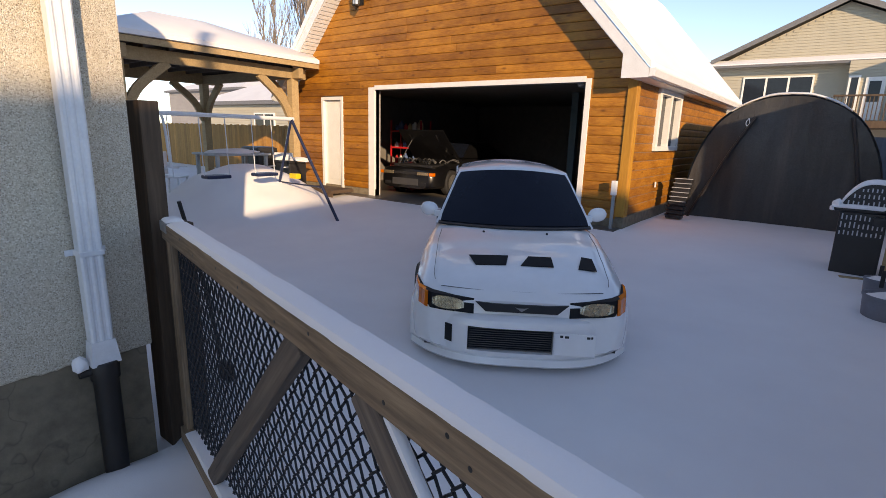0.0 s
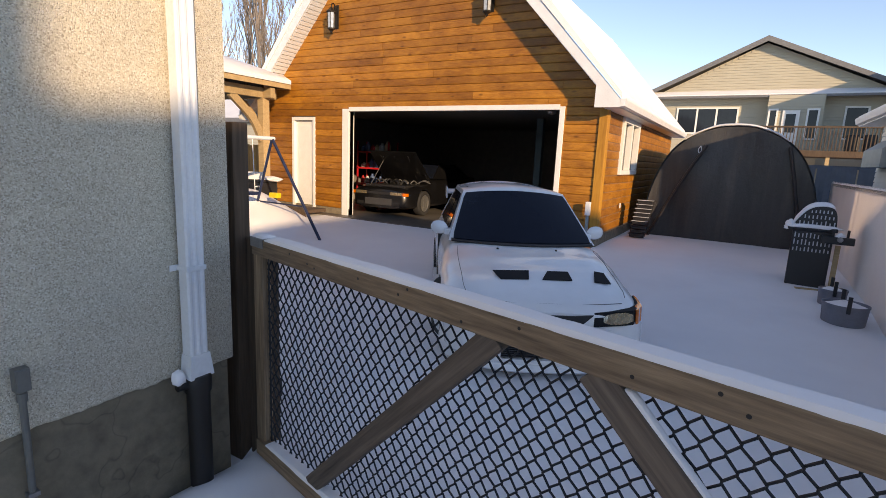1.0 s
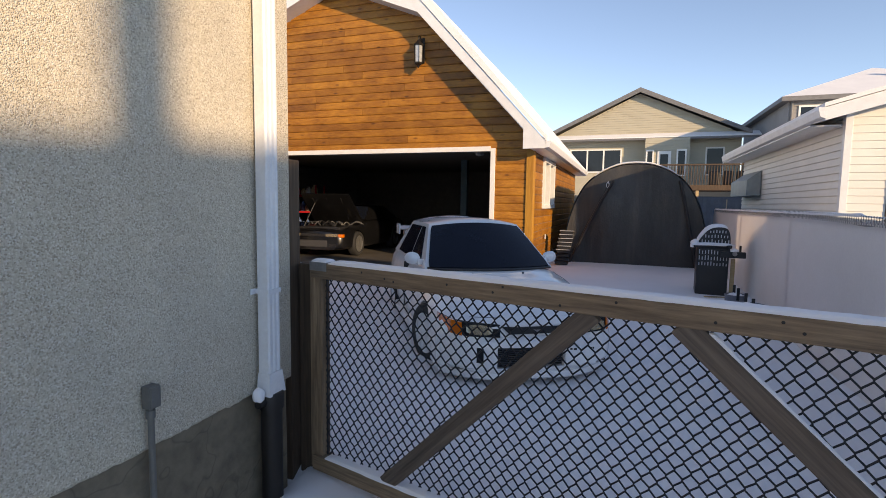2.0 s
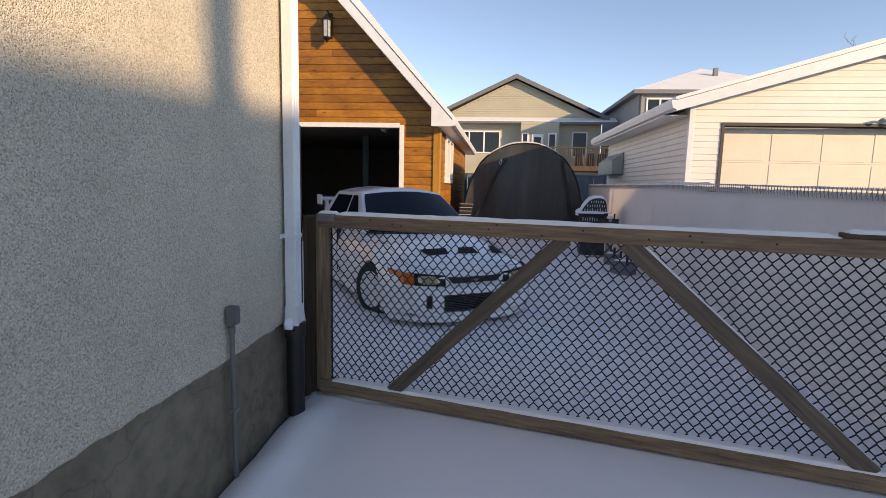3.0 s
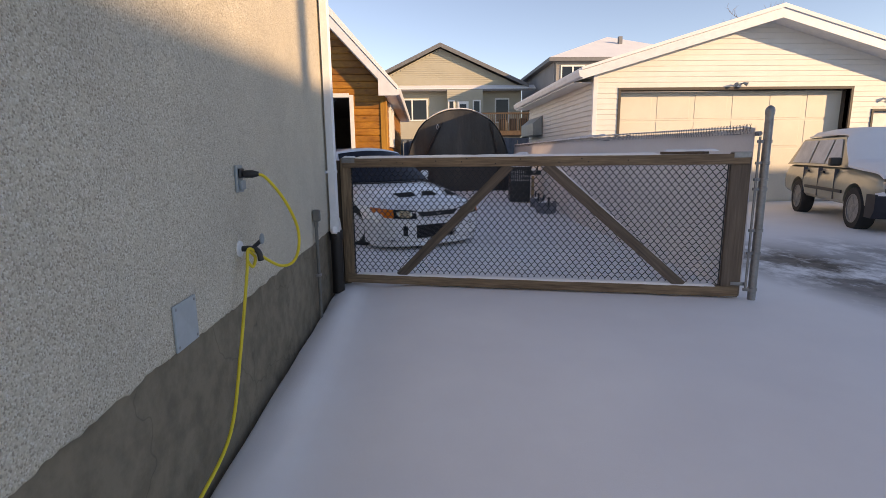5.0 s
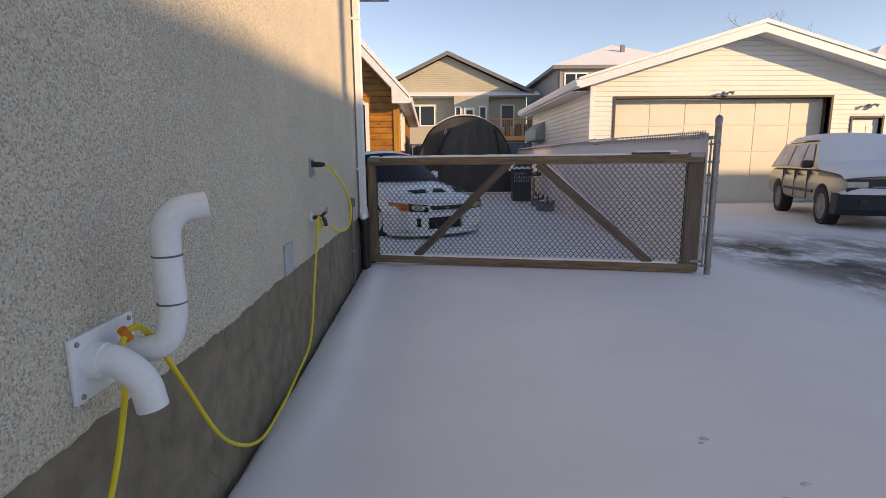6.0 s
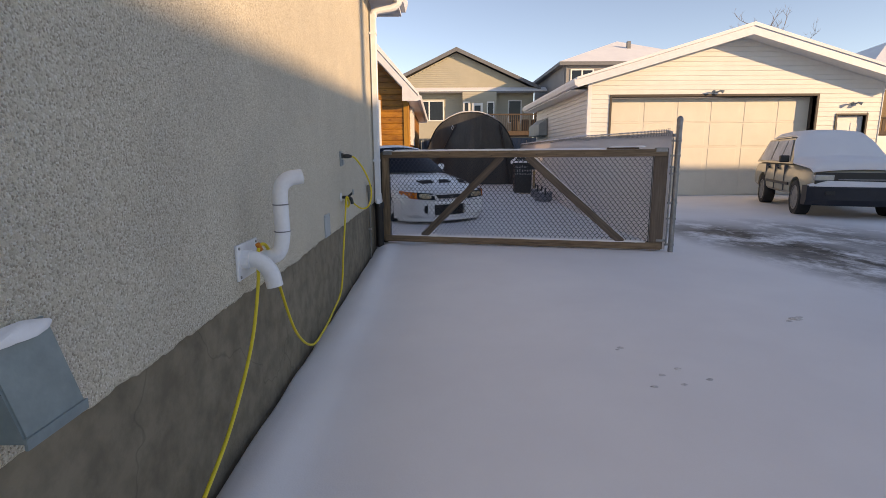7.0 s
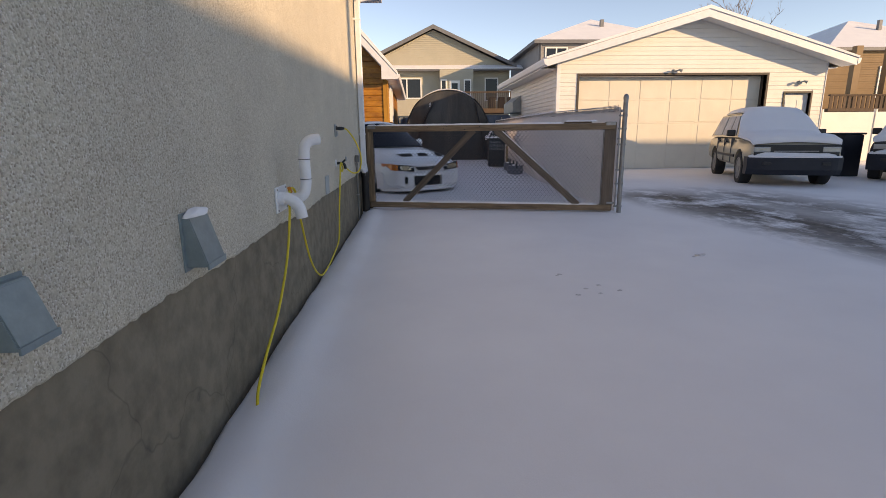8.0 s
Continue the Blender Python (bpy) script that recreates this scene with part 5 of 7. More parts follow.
def snowy_suv(m, scale, name, label, body_mat, detail=True):
    car = thing(name, m @ Matrix.Scale(scale, 4), label, "car")
    L = 4.6
    width = [(0, 0.76), (-0.06, 0.82), (-0.3, 0.86), (-4.3, 0.87), (-4.6, 0.8)]
    bottom = [(0, 0.42), (-0.4, 0.36), (-3.9, 0.38), (-4.6, 0.45)]
    top = [(0, 0.86), (-0.08, 0.93), (-0.5, 0.98), (-1.25, 1.04), (-4.5, 1.02), (-4.6, 0.9)]
    car_body("body", car, body_mat, L, width, bottom, top, [(0, 1.0), (-4.6, 0.8)], [(-0.8, 0.36), (-3.5, 0.36)], 0.42)
    cabin(car, body_mat, -1.2, -4.55, 1.02, 0.79, -2.0, -4.15, 1.6, 0.62, curve=0.12, crown=0.04)
    for s in (-1, 1):
        for pts in (((-1.65, 1.07), (-2.35, 1.07), (-2.35, 1.53), (-2.05, 1.53)), ((-2.43, 1.07), (-3.15, 1.07), (-3.15, 1.53), (-2.43, 1.53)), ((-3.25, 1.07), (-4.25, 1.07), (-4.05, 1.53), (-3.25, 1.53))):
            c = [(x, (0.79 - 0.17 * (z - 1.02) / 0.57 + 0.006) * s, z) for x, z in pts]
            part("side_window", quad_panel(bmesh.new(), c if s > 0 else c[::-1], 0.008, (4, 3)), FROST, car, "frosted side window")
        part("mirror", boxed(-1.62, -1.5, min(s * 0.82, s * 1.0), max(s * 0.82, s * 1.0), 1.05, 1.2, 0.03), DARK, car)
        part("headlamp", boxed(-0.1, 0.032, min(s * 0.46, s * 0.775), max(s * 0.46, s * 0.775), 0.735, 0.845, 0.02), HEADLENS, car, "dull composite headlamp")
        for x in (-0.8, -3.5):
            wheel(car, x, s, 0.74, 0.36, 0.23, 5, GALV)
        for x in (-1.62, -2.39, -3.2):
            part("door_seam", boxed(x - 0.004, x + 0.004, min(s * 0.8, s * 0.874), max(s * 0.8, s * 0.874), 0.45, 1.0), SHUT, car)
        for x in (-2.2, -3.0):
            part("door_handle", boxed(x - 0.08, x + 0.08, min(s * 0.85, s * 0.885), max(s * 0.85, s * 0.885), 0.9, 0.94, 0.006), DARK, car)
        part("lower_trim", boxed(-3.05, -1.25, min(s * 0.85, s * 0.885), max(s * 0.85, s * 0.885), 0.58, 0.64, 0.008), DARK, car)
    part("grille", boxed(-0.08, 0.02, -0.76, 0.76, 0.64, 0.885, 0.015), DARK, car, "black grille")
    part("grille_bar", boxed(-0.04, 0.03, -0.4, 0.4, 0.745, 0.765, 0.006), GALV, car)
    bm, rings = bmesh.new(), []
    for i in range(17):
        y = -0.86 + 1.72 * i / 16
        x = 0.13 - 0.16 * abs(y / 0.86) ** 4
        rings.append([(x - 0.3, y, 0.27), (x - 0.08, y, 0.27), (x, y, 0.38), (x, y, 0.6), (x - 0.02, y, 0.64), (x - 0.3, y, 0.64)])
    loft(bm, rings, closed=True, caps=True)
    part("bumper", bm, BUMPER_GREY, car, "dark blue-grey bumper")
    for s in (-1, 1):
        part("fog_lamp", boxed(0.1, 0.135, min(s * 0.45, s * 0.6), max(s * 0.45, s * 0.6), 0.48, 0.54, 0.006), DARK, car)
    # snow blankets lie on the bonnet, glass and roof
    bm = bmesh.new()
    prof = [(-0.03, 0.9, 0.79), (-0.15, 0.97, 0.82), (-0.5, 1.0, 0.83), (-1.15, 1.05, 0.83), (-1.3, 1.13, 0.8), (-1.75, 1.45, 0.7), (-2.0, 1.59, 0.59), (-2.5, 1.63, 0.57), (-3.4, 1.63, 0.56), (-4.15, 1.61, 0.54)]
    pts = rounded([(x, w, z) for x, z, w in prof], 4)
    rows = [[(p.x, p.y * u, p.z + 0.055 * (1 - u * u)) for u in (-1, -0.85, -0.5, 0, 0.5, 0.85, 1)] for p in pts]
    sn = tagged(finish("snow_on_car", snow_sheet(bm, rows, 0.075), SNOW, smooth=True), "thick even snow over bonnet, windscreen and roof", "snow", kind="stuff")
    sn.matrix_world = car.matrix_world
    bm = bmesh.new()
    rows = [[(x - 0.16 * abs(y / 0.86) ** 4, y, 0.642) for y in np.linspace(-0.83, 0.83, 13)] for x in (0.12, 0.05, -0.02)]
    sn = tagged(finish("snow_on_bumper", snow_sheet(bm, rows, 0.085), SNOW, smooth=True), "snow lying on the bumper", "snow", kind="stuff")
    sn.matrix_world = car.matrix_world
    return car


FROST = plain("frosted_glass", (0.6, 0.6, 0.61), 0.7, vary=0.2, scale=3)
HEADLENS = plain("cloudy_lamp_lens", (0.42, 0.42, 0.4), 0.25, 0.3, vary=0.2)
SUV_M = Matrix.Translation((8.65, 4.31, -0.03)) @ Matrix.Rotation(math.atan2(-0.936, -0.35), 4, "Z")
snowy_suv(SUV_M, 1.0, "suv_car", "pewter-beige four-door SUV under a blanket of snow", BEIGE_PAINT)
snowy_suv(Matrix.Translation((11.62, 4.6, -0.02)) @ Matrix.Rotation(math.atan2(-0.66, -0.75), 4, "Z"), 1.0, "pickup_car", "dark blue-grey vehicle under snow, parked beyond the SUV", BUMPER_GREY)


# ---- things on the stucco wall ----
def build_downspout():
    d = thing("downspout", pose(0.055, 1.93, 0), "white ribbed metal downspout that ends in a dark plastic drain pipe", "downspout")
    bm = bmesh.new()
    w, t = 0.048, 0.034
    prof = [(t, -w + 0.008), (t, -0.03), (t - 0.006, -0.022), (t - 0.006, -0.012), (t, -0.004), (t, 0.004), (t - 0.006, 0.012), (t - 0.006, 0.022), (t, 0.03), (t, w - 0.008), (t - 0.008, w), (-t, w), (-t, -w), (t - 0.008, -w)]
    prism(bm, prof, "z", 0.66, 2.98)
    part("pipe", bm, WHITE_METAL, d)
    for z in (1.16, 2.75):
        bm = boxed(-0.052, -0.046, -0.085, 0.085, z - 0.015, z + 0.015, 0.003)
        box(bm, -0.05, t + 0.004, -w - 0.004, w + 0.004, z - 0.012, z + 0.012, 0.003)
        part("strap", bm, WHITE_METAL, d)
    bm = bmesh.new()
    loft(bm, [[(t + 0.004 + e, -w - 0.004 - e, z), (t + 0.004 + e, w + 0.004 + e, z), (-t - 0.004, w + 0.004 + e, z), (-t - 0.004, -w - 0.004 - e, z)] for z, e in ((0.72, 0.0), (0.68, 0.004), (0.6, 0.012))], closed=True, caps=True)
    part("shoe", bm, WHITE_METAL, d, "dented white outlet")
    bm = bmesh.new()
    lathe(bm, [(0.056, 0.0), (0.056, 0.52), (0.064, 0.52), (0.066, 0.6), (0.06, 0.61)], (0.005, 0, 0), sides=24)
    lathe(bm, [(0.02, -0.11), (0.024, -0.05)], (0.005, 0, 0.57), "y", 12)
    part("drain_pipe", bm, BLACK_PIPE, d, smooth=True)
    # offset at the top into the gutter
    part("elbow", tube(bmesh.new(), rounded([(0, 0, 2.95), (0.03, 0, 3.02), (0.26, 0.05, 3.08), (0.36, 0.05, 3.2)], 5), 0.045, 10), WHITE_METAL, d, smooth=True)
    c = snow_lump("snow_on_drain", (0.06, 1.83, 0.61), (0.03, 0.035, 0.05), 21)
    return d


def snow_lump(name, at, size, seed, label="small lump of snow"):
    bm = bmesh.new()
    bmesh.ops.create_icosphere(bm, subdivisions=3, radius=1.0)
    for v in bm.verts:
        k = 1 + 0.25 * noise.noise(v.co * 1.7 + Vector((seed, 0, 0)))
        v.co = Vector((v.co.x * size[0], v.co.y * size[1], max(-0.35, v.co.z) * size[2])) * k
    ob = tagged(finish(name, bm, SNOW, smooth=True), label, "snow", kind="stuff")
    ob.location = at
    return ob


build_downspout()


CONDUIT_GREY = plain("dull_conduit_grey", (0.17, 0.165, 0.15), 0.6, 0.3, vary=0.15)


def build_conduit():
    c = thing("outlet_conduit", pose(0.034, 1.225, 0), "small dark grey weatherproof box on a thin conduit down the wall", "conduit")
    part("box", boxed(-0.026, 0.02, -0.026, 0.026, 0.785, 0.88, 0.007), CONDUIT_GREY, c)
    part("cover", boxed(0.0205, 0.027, -0.022, 0.022, 0.79, 0.875, 0.003), CONDUIT_GREY, c)
    bm = tube(bmesh.new(), [(-0.008, 0, -0.05), (-0.008, 0, 0.79)], 0.013, 10)
    part("conduit", bm, CONDUIT_GREY, c, smooth=True)
    part("collar", tube(bmesh.new(), [(-0.008, 0, 0.74), (-0.008, 0, 0.775)], 0.018, 10), CONDUIT_GREY, c)
    part("clip", boxed(-0.028, 0.01, -0.02, 0.02, 0.33, 0.35, 0.003), GALV, c)


build_conduit()


def build_wall_fittings():
    h = thing("access_panel", pose(0.001, -1.033, 0.7), "pale grey metal access panel with four screws", "panel")
    part("plate", boxed(0, 0.008, -0.088, 0.088, -0.088, 0.085, 0.003), PANEL_GREY, h)
    for y in (-0.072, 0.072):
        for z in (-0.072, 0.07):
            part("screw", lathe(bmesh.new(), [(0.006, 0.007), (0.006, 0.0095), (0.003, 0.011)], (0, y, z), "x", 8), GALV, h)
    o = thing("wall_outlet", pose(0.0, -0.365, 1.2), "grey outdoor wall outlet with its cover lifted", "outlet")
    part("plate", boxed(0.0, 0.014, -0.042, 0.042, -0.065, 0.065, 0.005), GREY_METAL, o)
    part("socket", boxed(0.0145, 0.03, -0.03, 0.03, -0.052, -0.006, 0.006), GREY_METAL, o)
    part("socket", boxed(0.0145, 0.026, -0.03, 0.03, 0.004, 0.05, 0.006), DARK, o)
    t = thing("wall_tap", pose(0.0, -0.42, 0.865), "brass garden tap with a grey hand wheel", "tap")
    part("flange", lathe(bmesh.new(), [(0.04, 0.0), (0.038, 0.008), (0.016, 0.014)], axis="x", sides=20), WHITE_METAL, t)
    part("spout", tube(bmesh.new(), rounded([(0.01, 0, 0), (0.06, 0.0, 0.0), (0.09, 0, -0.015), (0.1, 0, -0.06)], 4), 0.014, 10), DARK, t, smooth=True)
    part("stem", tube(bmesh.new(), [(0.06, 0, 0), (0.105, 0.02, 0.04)], 0.01, 8), DARK, t)
    bm = bmesh.new()
    lathe(bm, [(0.014, 0.098), (0.023, 0.1), (0.027, 0.105), (0.023, 0.11), (0.014, 0.111)], (0, 0.02, 0.045), "x", 16)
    part("hand_wheel", bm, GREY_METAL, t)
    # extension cord: plug, loop to the tap, down to the snow, up over the pipe and down again
    cord = thing("extension_cord", pose(0, -0.022, 0), "bright yellow extension cord looped along the wall", "cord")
    path = [(0.09, -0.33, 1.222), (0.13, -0.315, 1.2), (0.2, -0.28, 1.09), (0.245, -0.24, 0.95), (0.245, -0.235, 0.84), (0.215, -0.25, 0.765), (0.16, -0.29, 0.755), (0.1, -0.35, 0.81), (0.06, -0.43, 0.87), (0.055, -0.455, 0.82), (0.065, -0.42, 0.78), (0.07, -0.39, 0.82), (0.05, -0.43, 0.85), (0.05, -0.47, 0.75), (0.045, -0.62, 0.42), (0.06, -0.85, 0.15), (0.06, -1.2, 0.07), (0.06, -1.55, 0.035), (0.05, -1.83, 0.045), (0.05, -2.15, 0.25), (0.06, -2.42, 0.6), (0.08, -2.58, 0.79), (0.07, -2.64, 0.84), (0.06, -2.68, 0.8), (0.055, -2.69, 0.66), (0.05, -2.81, 0.42), (0.055, -3.09, 0.2), (0.065, -3.39, 0.08), (0.095, -3.65, 0.02), (0.115, -3.75, -0.02)]
    part("cable", tube(bmesh.new(), rounded(path, 7), 0.0075, 8), YELLOW, cord, smooth=True)
    part("plug", tube(bmesh.new(), [(0.028, -0.335, 1.222), (0.045, -0.335, 1.222), (0.07, -0.332, 1.222), (0.1, -0.33, 1.222)], [0.017, 0.019, 0.019, 0.011], 10), DARK, cord, "black moulded plug", smooth=True)
    part("socket_end", tube(bmesh.new(), [(0.066, -2.655, 0.815), (0.06, -2.672, 0.845)], 0.0115, 10), ORANGE, cord, "orange socket end")
    # plastic vent pipes of the furnace
    v = thing("vent_pipe", pose(0, -2.665, 0.785), "white plastic intake elbow on a square wall plate, snow on top", "vent pipe")
    part("plate", boxed(0.0, 0.012, -0.14, 0.1, -0.085, 0.07, 0.004), PVC, v)
    for y in (-0.12, 0.08):
        for z in (-0.07, 0.055):
            part("screw", lathe(bmesh.new(), [(0.007, 0.012), (0.006, 0.016)], (0, y, z), "x", 8), GALV, v)
    bm = tube(bmesh.new(), rounded([(0.012, -0.075, 0.0), (0.052, -0.075, 0.002), (0.09, -0.075, -0.016), (0.126, -0.075, -0.058), (0.14, -0.075, -0.122)], 5), 0.036, 16)
    part("elbow", bm, PVC, v, smooth=True)
    part("collar", lathe(bmesh.new(), [(0.043, 0.012), (0.043, 0.045), (0.036, 0.046)], (0, -0.075, 0), "x", 18), PVC, v)
    v = thing("vent_pipe", pose(0.06, -2.575, 0.02), "white plastic exhaust pipe that rises up the wall to an elbow", "vent pipe")
    bm = tube(bmesh.new(), rounded([(-0.06, -0.06, 0.755), (0.02, -0.06, 0.752), (0.072, -0.055, 0.775), (0.092, -0.05, 0.85), (0.092, -0.05, 0.95), (0.092, -0.05, 1.02), (0.1, -0.048, 1.075), (0.13, -0.03, 1.107), (0.18, 0.0, 1.116)], 5), 0.034, 16)
    part("pipe", bm, PVC, v, smooth=True)
    for z in (0.87, 0.992):
        part("joint", lathe(bmesh.new(), [(0.034, z - 0.001), (0.0365, z), (0.0365, z + 0.003), (0.034, z + 0.004)], (0.092, -0.05, 0), sides=18), SHUT, v)
    # sloping metal hoods
    for i, y in enumerate((-3.945, -4.84)):
        zc, k = ((0.785, 1.1), (0.815, 0.75))[i]
        h = thing("vent_hood", pose(0, y, zc) @ Matrix.Diagonal((k * (0.84, 1.0)[i], k, k, 1)), ("sloping grey-green metal vent hood with a cap of snow", "sloping grey-green metal vent hood, bare of snow")[i], "vent", "vent hoods on the wall")
        bm = bmesh.new()
        prism(bm, [(0.0, -0.085), (0.088, -0.085), (0.088, -0.075), (0.032, 0.085), (0.0, 0.085)], "y", -0.075, 0.075)
        bmesh.ops.bevel(bm, geom=bm.edges[:], offset=0.004, segments=2, affect="EDGES")
        part("hood", bm, HOOD_METAL, h)
        bm = boxed(-0.001, 0.006, -0.088, 0.088, -0.098, 0.097, 0.002)
        part("flange", bm, HOOD_METAL, h)
        part("edge", boxed(0.084, 0.092, -0.077, 0.077, -0.094, -0.072, 0.002), HOOD_METAL, h)
        if i == 0:
            snow_lump("snow_on_hood", (0.022 * k, y, zc + 0.088 * k), (0.024 * k, 0.075 * k, 0.02 * k), 40 + i, "cap of snow on the vent hood")


PANEL_GREY = plain("pale_grey_panel", (0.37, 0.41, 0.42), 0.5, vary=0.08)
ORANGE = plain("orange_plastic", (0.7, 0.2, 0.02), 0.45, vary=0.1)
HOOD_METAL = plain("grey_green_hood_paint", (0.2, 0.26, 0.27), 0.4, 0.2, vary=0.15, scale=12)
build_wall_fittings()


# ---- things by the gate and in the yard ----
def build_broom():
    b = thing("push_broom", pose(-0.4, 2.82, 0), "dark broom standing upright in the snow behind the gate", "broom")
    part("handle", tube(bmesh.new(), [(0.0, -0.24, 1.3), (0.0, -0.1, 0.65), (-0.06, -0.02, 0.17)], 0.013, 8), DARK, b)
    bm = boxed(-0.09, 0.05, -0.025, 0.025, -0.06, 0.13, 0.022)
    part("head", bm, BLACK_PIPE, b, "dark stiff bristle head")


build_broom()


def build_tent():
    t = thing("portable_shelter", pose(2.0, 12.8, 0.12), "charcoal fabric portable garage shelter with rounded top", "shelter")
    half = rounded([(1.74, 0, 0), (1.63, 0, 0.7), (1.49, 0, 1.35), (1.28, 0, 1.85), (1.05, 0, 2.15), (0.72, 0, 2.38), (0.34, 0, 2.52), (0, 0, 2.55)], 3)
    ring_out = [(-p.x, p.z) for p in half] + [(p.x, p.z) for p in half[-2::-1]]

    def arch(k, y):
        return [(x * k, y, z * k) for x, z in ring_out]
    bm = bmesh.new()
    rings = []
    for j in range(25):
        y = j * 0.2
        w = 1 + 0.006 * math.sin(j * 1.9) - (0.012 if j % 5 == 2 else 0)
        rings.append([(p[0] * w + 0.01 * noise.noise(Vector((p[0] * 3, y * 2, p[2] * 3))), p[1], p[2] * w) for p in arch(1.0, y)])
    loft(bm, rings)
    part("cover", bm, TARP, t, "charcoal roof and side fabric", smooth=True)
    # the front sheet hangs in shallow vertical folds
    bm = bmesh.new()
    rings = []
    outer = arch(0.985, 0.0)
    for k in range(19):
        f = k / 18
        ring = []
        for x, y, z in outer:
            xx, zz = x, z * f
            fold = 0.035 * math.sin(xx * 4.3 + 0.6 * zz) * (1 - f * 0.5) + 0.08 * noise.noise(Vector((xx * 1.4, zz * 0.5, 2))) + 0.022 * noise.noise(Vector((xx * 7, zz * 1.6, 5)))
            ring.append((xx, 0.03 + fold * (0.3 + 0.7 * math.sin(math.pi * min(1, max(0, (xx + 1.8) / 3.6)))), zz))
        rings.append(ring)
    loft(bm, rings)
    part("front_panel", bm, TARP, t, "closed charcoal front sheet with folds", smooth=True)
    for s in (-1, 1):
        x0, x1 = (-1.5, -0.5) if s < 0 else (1.42, 0.98)
        part("zip", tube(bmesh.new(), rounded([(x0, -0.06, 0.02), (x0 + (x1 - x0) * 0.35, -0.07, 0.8), (x1 + (x0 - x1) * 0.3, -0.06, 1.55), (x1, -0.03, 2.12)], 5), 0.034, 6), DARK, t, "black zip strip")
    part("bottom_bar", tube(bmesh.new(), [(-1.6, -0.03, 0.04), (1.6, -0.03, 0.04)], 0.03, 8), DARK, t)
    bm = tube(bmesh.new(), rounded([(-0.62, -0.03, 2.1), (-0.66, -0.035, 2.02), (-0.64, -0.04, 1.95), (-0.6, -0.035, 2.0), (-0.62, -0.03, 2.1)], 4), 0.008, 6)
    part("tie_cord", bm, WHITE_METAL, t)
    top = arch(1.0, 0)[13:30]
    bm = bmesh.new()
    rows = [[(p[0], y, p[2] + 0.004) for p in top] for y in (0.02, 0.15, 0.6, 1.4, 2.4, 3.4, 4.5)]
    s = tagged(finish("snow_on_shelter", snow_sheet(bm, rows, 0.035), SNOW, smooth=True), "thin snow on top of the shelter", "snow", kind="stuff")
    s.matrix_world = t.matrix_world


build_tent()


def build_grill():
    m = pose(3.22, 9.32, 0.09) @ Matrix.Rotation(radians(-4), 4, "Z")
    g = thing("barbecue_grill", m, "black barbecue grill with slatted cover, snow on lid and shelf", "barbecue")
    part("cabinet", boxed(-0.235, 0.235, -0.25, 0.25, 0.05, 0.87, 0.02), DARK, g)
    for s in (-1, 1):
        for y in (-0.2, 0.2):
            part("caster", lathe(bmesh.new(), [(0.035, -0.02), (0.035, 0.02)], (s * 0.2, y, 0.035), "x", 12), DARK, g)
    part("firebox", boxed(-0.3, 0.27, -0.28, 0.28, 0.872, 0.93, 0.02), DARK, g)
    arch = [(-0.24, 0.932), (-0.19, 1.03), (-0.11, 1.14), (-0.02, 1.2), (0.1, 1.215), (0.19, 1.19), (0.235, 1.1), (0.25, 0.932)]
    arch = [(q.x, q.z) for q in rounded([(x, 0, z) for x, z in arch], 3)]
    bm = bmesh.new()
    prism(bm, arch, "y", -0.21, 0.21)
    part("lid", bm, DARK, g, "rounded black lid")
    # pale slots between the slats of the cover
    rng = random.Random(9)
    for z0, z1, xa, xb, y in ((0.95, 1.02, -0.17, 0.22, -0.212), (1.04, 1.1, -0.12, 0.2, -0.212), (1.12, 1.17, -0.05, 0.17, -0.212), (0.77, 0.85, -0.2, 0.2, -0.252), (0.67, 0.75, -0.2, 0.2, -0.252), (0.58, 0.65, -0.2, 0.2, -0.252)):
        n = int((xb - xa) / 0.044)
        for i in range(n + 1):
            x = xa + (xb - xa) * i / n
            h = rng.uniform(0.6, 1.0)
            part("slot", boxed(x - 0.007, x + 0.007, y - 0.003, y + 0.006, z0, z0 + (z1 - z0) * h, 0.002), SNOW_GREY, g)
    part("side_shelf", boxed(0.1, 0.46, -0.36, -0.284, 0.73, 0.83, 0.01), DARK, g)
    for x in (0.22, 0.38):
        part("knob", tube(bmesh.new(), [(x, -0.32, 0.83), (x, -0.32, 0.93)], 0.016, 8), DARK, g)
    part("gas_valve", lathe(bmesh.new(), [(0.03, -0.41), (0.035, -0.38), (0.035, -0.36)], (0.3, 0, 0.8), "y", 12), GALV, g)
    bm = bmesh.new()
    rows = [[(x - 0.01, y, z + 0.002) for x, z in arch[:int(len(arch) * 0.86)]] for y in np.linspace(-0.2, 0.2, 7)]
    s = tagged(finish("snow_on_grill", snow_sheet(bm, rows, 0.045), SNOW, smooth=True), "cap of snow on the barbecue lid", "snow", kind="stuff")
    s.matrix_world = m
    for seed, q, size in ((1, (-0.27, -0.12, 0.93), (0.07, 0.16, 0.07)), (2, (0.0, -0.255, 0.925), (0.3, 0.05, 0.04)), (3, (-0.31, -0.22, 0.89), (0.04, 0.06, 0.05)), (4, (0.3, -0.32, 0.832), (0.06, 0.04, 0.05))):
        snow_lump("snow_on_grill", m @ Vector(q), size, seed, "snow lying on the barbecue shelf")
    p = thing("timber_stake", m @ Matrix.Translation((0.3, -0.2, -0.06)), "pale timber stake standing beside the barbecue", "stake")
    part("timber", boxed(-0.03, 0.03, -0.03, 0.03, 0.0, 0.76, 0.005), CEDAR, p)
    p = thing("wood_block", pose(3.28, 8.92, 0.13) @ Matrix.Rotation(radians(10), 4, "Z"), "short pale timber offcut lying in the snow", "wood block")
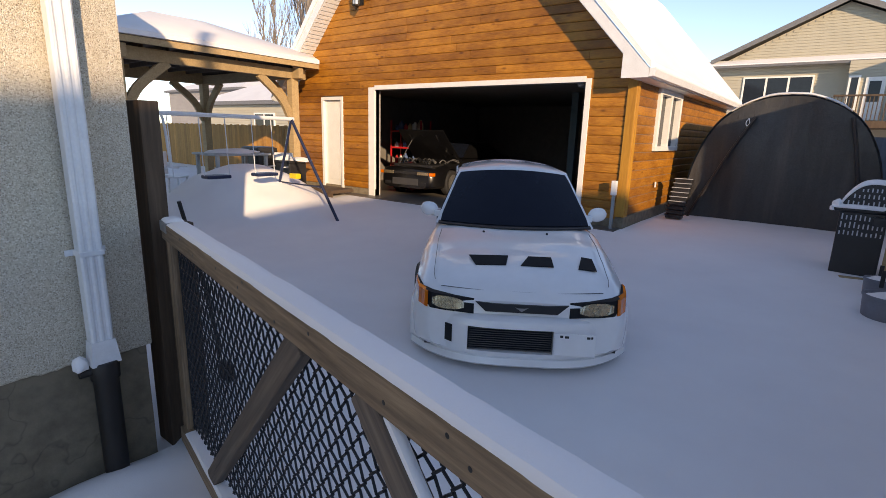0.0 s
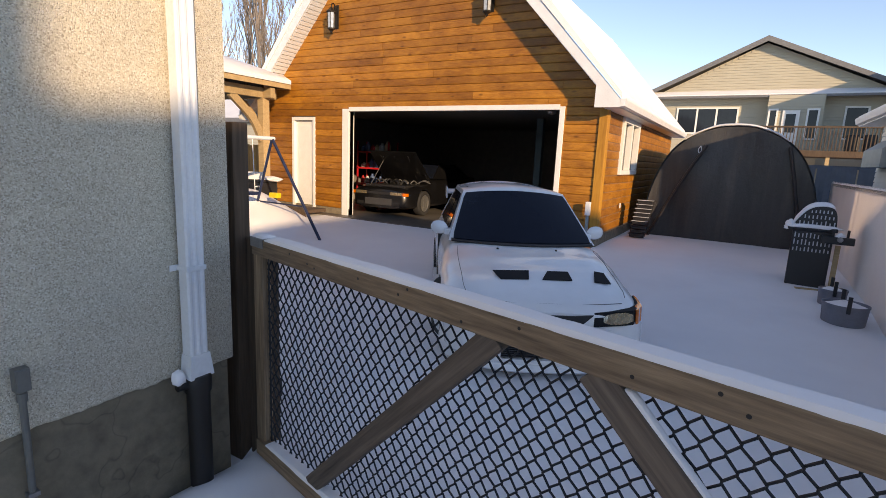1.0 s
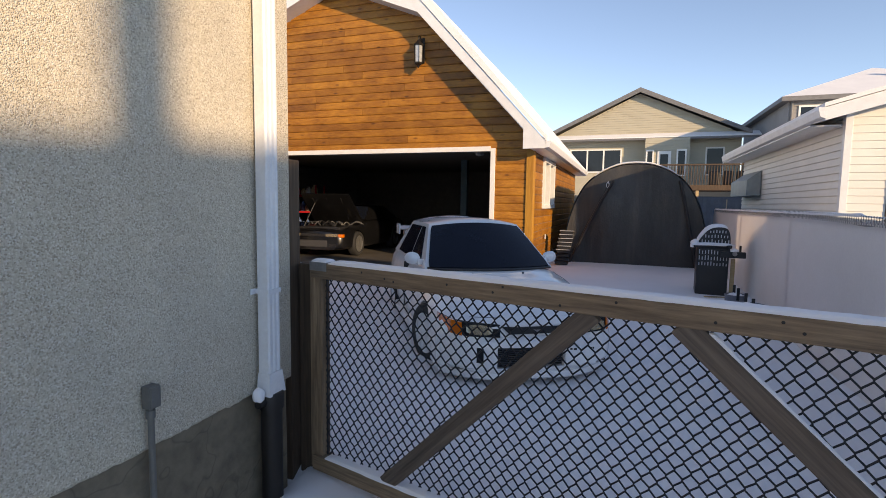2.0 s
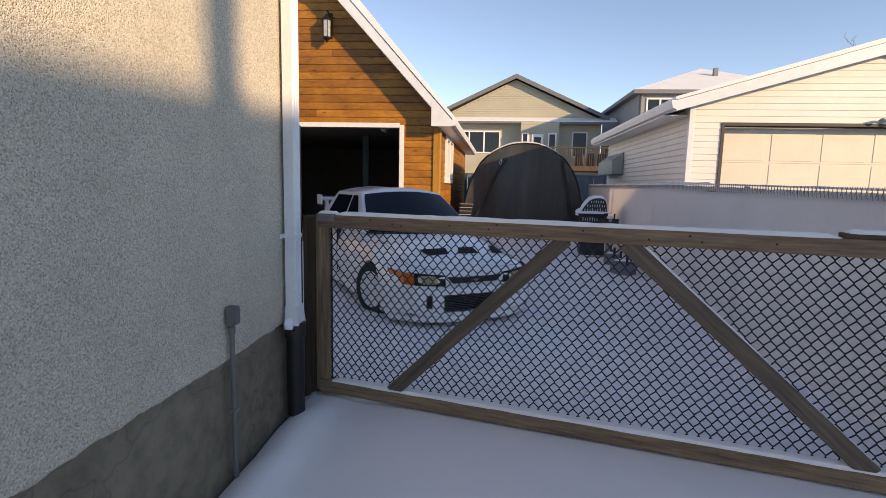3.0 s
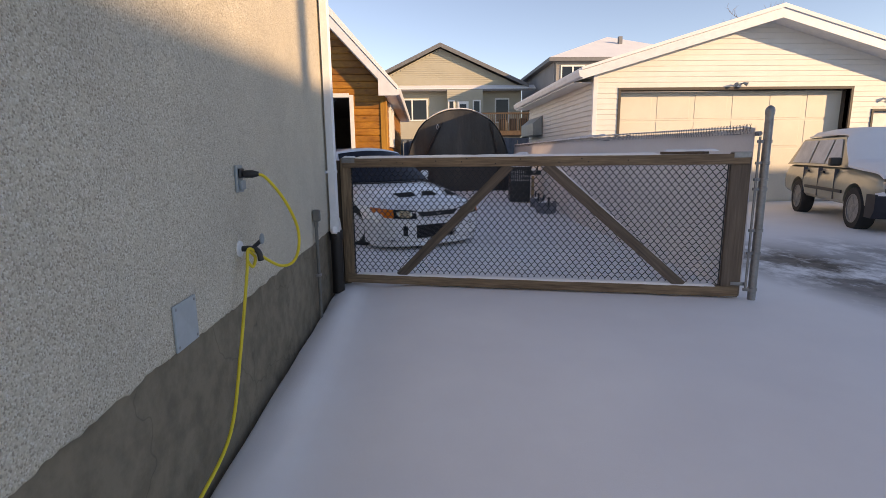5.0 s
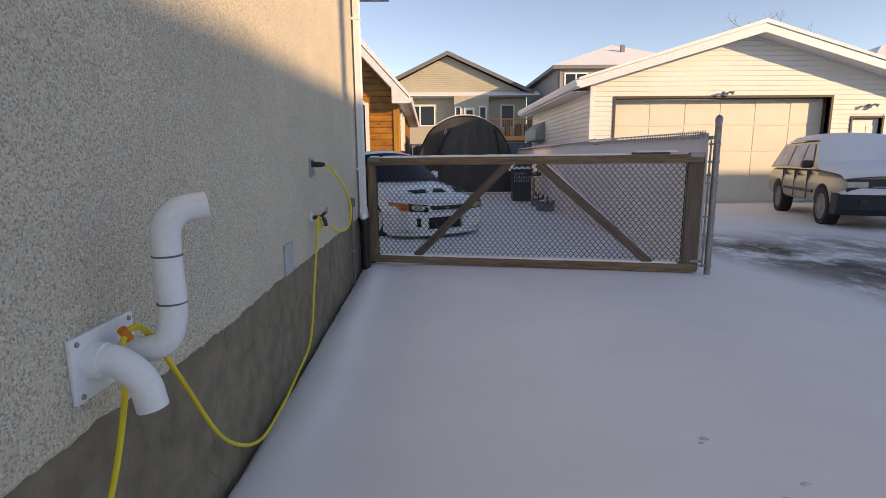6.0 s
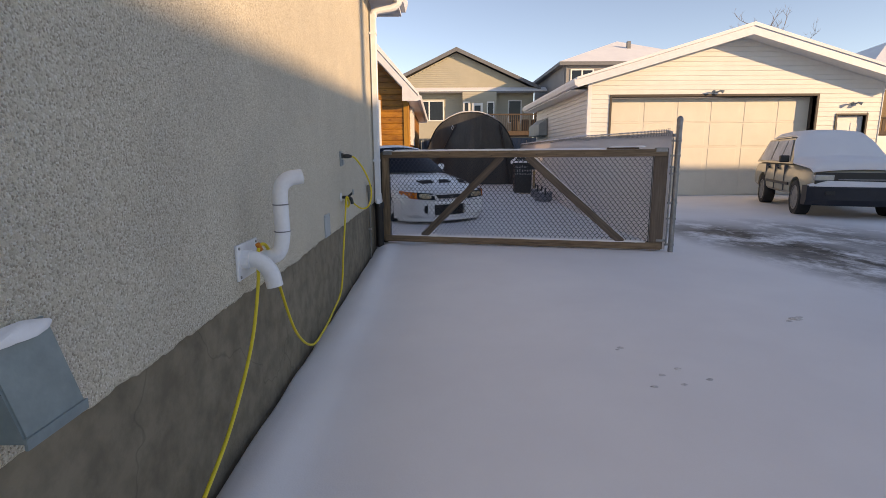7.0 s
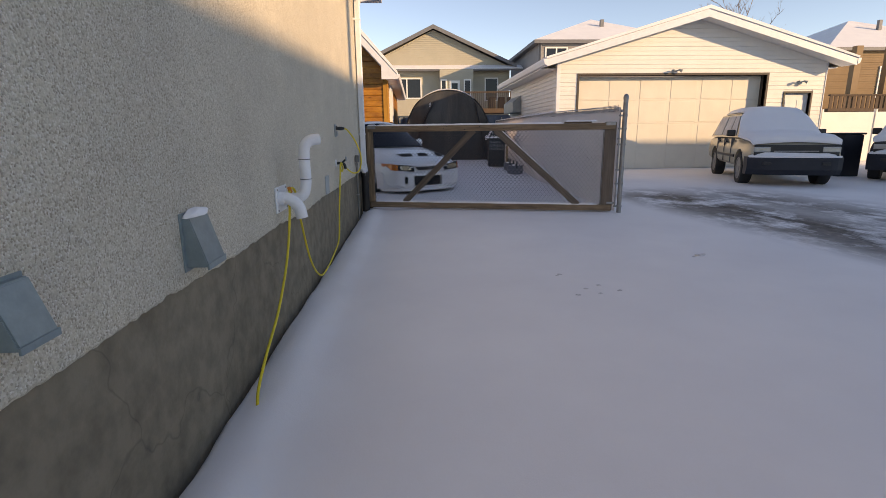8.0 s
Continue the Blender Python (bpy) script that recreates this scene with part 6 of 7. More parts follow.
    part("timber", boxed(-0.2, 0.2, -0.045, 0.045, -0.03, 0.05, 0.006), CEDAR, p)


SNOW_GREY = plain("packed_snow", (0.5, 0.52, 0.55), 0.8, vary=0.1)
build_grill()


def build_tubs():
    for i, (x, y, r, h) in enumerate(((3.43, 8.3, 0.15, 0.2), (3.47, 7.62, 0.22, 0.22))):
        t = thing("round_tub", pose(x, y, ground_height(x, y) - 0.02), "round grey-blue tub with snow inside and a strap handle", "tub", "tubs by the fence")
        bm = bmesh.new()
        lathe(bm, [(r * 0.93, 0.0), (r * 0.97, h * 0.5), (r, h), (r * 1.03, h), (r * 1.03, h + 0.02), (r * 0.96, h + 0.02), (r * 0.94, h - 0.05)], sides=32)
        part("wall", bm, TUB, t, smooth=True)
        part("handle", boxed(-0.02, 0.02, -r * 1.06, -r * 0.97, h * 0.75, h + 0.14, 0.006), DARK, t)
        part("handle", boxed(-0.02, 0.02, r * 0.97, r * 1.06, h * 0.75, h + 0.14, 0.006), DARK, t)
        bm = bmesh.new()
        rings = [[(r * 0.95 * q * math.cos(a), r * 0.95 * q * math.sin(a), h - 0.01 + 0.05 * (1 - q * q) + 0.02 * noise.noise(Vector((q * 3, a, i)))) for a in (2 * math.pi * k / 24 for k in range(24))] for q in (0.02, 0.3, 0.6, 0.85, 1.0)]
        loft(bm, rings, closed=True, caps=True)
        s = tagged(finish("snow_in_tub", bm, SNOW, smooth=True), "snow filling the round tub", "snow", kind="stuff")
        s.matrix_world = t.matrix_world


TUB = plain("grey_blue_tub", (0.17, 0.18, 0.21), 0.55, vary=0.15)
build_tubs()


def build_crates():
    c = thing("plant_pot_stack", pose(0.42, 12.0, 0.2), "tall leaning stack of black plastic trays beside the garage", "tray stack")
    for k in range(9):
        z = 0.02 + k * 0.09
        bm = bmesh.new()
        o = 0.014 * k
        box(bm, -0.15 + o, 0.15 + o, -0.1, 0.1, z, z + 0.062, 0.012)
        box(bm, -0.17 + o, 0.17 + o, -0.12, 0.12, z + 0.063, z + 0.078, 0.005)
        part("tray", bm, DARK, c)
        if k > 2:
            part("rim_snow", boxed(-0.165 + o, 0.165 + o, -0.119, -0.07, z + 0.0785, z + 0.0885, 0.003), SNOW_GREY, c, "frost caught on the rim")
    p = thing("meter_post", pose(-0.12, 9.83, 0.1), "short white outlet post by the garage corner", "outlet post")
    part("post", boxed(-0.025, 0.025, -0.025, 0.025, 0.0, 0.75, 0.005), GREY_METAL, p)
    part("box", boxed(-0.045, 0.045, -0.05, 0.03, 0.7, 0.95, 0.012), WHITE_METAL, p)
    w = thing("wall_outlet", pose(GX1 + 0.02, 11.77, 0.88), "small white outlet cover on the wooden siding", "outlet")
    part("plate", boxed(0, 0.015, -0.035, 0.035, -0.055, 0.055, 0.004), WHITE_METAL, w)


build_crates()


def build_lantern(x, z):
    l = thing("wall_lantern", pose(x, GY - 0.2, z), "dark metal carriage lantern with clear glass on the gable", "wall lamp", "lanterns on the gable")
    part("back_plate", boxed(-0.07, 0.07, 0.165, 0.185, -0.1, 0.42, 0.008), BRONZE, l)
    part("arm", tube(bmesh.new(), rounded([(0, 0.17, 0.25), (0, 0.1, 0.42), (0, 0.02, 0.42), (0, 0.0, 0.33)], 5), 0.012, 8), BRONZE, l)
    bm = bmesh.new()
    lathe(bm, [(0.03, 0.33), (0.05, 0.3), (0.115, 0.24), (0.12, 0.22), (0.09, 0.22)], sides=6)
    part("cap", bm, BRONZE, l)
    lathe_b = lathe(bmesh.new(), [(0.075, -0.12), (0.085, 0.22)], sides=6)
    part("glass", lathe_b, LANTERN_GLASS, l, "pale seeded glass")
    for k in range(6):
        a = 2 * math.pi * k / 6
        part("bar", tube(bmesh.new(), [(0.08 * math.cos(a), 0.08 * math.sin(a), -0.12), (0.09 * math.cos(a), 0.09 * math.sin(a), 0.22)], 0.008, 5), BRONZE, l)
    part("base", lathe(bmesh.new(), [(0.09, -0.12), (0.085, -0.15), (0.04, -0.18), (0.012, -0.23)], sides=6), BRONZE, l)


BRONZE = plain("dark_bronze", (0.035, 0.028, 0.022), 0.45, 0.6, vary=0.2)
LANTERN_GLASS = plain("seeded_glass", (0.5, 0.52, 0.52), 0.1, 0.3, vary=0.3, scale=20)
build_lantern(-6.46, 4.7)
build_lantern(-2.42, 4.68)


# ---- pergola, swing and what stands under it ----
def build_pergola():
    p = thing("pergola", pose(0, 0, 0), "cedar garden pavilion with braced posts and a snowy hip roof", "pavilion")
    x1, y1, z = -8.3, 9.35, 3.1
    x0, y0 = -12.6, 5.35
    for x in (x0, x1):
        for y in (y0, y1):
            board("post", (x, y, 0.1), (x, y, z - 0.12), 0.2, 0.2, CEDAR, p, up=(1, 0, 0))
            for dx, dy in ((1 if x == x0 else -1, 0), (0, 1 if y == y0 else -1)):
                pts = rounded([(x + dx * 0.06, y + dy * 0.06, z - 1.15), (x + dx * 0.35, y + dy * 0.35, z - 0.62), (x + dx * 0.95, y + dy * 0.95, z - 0.1)], 5)
                bm, rings = bmesh.new(), []
                side = Vector((abs(dy), abs(dx), 0)) * 0.05
                for i, q in enumerate(pts):
                    d = (pts[min(i + 1, len(pts) - 1)] - pts[max(i - 1, 0)]).normalized()
                    u = d.cross(Vector((abs(dy), abs(dx), 0))).normalized() * 0.09
                    rings.append([q - side - u, q + side - u, q + side + u, q - side + u])
                loft(bm, rings, closed=True, caps=True)
                part("knee_brace", bm, CEDAR, p, "curved knee brace")
    for y in (y0, y1):
        board("beam", (x0 - 0.35, y, z), (x1 + 0.35, y, z), 0.24, 0.14, CEDAR, p)
    for x in (x0, x1):
        board("beam", (x, y0 - 0.35, z + 0.002), (x, y1 + 0.35, z + 0.002), 0.24, 0.15, CEDAR, p)
        o = 0.42 if x == x1 else -0.42
        board("fascia", (x + o, y0 - 0.5, z + 0.2), (x + o, y1 + 0.5, z + 0.2), 0.12, 0.04, CEDAR, p)
    for y in (y0, y1):
        o = 0.42 if y == y1 else -0.42
        board("fascia", (x0 - 0.4, y + o, z + 0.2), (x1 + 0.4, y + o, z + 0.2), 0.12, 0.04, CEDAR, p)
    # Rafters and ceiling take the darker wood to stand for shade under the roof.
    for k in range(9):
        y = y0 + (y1 - y0) * k / 8
        board("rafter", (x0, y, z + 0.19), (x1, y, z + 0.19), 0.12, 0.05, POST_WOOD, p)
    part("ceiling", boxed(x0 - 0.4, x1 + 0.4, y0 - 0.4, y1 + 0.4, z + 0.255, z + 0.28), POST_WOOD, p, "boarded underside, coloured dark for the shade there")
    bm = bmesh.new()
    cx, cy = (x0 + x1) / 2, (y0 + y1) / 2
    rings = []
    for q, h in ((1.0, 0.27), (1.0, 0.36), (0.96, 0.45), (0.6, 0.8), (0.25, 1.12), (0.06, 1.22)):
        ring = []
        for sx, sy in ((-1, -1), (-0.33, -1), (0.33, -1), (1, -1), (1, -0.33), (1, 0.33), (1, 1), (0.33, 1), (-0.33, 1), (-1, 1), (-1, 0.33), (-1, -0.33)):
            x, y = cx + sx * q * (x1 - x0 + 0.95) / 2, cy + sy * q * (y1 - y0 + 0.95) / 2
            ring.append((x, y, z + h + 0.03 * noise.noise(Vector((x, y, 0)))))
        rings.append(ring)
    loft(bm, rings, closed=True, caps=True)
    part("roof_snow", bm, SNOW, p, "deep smooth snow over the hip roof", smooth=True)


build_pergola()


def build_swing():
    s = thing("swing_set", pose(-5.5, 7.2, 0), "white and dark blue metal swing set half buried in snow", "swing set")
    z = 1.94
    part("top_bar", tube(bmesh.new(), [(0, 0.05, z), (0, -3.4, z)], 0.035, 10), WHITE_METAL, s, smooth=True)
    for y in (0.0, -3.35):
        part("leg", tube(bmesh.new(), [(0, y, z), (1.1, y + 0.17, 0.05)], 0.028, 8), NAVY, s, "dark blue leg")
        part("leg", tube(bmesh.new(), [(0, y, z), (-0.6, y - 0.05, 0.12)], 0.025, 8), NAVY, s)
        part("cross_bar", tube(bmesh.new(), [(0.72, y + 0.11, 0.7), (-0.42, y, 0.72)], 0.016, 8), NAVY, s)
    for i, y in enumerate((-0.45, -0.85, -1.35, -1.8, -2.3, -2.7)):
        part("chain", tube(bmesh.new(), [(0, y, z - 0.03), (0.02, y + 0.02, 0.95)], 0.008, 6), WHITE_METAL, s)
    for y in (-0.65, -1.58):
        part("seat", boxed(-0.1, 0.14, y - 0.2, y + 0.22, 0.9, 0.96, 0.02), NAVY, s, "dark plastic swing seat")
    part("glider_handle", tube(bmesh.new(), rounded([(0.05, -2.32, 1.1), (0.05, -2.38, 1.85), (0.05, -2.5, 1.95), (0.05, -2.6, 1.85), (0.05, -2.62, 1.1)], 5), 0.022, 8), WHITE_METAL, s, smooth=True)
    part("yellow_grip", boxed(-0.05, 0.18, -0.06, 0.05, 0.82, 0.92, 0.02), YELLOW, s)


NAVY = plain("dark_blue_enamel", (0.02, 0.03, 0.075), 0.35, 0.2, vary=0.2)
build_swing()


def build_patio():
    t = thing("patio_table", pose(-8.3, 7.6, 0.25), "pale grey plastic patio table with snow on it", "table")
    part("tabletop", boxed(-0.5, 0.5, -0.7, 0.7, 0.88, 0.93, 0.02), PANEL_GREY, t)
    for x in (-0.42, 0.42):
        for y in (-0.6, 0.6):
            part("leg", boxed(x - 0.035, x + 0.035, y - 0.035, y + 0.035, -0.1, 0.88, 0.008), PANEL_GREY, t)
    snow_lump("snow_on_table", (-8.3, 7.6, 1.19), (0.45, 0.6, 0.09), 61, "snow on the patio table")
    c = thing("patio_chair", pose(-7.9, 8.6, 0.2) @ Matrix.Rotation(radians(30), 4, "Z"), "white plastic garden chair tipped among the snow", "chair", "patio chairs")
    part("seat", boxed(-0.24, 0.24, -0.24, 0.24, 0.42, 0.46, 0.015), WHITE_METAL, c)
    part("backrest", boxed(-0.24, 0.24, 0.21, 0.25, 0.47, 0.98, 0.015), WHITE_METAL, c)
    for x in (-0.22, 0.22):
        for y in (-0.2, 0.2):
            part("leg", tube(bmesh.new(), [(x, y, 0.42), (x * 1.15, y * 1.2, -0.08)], 0.02, 6), WHITE_METAL, c)
        part("armrest", boxed(x - 0.03, x + 0.03, -0.24, 0.22, 0.64, 0.67, 0.01), WHITE_METAL, c)
    copy_thing(c, pose(-8.9, 6.5, 0.2) @ Matrix.Rotation(radians(130), 4, "Z"))
    b = thing("covered_barbecue", pose(-8.9, 8.7, 0.15), "dark covered barbecue under the pavilion", "barbecue")
    part("cover", boxed(-0.4, 0.4, -0.3, 0.3, 0, 1.15, 0.1), DARK, b)
    b = thing("storage_bin", pose(-7.9, 8.9, 0.15), "dark storage bin with snow on its lid", "bin")
    part("body", boxed(-0.3, 0.3, -0.25, 0.25, 0, 0.8, 0.03), DARK, b)
    part("lid", boxed(-0.33, 0.33, -0.28, 0.28, 0.801, 0.85, 0.015), DARK, b)
    snow_lump("snow_on_bin", (-7.75, 9.05, 1.0), (0.3, 0.26, 0.08), 63, "snow on the bin lid")
    d = thing("wood_step", pose(-7.1, 9.35, 0.18), "low dark wooden step in front of the white door", "step")
    part("tread", boxed(-0.6, 0.6, -0.35, 0.35, 0.1, 0.18, 0.01), POST_WOOD, d)
    part("riser", boxed(-0.58, 0.58, -0.33, -0.29, -0.1, 0.1), POST_WOOD, d)


build_patio()


def build_board_fence(name, a, b, z0, height, material, label):
    a, b = Vector(a), Vector(b)
    f = thing(name, Matrix.Translation(a) @ Matrix.Rotation(math.atan2(b.y - a.y, b.x - a.x), 4, "Z"), label, "fence")
    L = (b - a).length
    n = int(L / 0.15)
    me = None
    for i in range(n):
        if me is None:
            o = part("board", boxed(0.0, 0.142, 0, 0.02, z0, z0 + height, 0.004), material, f)
            me = o.data
        else:
            o = new("board", me)
            o.parent = f
        o.location = (i * 0.15, 0, 0.02 * math.sin(i * 2.3))
    for z in (0.35, height - 0.3):
        part("rail", boxed(0, L, 0.021, 0.06, z0 + z, z0 + z + 0.09, 0.004), material, f)
    return f


FENCE_WOOD = wood_material("orange_fence_wood", (0.34, 0.14, 0.03), (0.5, 0.23, 0.05), (0.6, 0.31, 0.08), (12, 12, 1.2), 0.7, 0.3)
build_board_fence("board_fence", (-21, 11.6, 0), (-9.2, 11.6, 0), 0.0, 1.85, FENCE_WOOD, "weathered cedar board fence behind the pavilion")


# ---- small crumbs, greyer than the snow, beside the lane ----
def build_crumbs():
    bm = bmesh.new()
    for i, (x, y, r) in enumerate(((2.03, -1.84, 0.016), (2.0, -1.87, 0.009), (2.24, -2.18, 0.012), (2.11, -2.26, 0.012), (2.01, -2.4, 0.013), (2.18, -2.38, 0.011), (2.35, -2.32, 0.014), (3.53, -1.32, 0.03), (3.58, -1.28, 0.018), (3.45, -1.36, 0.014))):
        n0 = len(bm.verts)
        bmesh.ops.create_icosphere(bm, subdivisions=2, radius=r)
        bm.verts.ensure_lookup_table()
        for v in bm.verts[n0:]:
            k = 1 + 0.5 * noise.noise(v.co / r + Vector((i * 3.0, 0, 0)))
            v.co = Vector((x + v.co.x * 1.6 * k, y + v.co.y * k, ground_height(x, y) + v.co.z * 0.5 * k))
    tagged(finish("grey_crumbs", bm, CRUMB, smooth=True), "few small greyer crumbs lying on the snow", "ice crumbs", kind="stuff")


CRUMB = plain("greyish_ice", (0.6, 0.58, 0.58), 0.7, vary=0.3, scale=60)
build_crumbs()


# ---- inside the garage ----
def build_shelf():
    s = thing("storage_shelf", pose(-7.9, 13.3, GZ + 0.01), "red metal shelving full of bags and bottles", "shelf")
    for z in (0.55, 1.05, 1.55):
        part("shelf", boxed(-0.5, 0.75, -0.25, 0.25, z, z + 0.05, 0.004), RED, s)
    for x in (-0.48, 0.73):
        for y in (-0.23, 0.23):
            part("upright", boxed(x - 0.02, x + 0.02, y - 0.02, y + 0.02, 0, 1.9), RED, s)
    rng = random.Random(3)
    kinds = [plain("tub_" + n, c, 0.5, vary=0.15) for n, c in (("white", (0.6, 0.6, 0.58)), ("cream", (0.55, 0.45, 0.3)), ("red", (0.5, 0.03, 0.04)), ("blue", (0.08, 0.14, 0.3)))]
    for z in (0.61, 1.11, 1.61):
        x = -0.42
        while x < 0.62:
            r, h = rng.uniform(0.05, 0.1), rng.uniform(0.14, 0.32)
            b = thing("container", pose(-7.9 + x + r, 13.3 - 0.1, GZ + z), "plastic bottle or bag standing on the red shelf", "container", "containers on the shelf")
            bm = bmesh.new()
            lathe(bm, [(r, 0.0), (r * 1.05, h * 0.3), (r * 0.95, h * 0.7), (r * 0.4, h * 0.85), (r * 0.4, h)], sides=12)
            part("body", bm, rng.choice(kinds), b, smooth=True)
            x += 2 * r + 0.02


build_shelf()


def build_garage_things():
    p = thing("support_column", pose(-2.55, 13.6, GZ), "slim blue-grey steel column in the garage", "column")
    part("pole", boxed(-0.09, 0.09, -0.09, 0.09, 0, WALL_TOP - GZ, 0.01), TEAL, p)
    part("base_plate", boxed(-0.15, 0.15, -0.15, 0.15, 0.011, 0.03, 0.004), TEAL, p)
    l = thing("ceiling_light", pose(-1.5, 11.4, WALL_TOP - 0.03), "unlit round ceiling light in the garage", "ceiling lamp")
    part("dome", lathe(bmesh.new(), [(0.12, 0.03), (0.12, 0.0), (0.1, -0.05), (0.03, -0.08)], sides=20), LANTERN_GLASS, l)


TEAL = plain("blue_grey_steel", (0.05, 0.1, 0.12), 0.5, 0.2, vary=0.15)
build_garage_things()


# ---- distance ----
def siding(bm, x0, x1, y, z0, z1, pitch, half=None):
    z = z0
    while z < z1 - 0.02:
        a, b = (x0, x1) if half is None else half(z)
        if b - a > 0.05:
            prism(bm, [(y + 0.03, z), (y - 0.012, z), (y + 0.01, z + pitch * 0.97), (y + 0.03, z + pitch * 0.97)], "x", a, b)
        z += pitch


def far_window(h, x0, x1, y, z0, z1, bars=0):
    w = part("window", boxed(x0, x1, y - 0.03, y - 0.014, z0, z1), GLASS_DARK, h, "window with white frame")
    k = 0.09
    for a in ((x0 - k, x0, z0 - k, z1 + k), (x1, x1 + k, z0 - k, z1 + k)):
        part("window_frame", boxed(a[0], a[1], y - 0.06, y + 0.06, a[2], a[3]), WHITE_TRIM, w)
    for a in ((z0 - k, z0), (z1, z1 + k)):
        part("window_frame", boxed(x0, x1, y - 0.058, y + 0.06, a[0], a[1]), WHITE_TRIM, w)
    for i in range(bars):
        x = x0 + (x1 - x0) * (i + 1) / (bars + 1)
        part("mullion", boxed(x - 0.05, x + 0.05, y - 0.055, y - 0.031, z0, z1), WHITE_TRIM, w)


def build_beige_house():
    h = thing("beige_house", pose(0.38, 0, 0.02), "beige vinyl-sided house with a front gable, white band and raised deck", "house", kind="structure")
    y, x0, x1 = 36.0, -4.2, 8.0
    part("wall", boxed(x0, x1, y + 0.03, y + 10, -0.4, 6.15), SAND, h)
    bm = bmesh.new()
    siding(bm, x0, x1, y, 0.3, 6.1, 0.15)
    s = part("siding", bm, SAND, h)
    s["kind"] = "stuff"
    mid, az = 1.95, 9.25
    bm = bmesh.new()
    prism(bm, [(mid - 5.6, 6.2), (mid + 6.1, 6.2), (mid, az - 0.3)], "y", y + 0.03, y + 10)
    part("gable_wall", bm, SAND, h)
    bm = bmesh.new()
    siding(bm, 0, 0, y, 6.3, az - 0.4, 0.15, lambda z: (mid - 5.6 * (az - 0.48 - z) / (az - 6.5), mid + 6.1 * (az - 0.48 - z) / (az - 6.5)))
    s = part("siding", bm, SAND, h)
    s["kind"] = "stuff"
    for sg, ex in ((-1, mid - 6.1), (1, mid + 6.5)):
        bm = bmesh.new()
        prism(bm, [(mid, az), (ex, 6.35), (ex, 6.1), (mid, az - 0.3)], "y", y - 0.55, y - 0.45)
        part("rake_board", bm, SLATE_TRIM, h, "grey rake board")
        bm = bmesh.new()
        prism(bm, [(mid, az + 0.02), (ex, 6.37), (ex, 6.2), (mid, az - 0.15)], "y", y - 0.44, y + 10.5)
        part("roof", bm, SLATE_TRIM, h, "grey shingle roof")
    bm = bmesh.new()
    prism(bm, [(y - 0.02, 6.35), (y - 0.75, 6.05), (y - 0.75, 5.95), (y - 0.02, 5.95)], "x", x0 - 0.5, x1 + 0.9)
    part("skirt_roof", bm, SNOW, h, "narrow snow-covered skirt roof")
    part("gutter", boxed(x0 - 0.5, x1 + 0.9, y - 0.85, y - 0.76, 5.85, 5.98), SLATE_TRIM, h)
    far_window(h, -2.3, 0.9, y, 3.9, 5.3, 2)
    far_window(h, 6.1, 7.0, y, 3.7, 5.3)
    # bay with the deck door
    part("bay_wall", boxed(2.4, 5.0, y - 0.9, y + 0.02, 0, 5.93), SAND, h)
    bm = bmesh.new()
    siding(bm, 2.4, 5.0, y - 0.93, 2.6, 5.9, 0.15)
    s = part("siding", bm, SAND, h)
    s["kind"] = "stuff"
    part("door", boxed(3.15, 3.95, y - 1.0, y - 0.96, 3.0, 5.1), WHITE_TRIM, h, "white glazed deck door")
    part("door_glass", boxed(3.32, 3.78, y - 1.02, y - 1.005, 3.9, 4.9), GLASS_DARK, h)
    far_window(h, 4.35, 4.75, y - 0.95, 3.6, 5.1)
    far_window(h, 2.55, 2.85, y - 0.95, 3.6, 5.1)
    # deck and railing
    d = part("deck", boxed(2.0, 8.6, y - 4.2, y - 1.05, 2.55, 2.85), POST_WOOD, h, "raised wooden deck")
    for i in range(45):
        part("baluster", boxed(2.02 + i * 0.147, 2.06 + i * 0.147, y - 4.16, y - 4.12, 2.86, 3.95), POST_WOOD, d)
    part("handrail", boxed(2.0, 8.6, y - 4.22, y - 4.08, 3.95, 4.03), POST_WOOD, d)
    for x in (2.1, 5.2, 8.5):
        part("deck_post", boxed(x - 0.08, x + 0.08, y - 4.1, y - 3.94, 0, 2.55), CEDAR, d)
    for i in range(3):
        c = part("deck_chair", boxed(5.9 + i * 0.7, 6.4 + i * 0.7, y - 3.4, y - 2.9, 2.86, 3.7, 0.08), DARK, d)


SAND = plain("beige_vinyl_siding", (0.44, 0.4, 0.31), 0.6, vary=0.06, scale=1.0, space="world")
SLATE_TRIM = plain("grey_trim", (0.16, 0.16, 0.165), 0.6, vary=0.15)
build_beige_house()


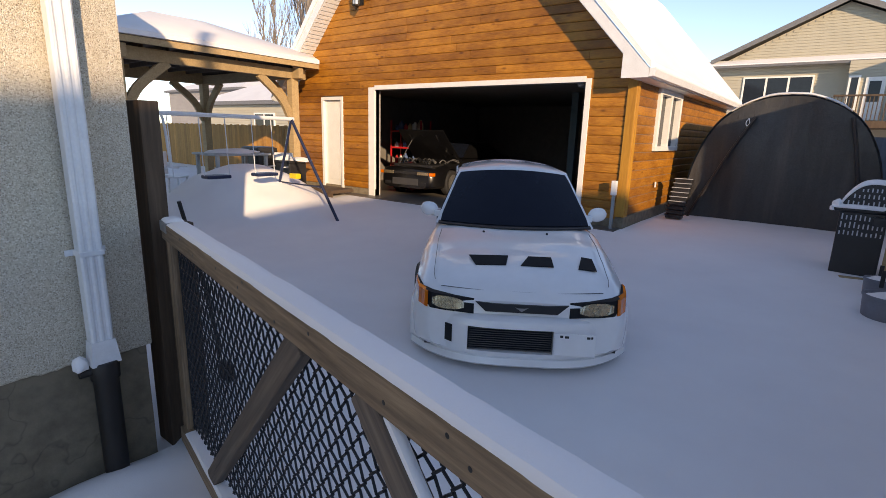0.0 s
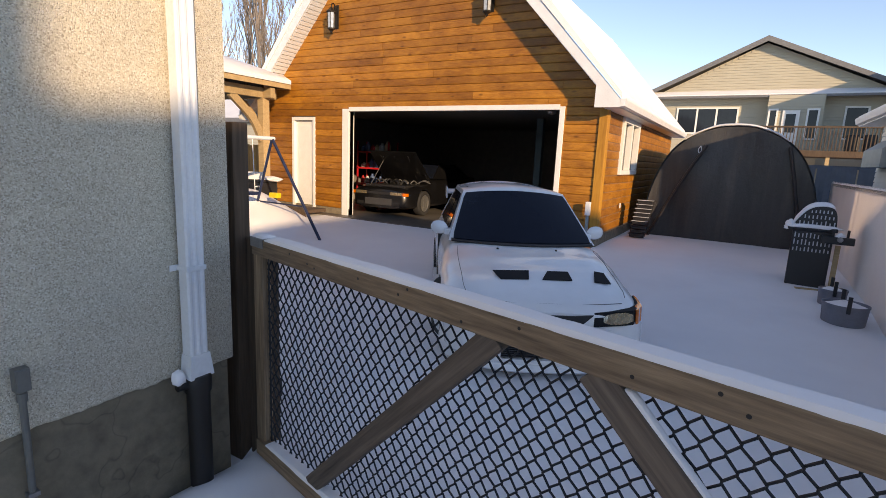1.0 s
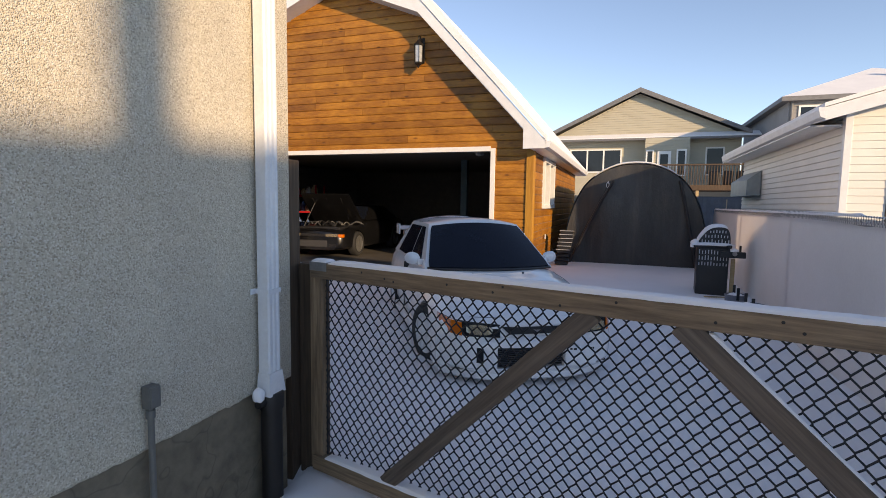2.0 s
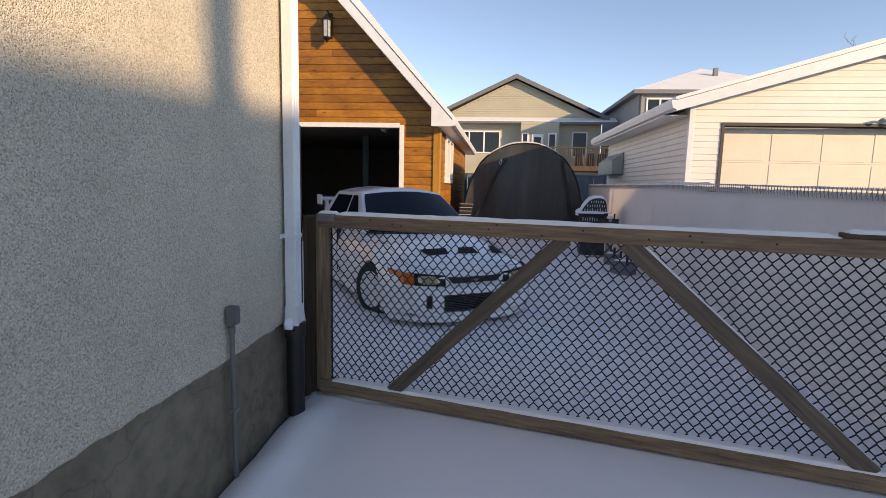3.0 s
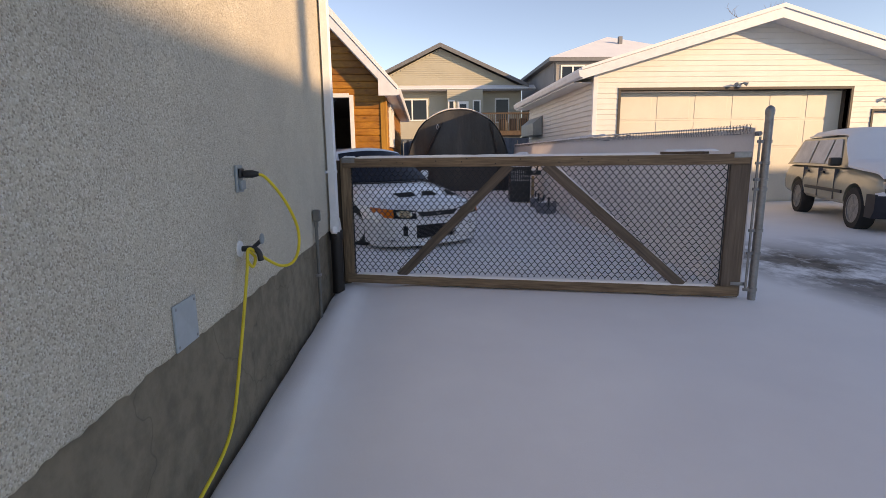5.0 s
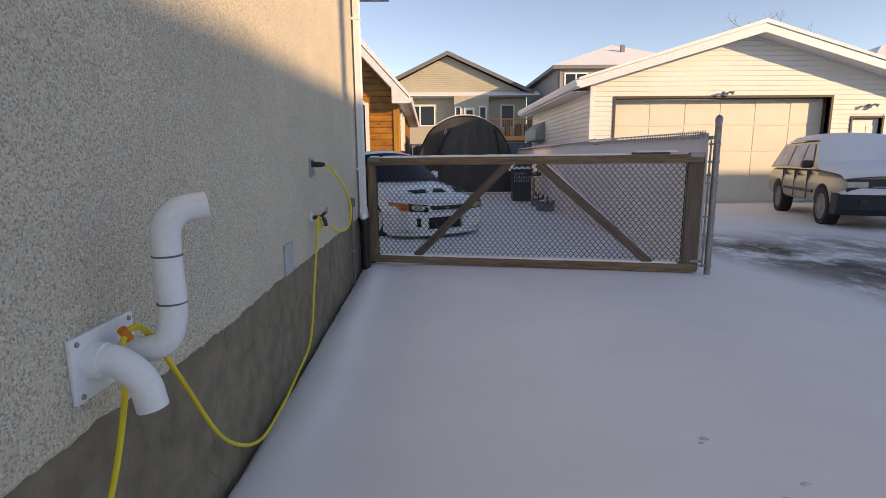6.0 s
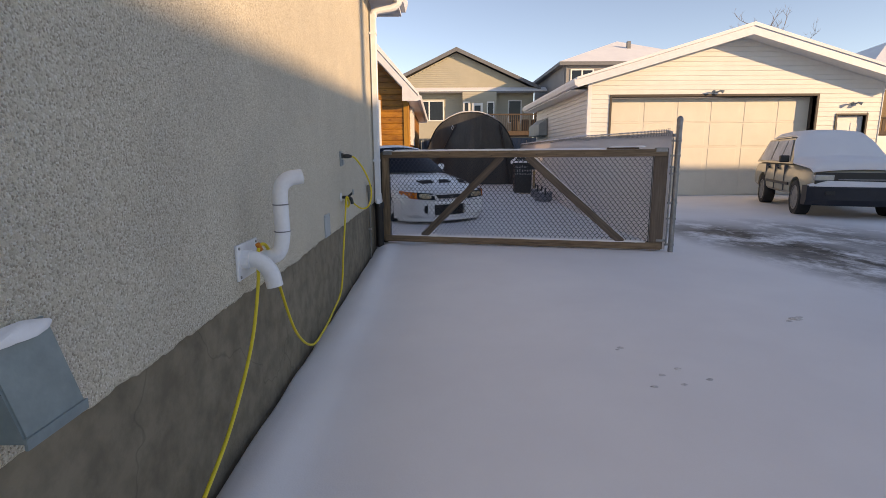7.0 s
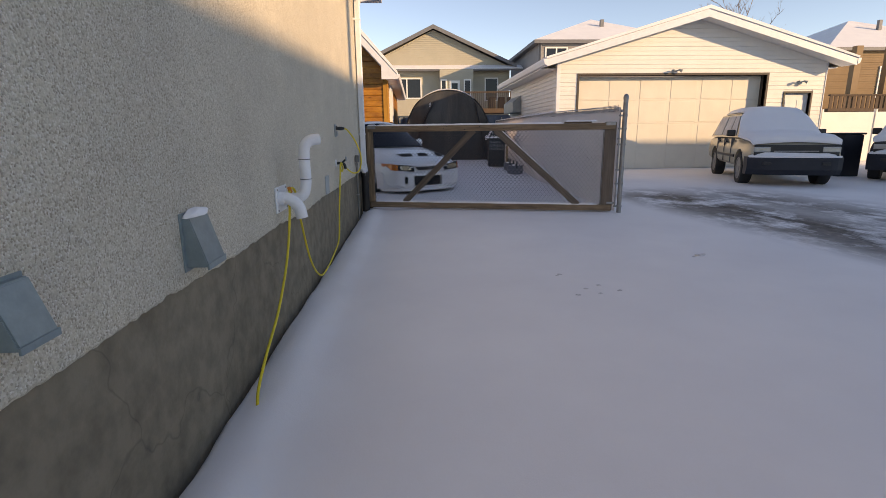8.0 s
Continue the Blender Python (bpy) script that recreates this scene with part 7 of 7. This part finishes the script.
def build_hip_house(name, x0, x1, y0, y1, eave, ridge, wall, label, rz=0):
    h = thing(name, pose(0, 0, 0), label, "house", kind="structure")
    part("wall", boxed(x0 + 0.4, x1 - 0.4, y0 + 0.4, y1 - 0.4, 0, eave), wall, h)
    bm = bmesh.new()
    siding(bm, x0 + 0.4, x1 - 0.4, y0 + 0.37, 0.3, eave - 0.1, 0.16)
    s = part("siding", bm, wall, h)
    s["kind"] = "stuff"
    part("eave", boxed(x0, x1, y0, y1, eave, eave + 0.22), SLATE_TRIM, h)
    run = min(x1 - x0, y1 - y0) / 2
    bm = bmesh.new()
    lo = [bm.verts.new(p) for p in ((x0, y0, eave + 0.225), (x1, y0, eave + 0.225), (x1, y1, eave + 0.225), (x0, y1, eave + 0.225))]
    r = [bm.verts.new((x0 + run, (y0 + y1) / 2, ridge)), bm.verts.new((x1 - run, (y0 + y1) / 2, ridge))]
    bm.faces.new(lo)
    for f in ((lo[0], lo[1], r[1], r[0]), (lo[1], lo[2], r[1]), (lo[2], lo[3], r[0], r[1]), (lo[3], lo[0], r[0])):
        bm.faces.new(f)
    part("roof", bm, SNOW, h, "snow-covered hip roof")
    part("roof_vent", boxed((x0 + x1) / 2, (x0 + x1) / 2 + 0.25, y0 + run * 0.6, y0 + run * 0.6 + 0.25, ridge - 1.2, ridge - 0.45), SLATE_TRIM, h)
    return h


GREY_SIDING = plain("grey_stucco_siding", (0.3, 0.28, 0.27), 0.7, vary=0.08, scale=1.0, space="world")
TAN = plain("tan_stucco", (0.27, 0.175, 0.095), 0.8, vary=0.1, scale=1.0, space="world")
hh = build_hip_house("grey_house", 9.07, 20.5, 30.5, 41.9, 7.1, 9.75, GREY_SIDING, "grey two-storey house with a snowy hip roof")
far_window(hh, 10.0, 11.4, 30.87, 5.9, 6.8, 1)
far_window(hh, 13.2, 14.6, 30.87, 5.6, 6.8, 1)
part("downpipe", tube(bmesh.new(), [(9.6, 30.8, 0), (9.6, 30.8, 7.1)], 0.06, 8), SLATE_TRIM, hh)
hh = build_hip_house("tan_house", 29.6, 44.0, 30.0, 44.0, 6.5, 9.8, TAN, "tan stucco house with a deep balcony and snowy roof")
far_window(hh, 34.0, 36.5, 30.35, 3.4, 5.4, 1)
for x in (30.0, 32.3):
    part("column", boxed(x, x + 0.45, 28.0, 28.4, 0, 6.5), TAN, hh, "tan balcony column")
part("balcony", boxed(28.3, 38.0, 27.6, 30.3, 2.3, 2.5), POST_WOOD, hh)
for i in range(30):
    part("baluster", boxed(28.35 + i * 0.32, 28.55 + i * 0.32, 27.62, 27.67, 2.5, 3.3), POST_WOOD, hh)
part("handrail", boxed(28.3, 38.0, 27.55, 27.75, 3.3, 3.4), POST_WOOD, hh)
hh = build_hip_house("stucco_house", -34.0, -19.0, 20.0, 30.0, 3.2, 5.6, SAND, "beige bungalow with a snowy roof beyond the fence")
far_window(hh, -27, -25, 20.35, 1.4, 2.6, 1)
hh = build_hip_house("far_house", -60.0, -44.0, 30.0, 44.0, 5.4, 8.2, GREY_SIDING, "grey house with snowy roof in the distance")

# white yard fence and snowy garden behind the neighbour's garage
nf = thing("vinyl_fence", pose(0, 0, 0), "white panelled vinyl fence beside the garage", "fence")
for i in range(8):
    part("panel", boxed(13.35 + i * 2.0, 15.29 + i * 2.0, 12.0, 12.05, 0.02, 1.75, 0.01), VINYL, nf)
    part("post", boxed(13.29 + i * 2.0, 13.35 + i * 2.0, 11.97, 12.08, 0.0, 1.85, 0.008), VINYL, nf)
STEEL_BLUE = plain("blue_grey_steel_sheet", (0.1, 0.13, 0.17), 0.5, 0.3, vary=0.12)
bf = thing("steel_fence", pose(0, 0, 0), "blue-grey corrugated steel fence behind the shelter", "fence")
for i in range(10):
    bm = bmesh.new()
    pts = []
    for k in range(9):
        pts.append((-2.9 + i * 1.0 + k * 0.12, 19.6 + (0.03 if k % 2 else 0)))
    outline = pts + [(x, y + 0.01) for x, y in pts[::-1]]
    prism(bm, outline, "z", 0.1, 1.95)
    part("panel", bm, STEEL_BLUE, bf)
part("rail", boxed(-3.0, 7.1, 19.66, 19.72, 1.9, 2.0), STEEL_BLUE, bf)
STORE = thing("utility_box", pose(11.62, 6.55, 0), "dark slate plastic storage bin at the lane", "bin")
part("body", boxed(-0.26, 0.26, -0.25, 0.3, 0.0, 1.02, 0.03), BUMPER_GREY, STORE)
part("lid", boxed(-0.29, 0.29, -0.28, 0.33, 1.021, 1.07, 0.02), BUMPER_GREY, STORE)


# ---- bare trees ----
def build_tree(name, x, y, height, spread_k, seed, upright, limbs, label):
    rng = random.Random(seed)
    t = thing(name, pose(x, y, 0), label, "tree")
    trunk = rounded([(0, 0, -0.2), (rng.uniform(-0.1, 0.1), 0.1, height * 0.35), (rng.uniform(-0.2, 0.2), 0, height * 0.7), (0, 0, height)], 5)
    n = len(trunk)
    part("trunk", tube(bmesh.new(), trunk, [height * 0.014 * (1 - 0.92 * i / (n - 1)) for i in range(n)], 7), BARK, t)
    bm = bmesh.new()
    def grow(base, d, length, r, depth):
        pts, p = [base], base
        k = 5 if depth < 2 else 4
        for i in range(k):
            d = (d + Vector((rng.gauss(0, 0.1), rng.gauss(0, 0.1), 0.05 + 0.06 * upright))).normalized()
            p = p + d * (length / k)
            pts.append(p)
        tube(bm, pts, [r * (1 - 0.85 * i / k) for i in range(k + 1)], 4 if depth else 5, caps=False)
        if depth < 3:
            for _ in range(rng.randint(3, 5) if depth < 2 else 3):
                i = rng.randint(1, k)
                e = (d + Vector((rng.gauss(0, spread_k), rng.gauss(0, spread_k), 0.3 * upright))).normalized()
                grow(pts[i], e, length * rng.uniform(0.4, 0.6), r * 0.5, depth + 1)
    for i in range(limbs):
        q = trunk[int(n * (0.15 + 0.8 * i / limbs))]
        a = i * 2.4
        d = Vector((math.cos(a) * spread_k, math.sin(a) * spread_k, upright)).normalized()
        grow(Vector(q), d, height * 0.4 * (1.1 - 0.7 * i / limbs), height * 0.006, 0)
    o = part("crown", bm, BARK, t, "bare thin winter branches")
    o["kind"] = "stuff"
    return t


BARK = plain("grey_bark", (0.22, 0.18, 0.15), 0.9, vary=0.25)
for i, (x, y, hgt) in enumerate(((-38.5, 33, 15.5), (-35.5, 32, 17.0), (-33.5, 30, 16.0), (-30.0, 31, 16.5), (-44, 34, 14.0), (-49, 36, 13.0))):
    build_tree("poplar_tree", x, y, hgt, 0.35, 20 + i, 1.6, 13, "tall bare upright poplar in winter")
build_tree("bare_tree", 26.5, 36.0, 11.0, 0.9, 40, 0.7, 10, "bare spreading tree behind the garage")


# ---- siding boards of the wooden garage ----
def plank_mesh():
    """One metre of bevelled log siding, thick at its lower edge."""
    bm = bmesh.new()
    h = 0.158
    prof = [(0.03, 0.0), (0.0, 0.0), (-0.007, 0.006), (-0.011, 0.03), (-0.01, 0.11), (-0.005, 0.148), (0.008, h), (0.03, h - 0.002)]
    prism(bm, prof, "x", 0.0, 1.0)
    o = finish("plank", bm, PLANK)
    me = o.data
    bpy.data.objects.remove(o)
    return me


def lay_planks():
    me, pitch = plank_mesh(), 0.16
    rng = random.Random(12)
    def lay(x0, x1, z, m):
        if x1 - x0 < 0.03:
            return
        o = new("plank", me)
        o.parent = garage
        o.matrix_world = m @ Matrix.Translation((x0, 0, z)) @ Matrix.Diagonal((x1 - x0, 1, 1, 1))
    front = Matrix.Translation((0, GY, 0))
    rows = int((RIDGE_Z - 0.3 - GZ - 0.16) / pitch)
    for r in range(rows):
        z = GZ + 0.165 + r * pitch
        zt = z + pitch * 0.5
        half = (APEX_Z - 0.3 - z) / SLOPE if z < BREAK_Z - 0.3 else (RIDGE_Z - 0.3 - z) / TOP_SLOPE
        a, b = max(GX0, APEX_X - half), min(GX1 - 0.13, APEX_X + half)
        if b - a < 0.1:
            break
        spans = [(a, b)]
        for c, d, t in ((-7.97, -7.16, 2.58), (OPEN_X0 - 0.2, OPEN_X1 + 0.1, OPEN_Z + 0.1)):
            if z < t - 0.1:
                spans = [q for p in spans for q in ((p[0], min(p[1], c)), (max(p[0], d), p[1])) if q[1] > q[0]]
        for s0, s1 in spans:
            cuts = [s0]
            while s1 - cuts[-1] > 3.4:
                cuts.append(cuts[-1] + rng.uniform(1.8, 3.2))
            cuts.append(s1)
            for p, q in zip(cuts, cuts[1:]):
                lay(p + 0.002, q - 0.002, z, front)
    side = Matrix.Translation((GX1 - 0.028, 0, 0)) @ Matrix.Rotation(math.pi / 2, 4, "Z")
    for r in range(int((WALL_TOP - GZ - 0.2) / pitch)):
        z = GZ + 0.205 + r * pitch
        spans = [(GY + 0.145, GY + GLEN)]
        if 1.54 - pitch * 0.6 < z < 2.66:
            spans = [(GY + 0.145, GY + 1.4), (GY + 3.16, GY + GLEN)]
        for s0, s1 in spans:
            cuts = [s0]
            while s1 - cuts[-1] > 4.2:
                cuts.append(cuts[-1] + rng.uniform(2.4, 3.6))
            cuts.append(s1)
            for p, q in zip(cuts, cuts[1:]):
                lay(p + 0.002, q - 0.002, z, side)


lay_planks()
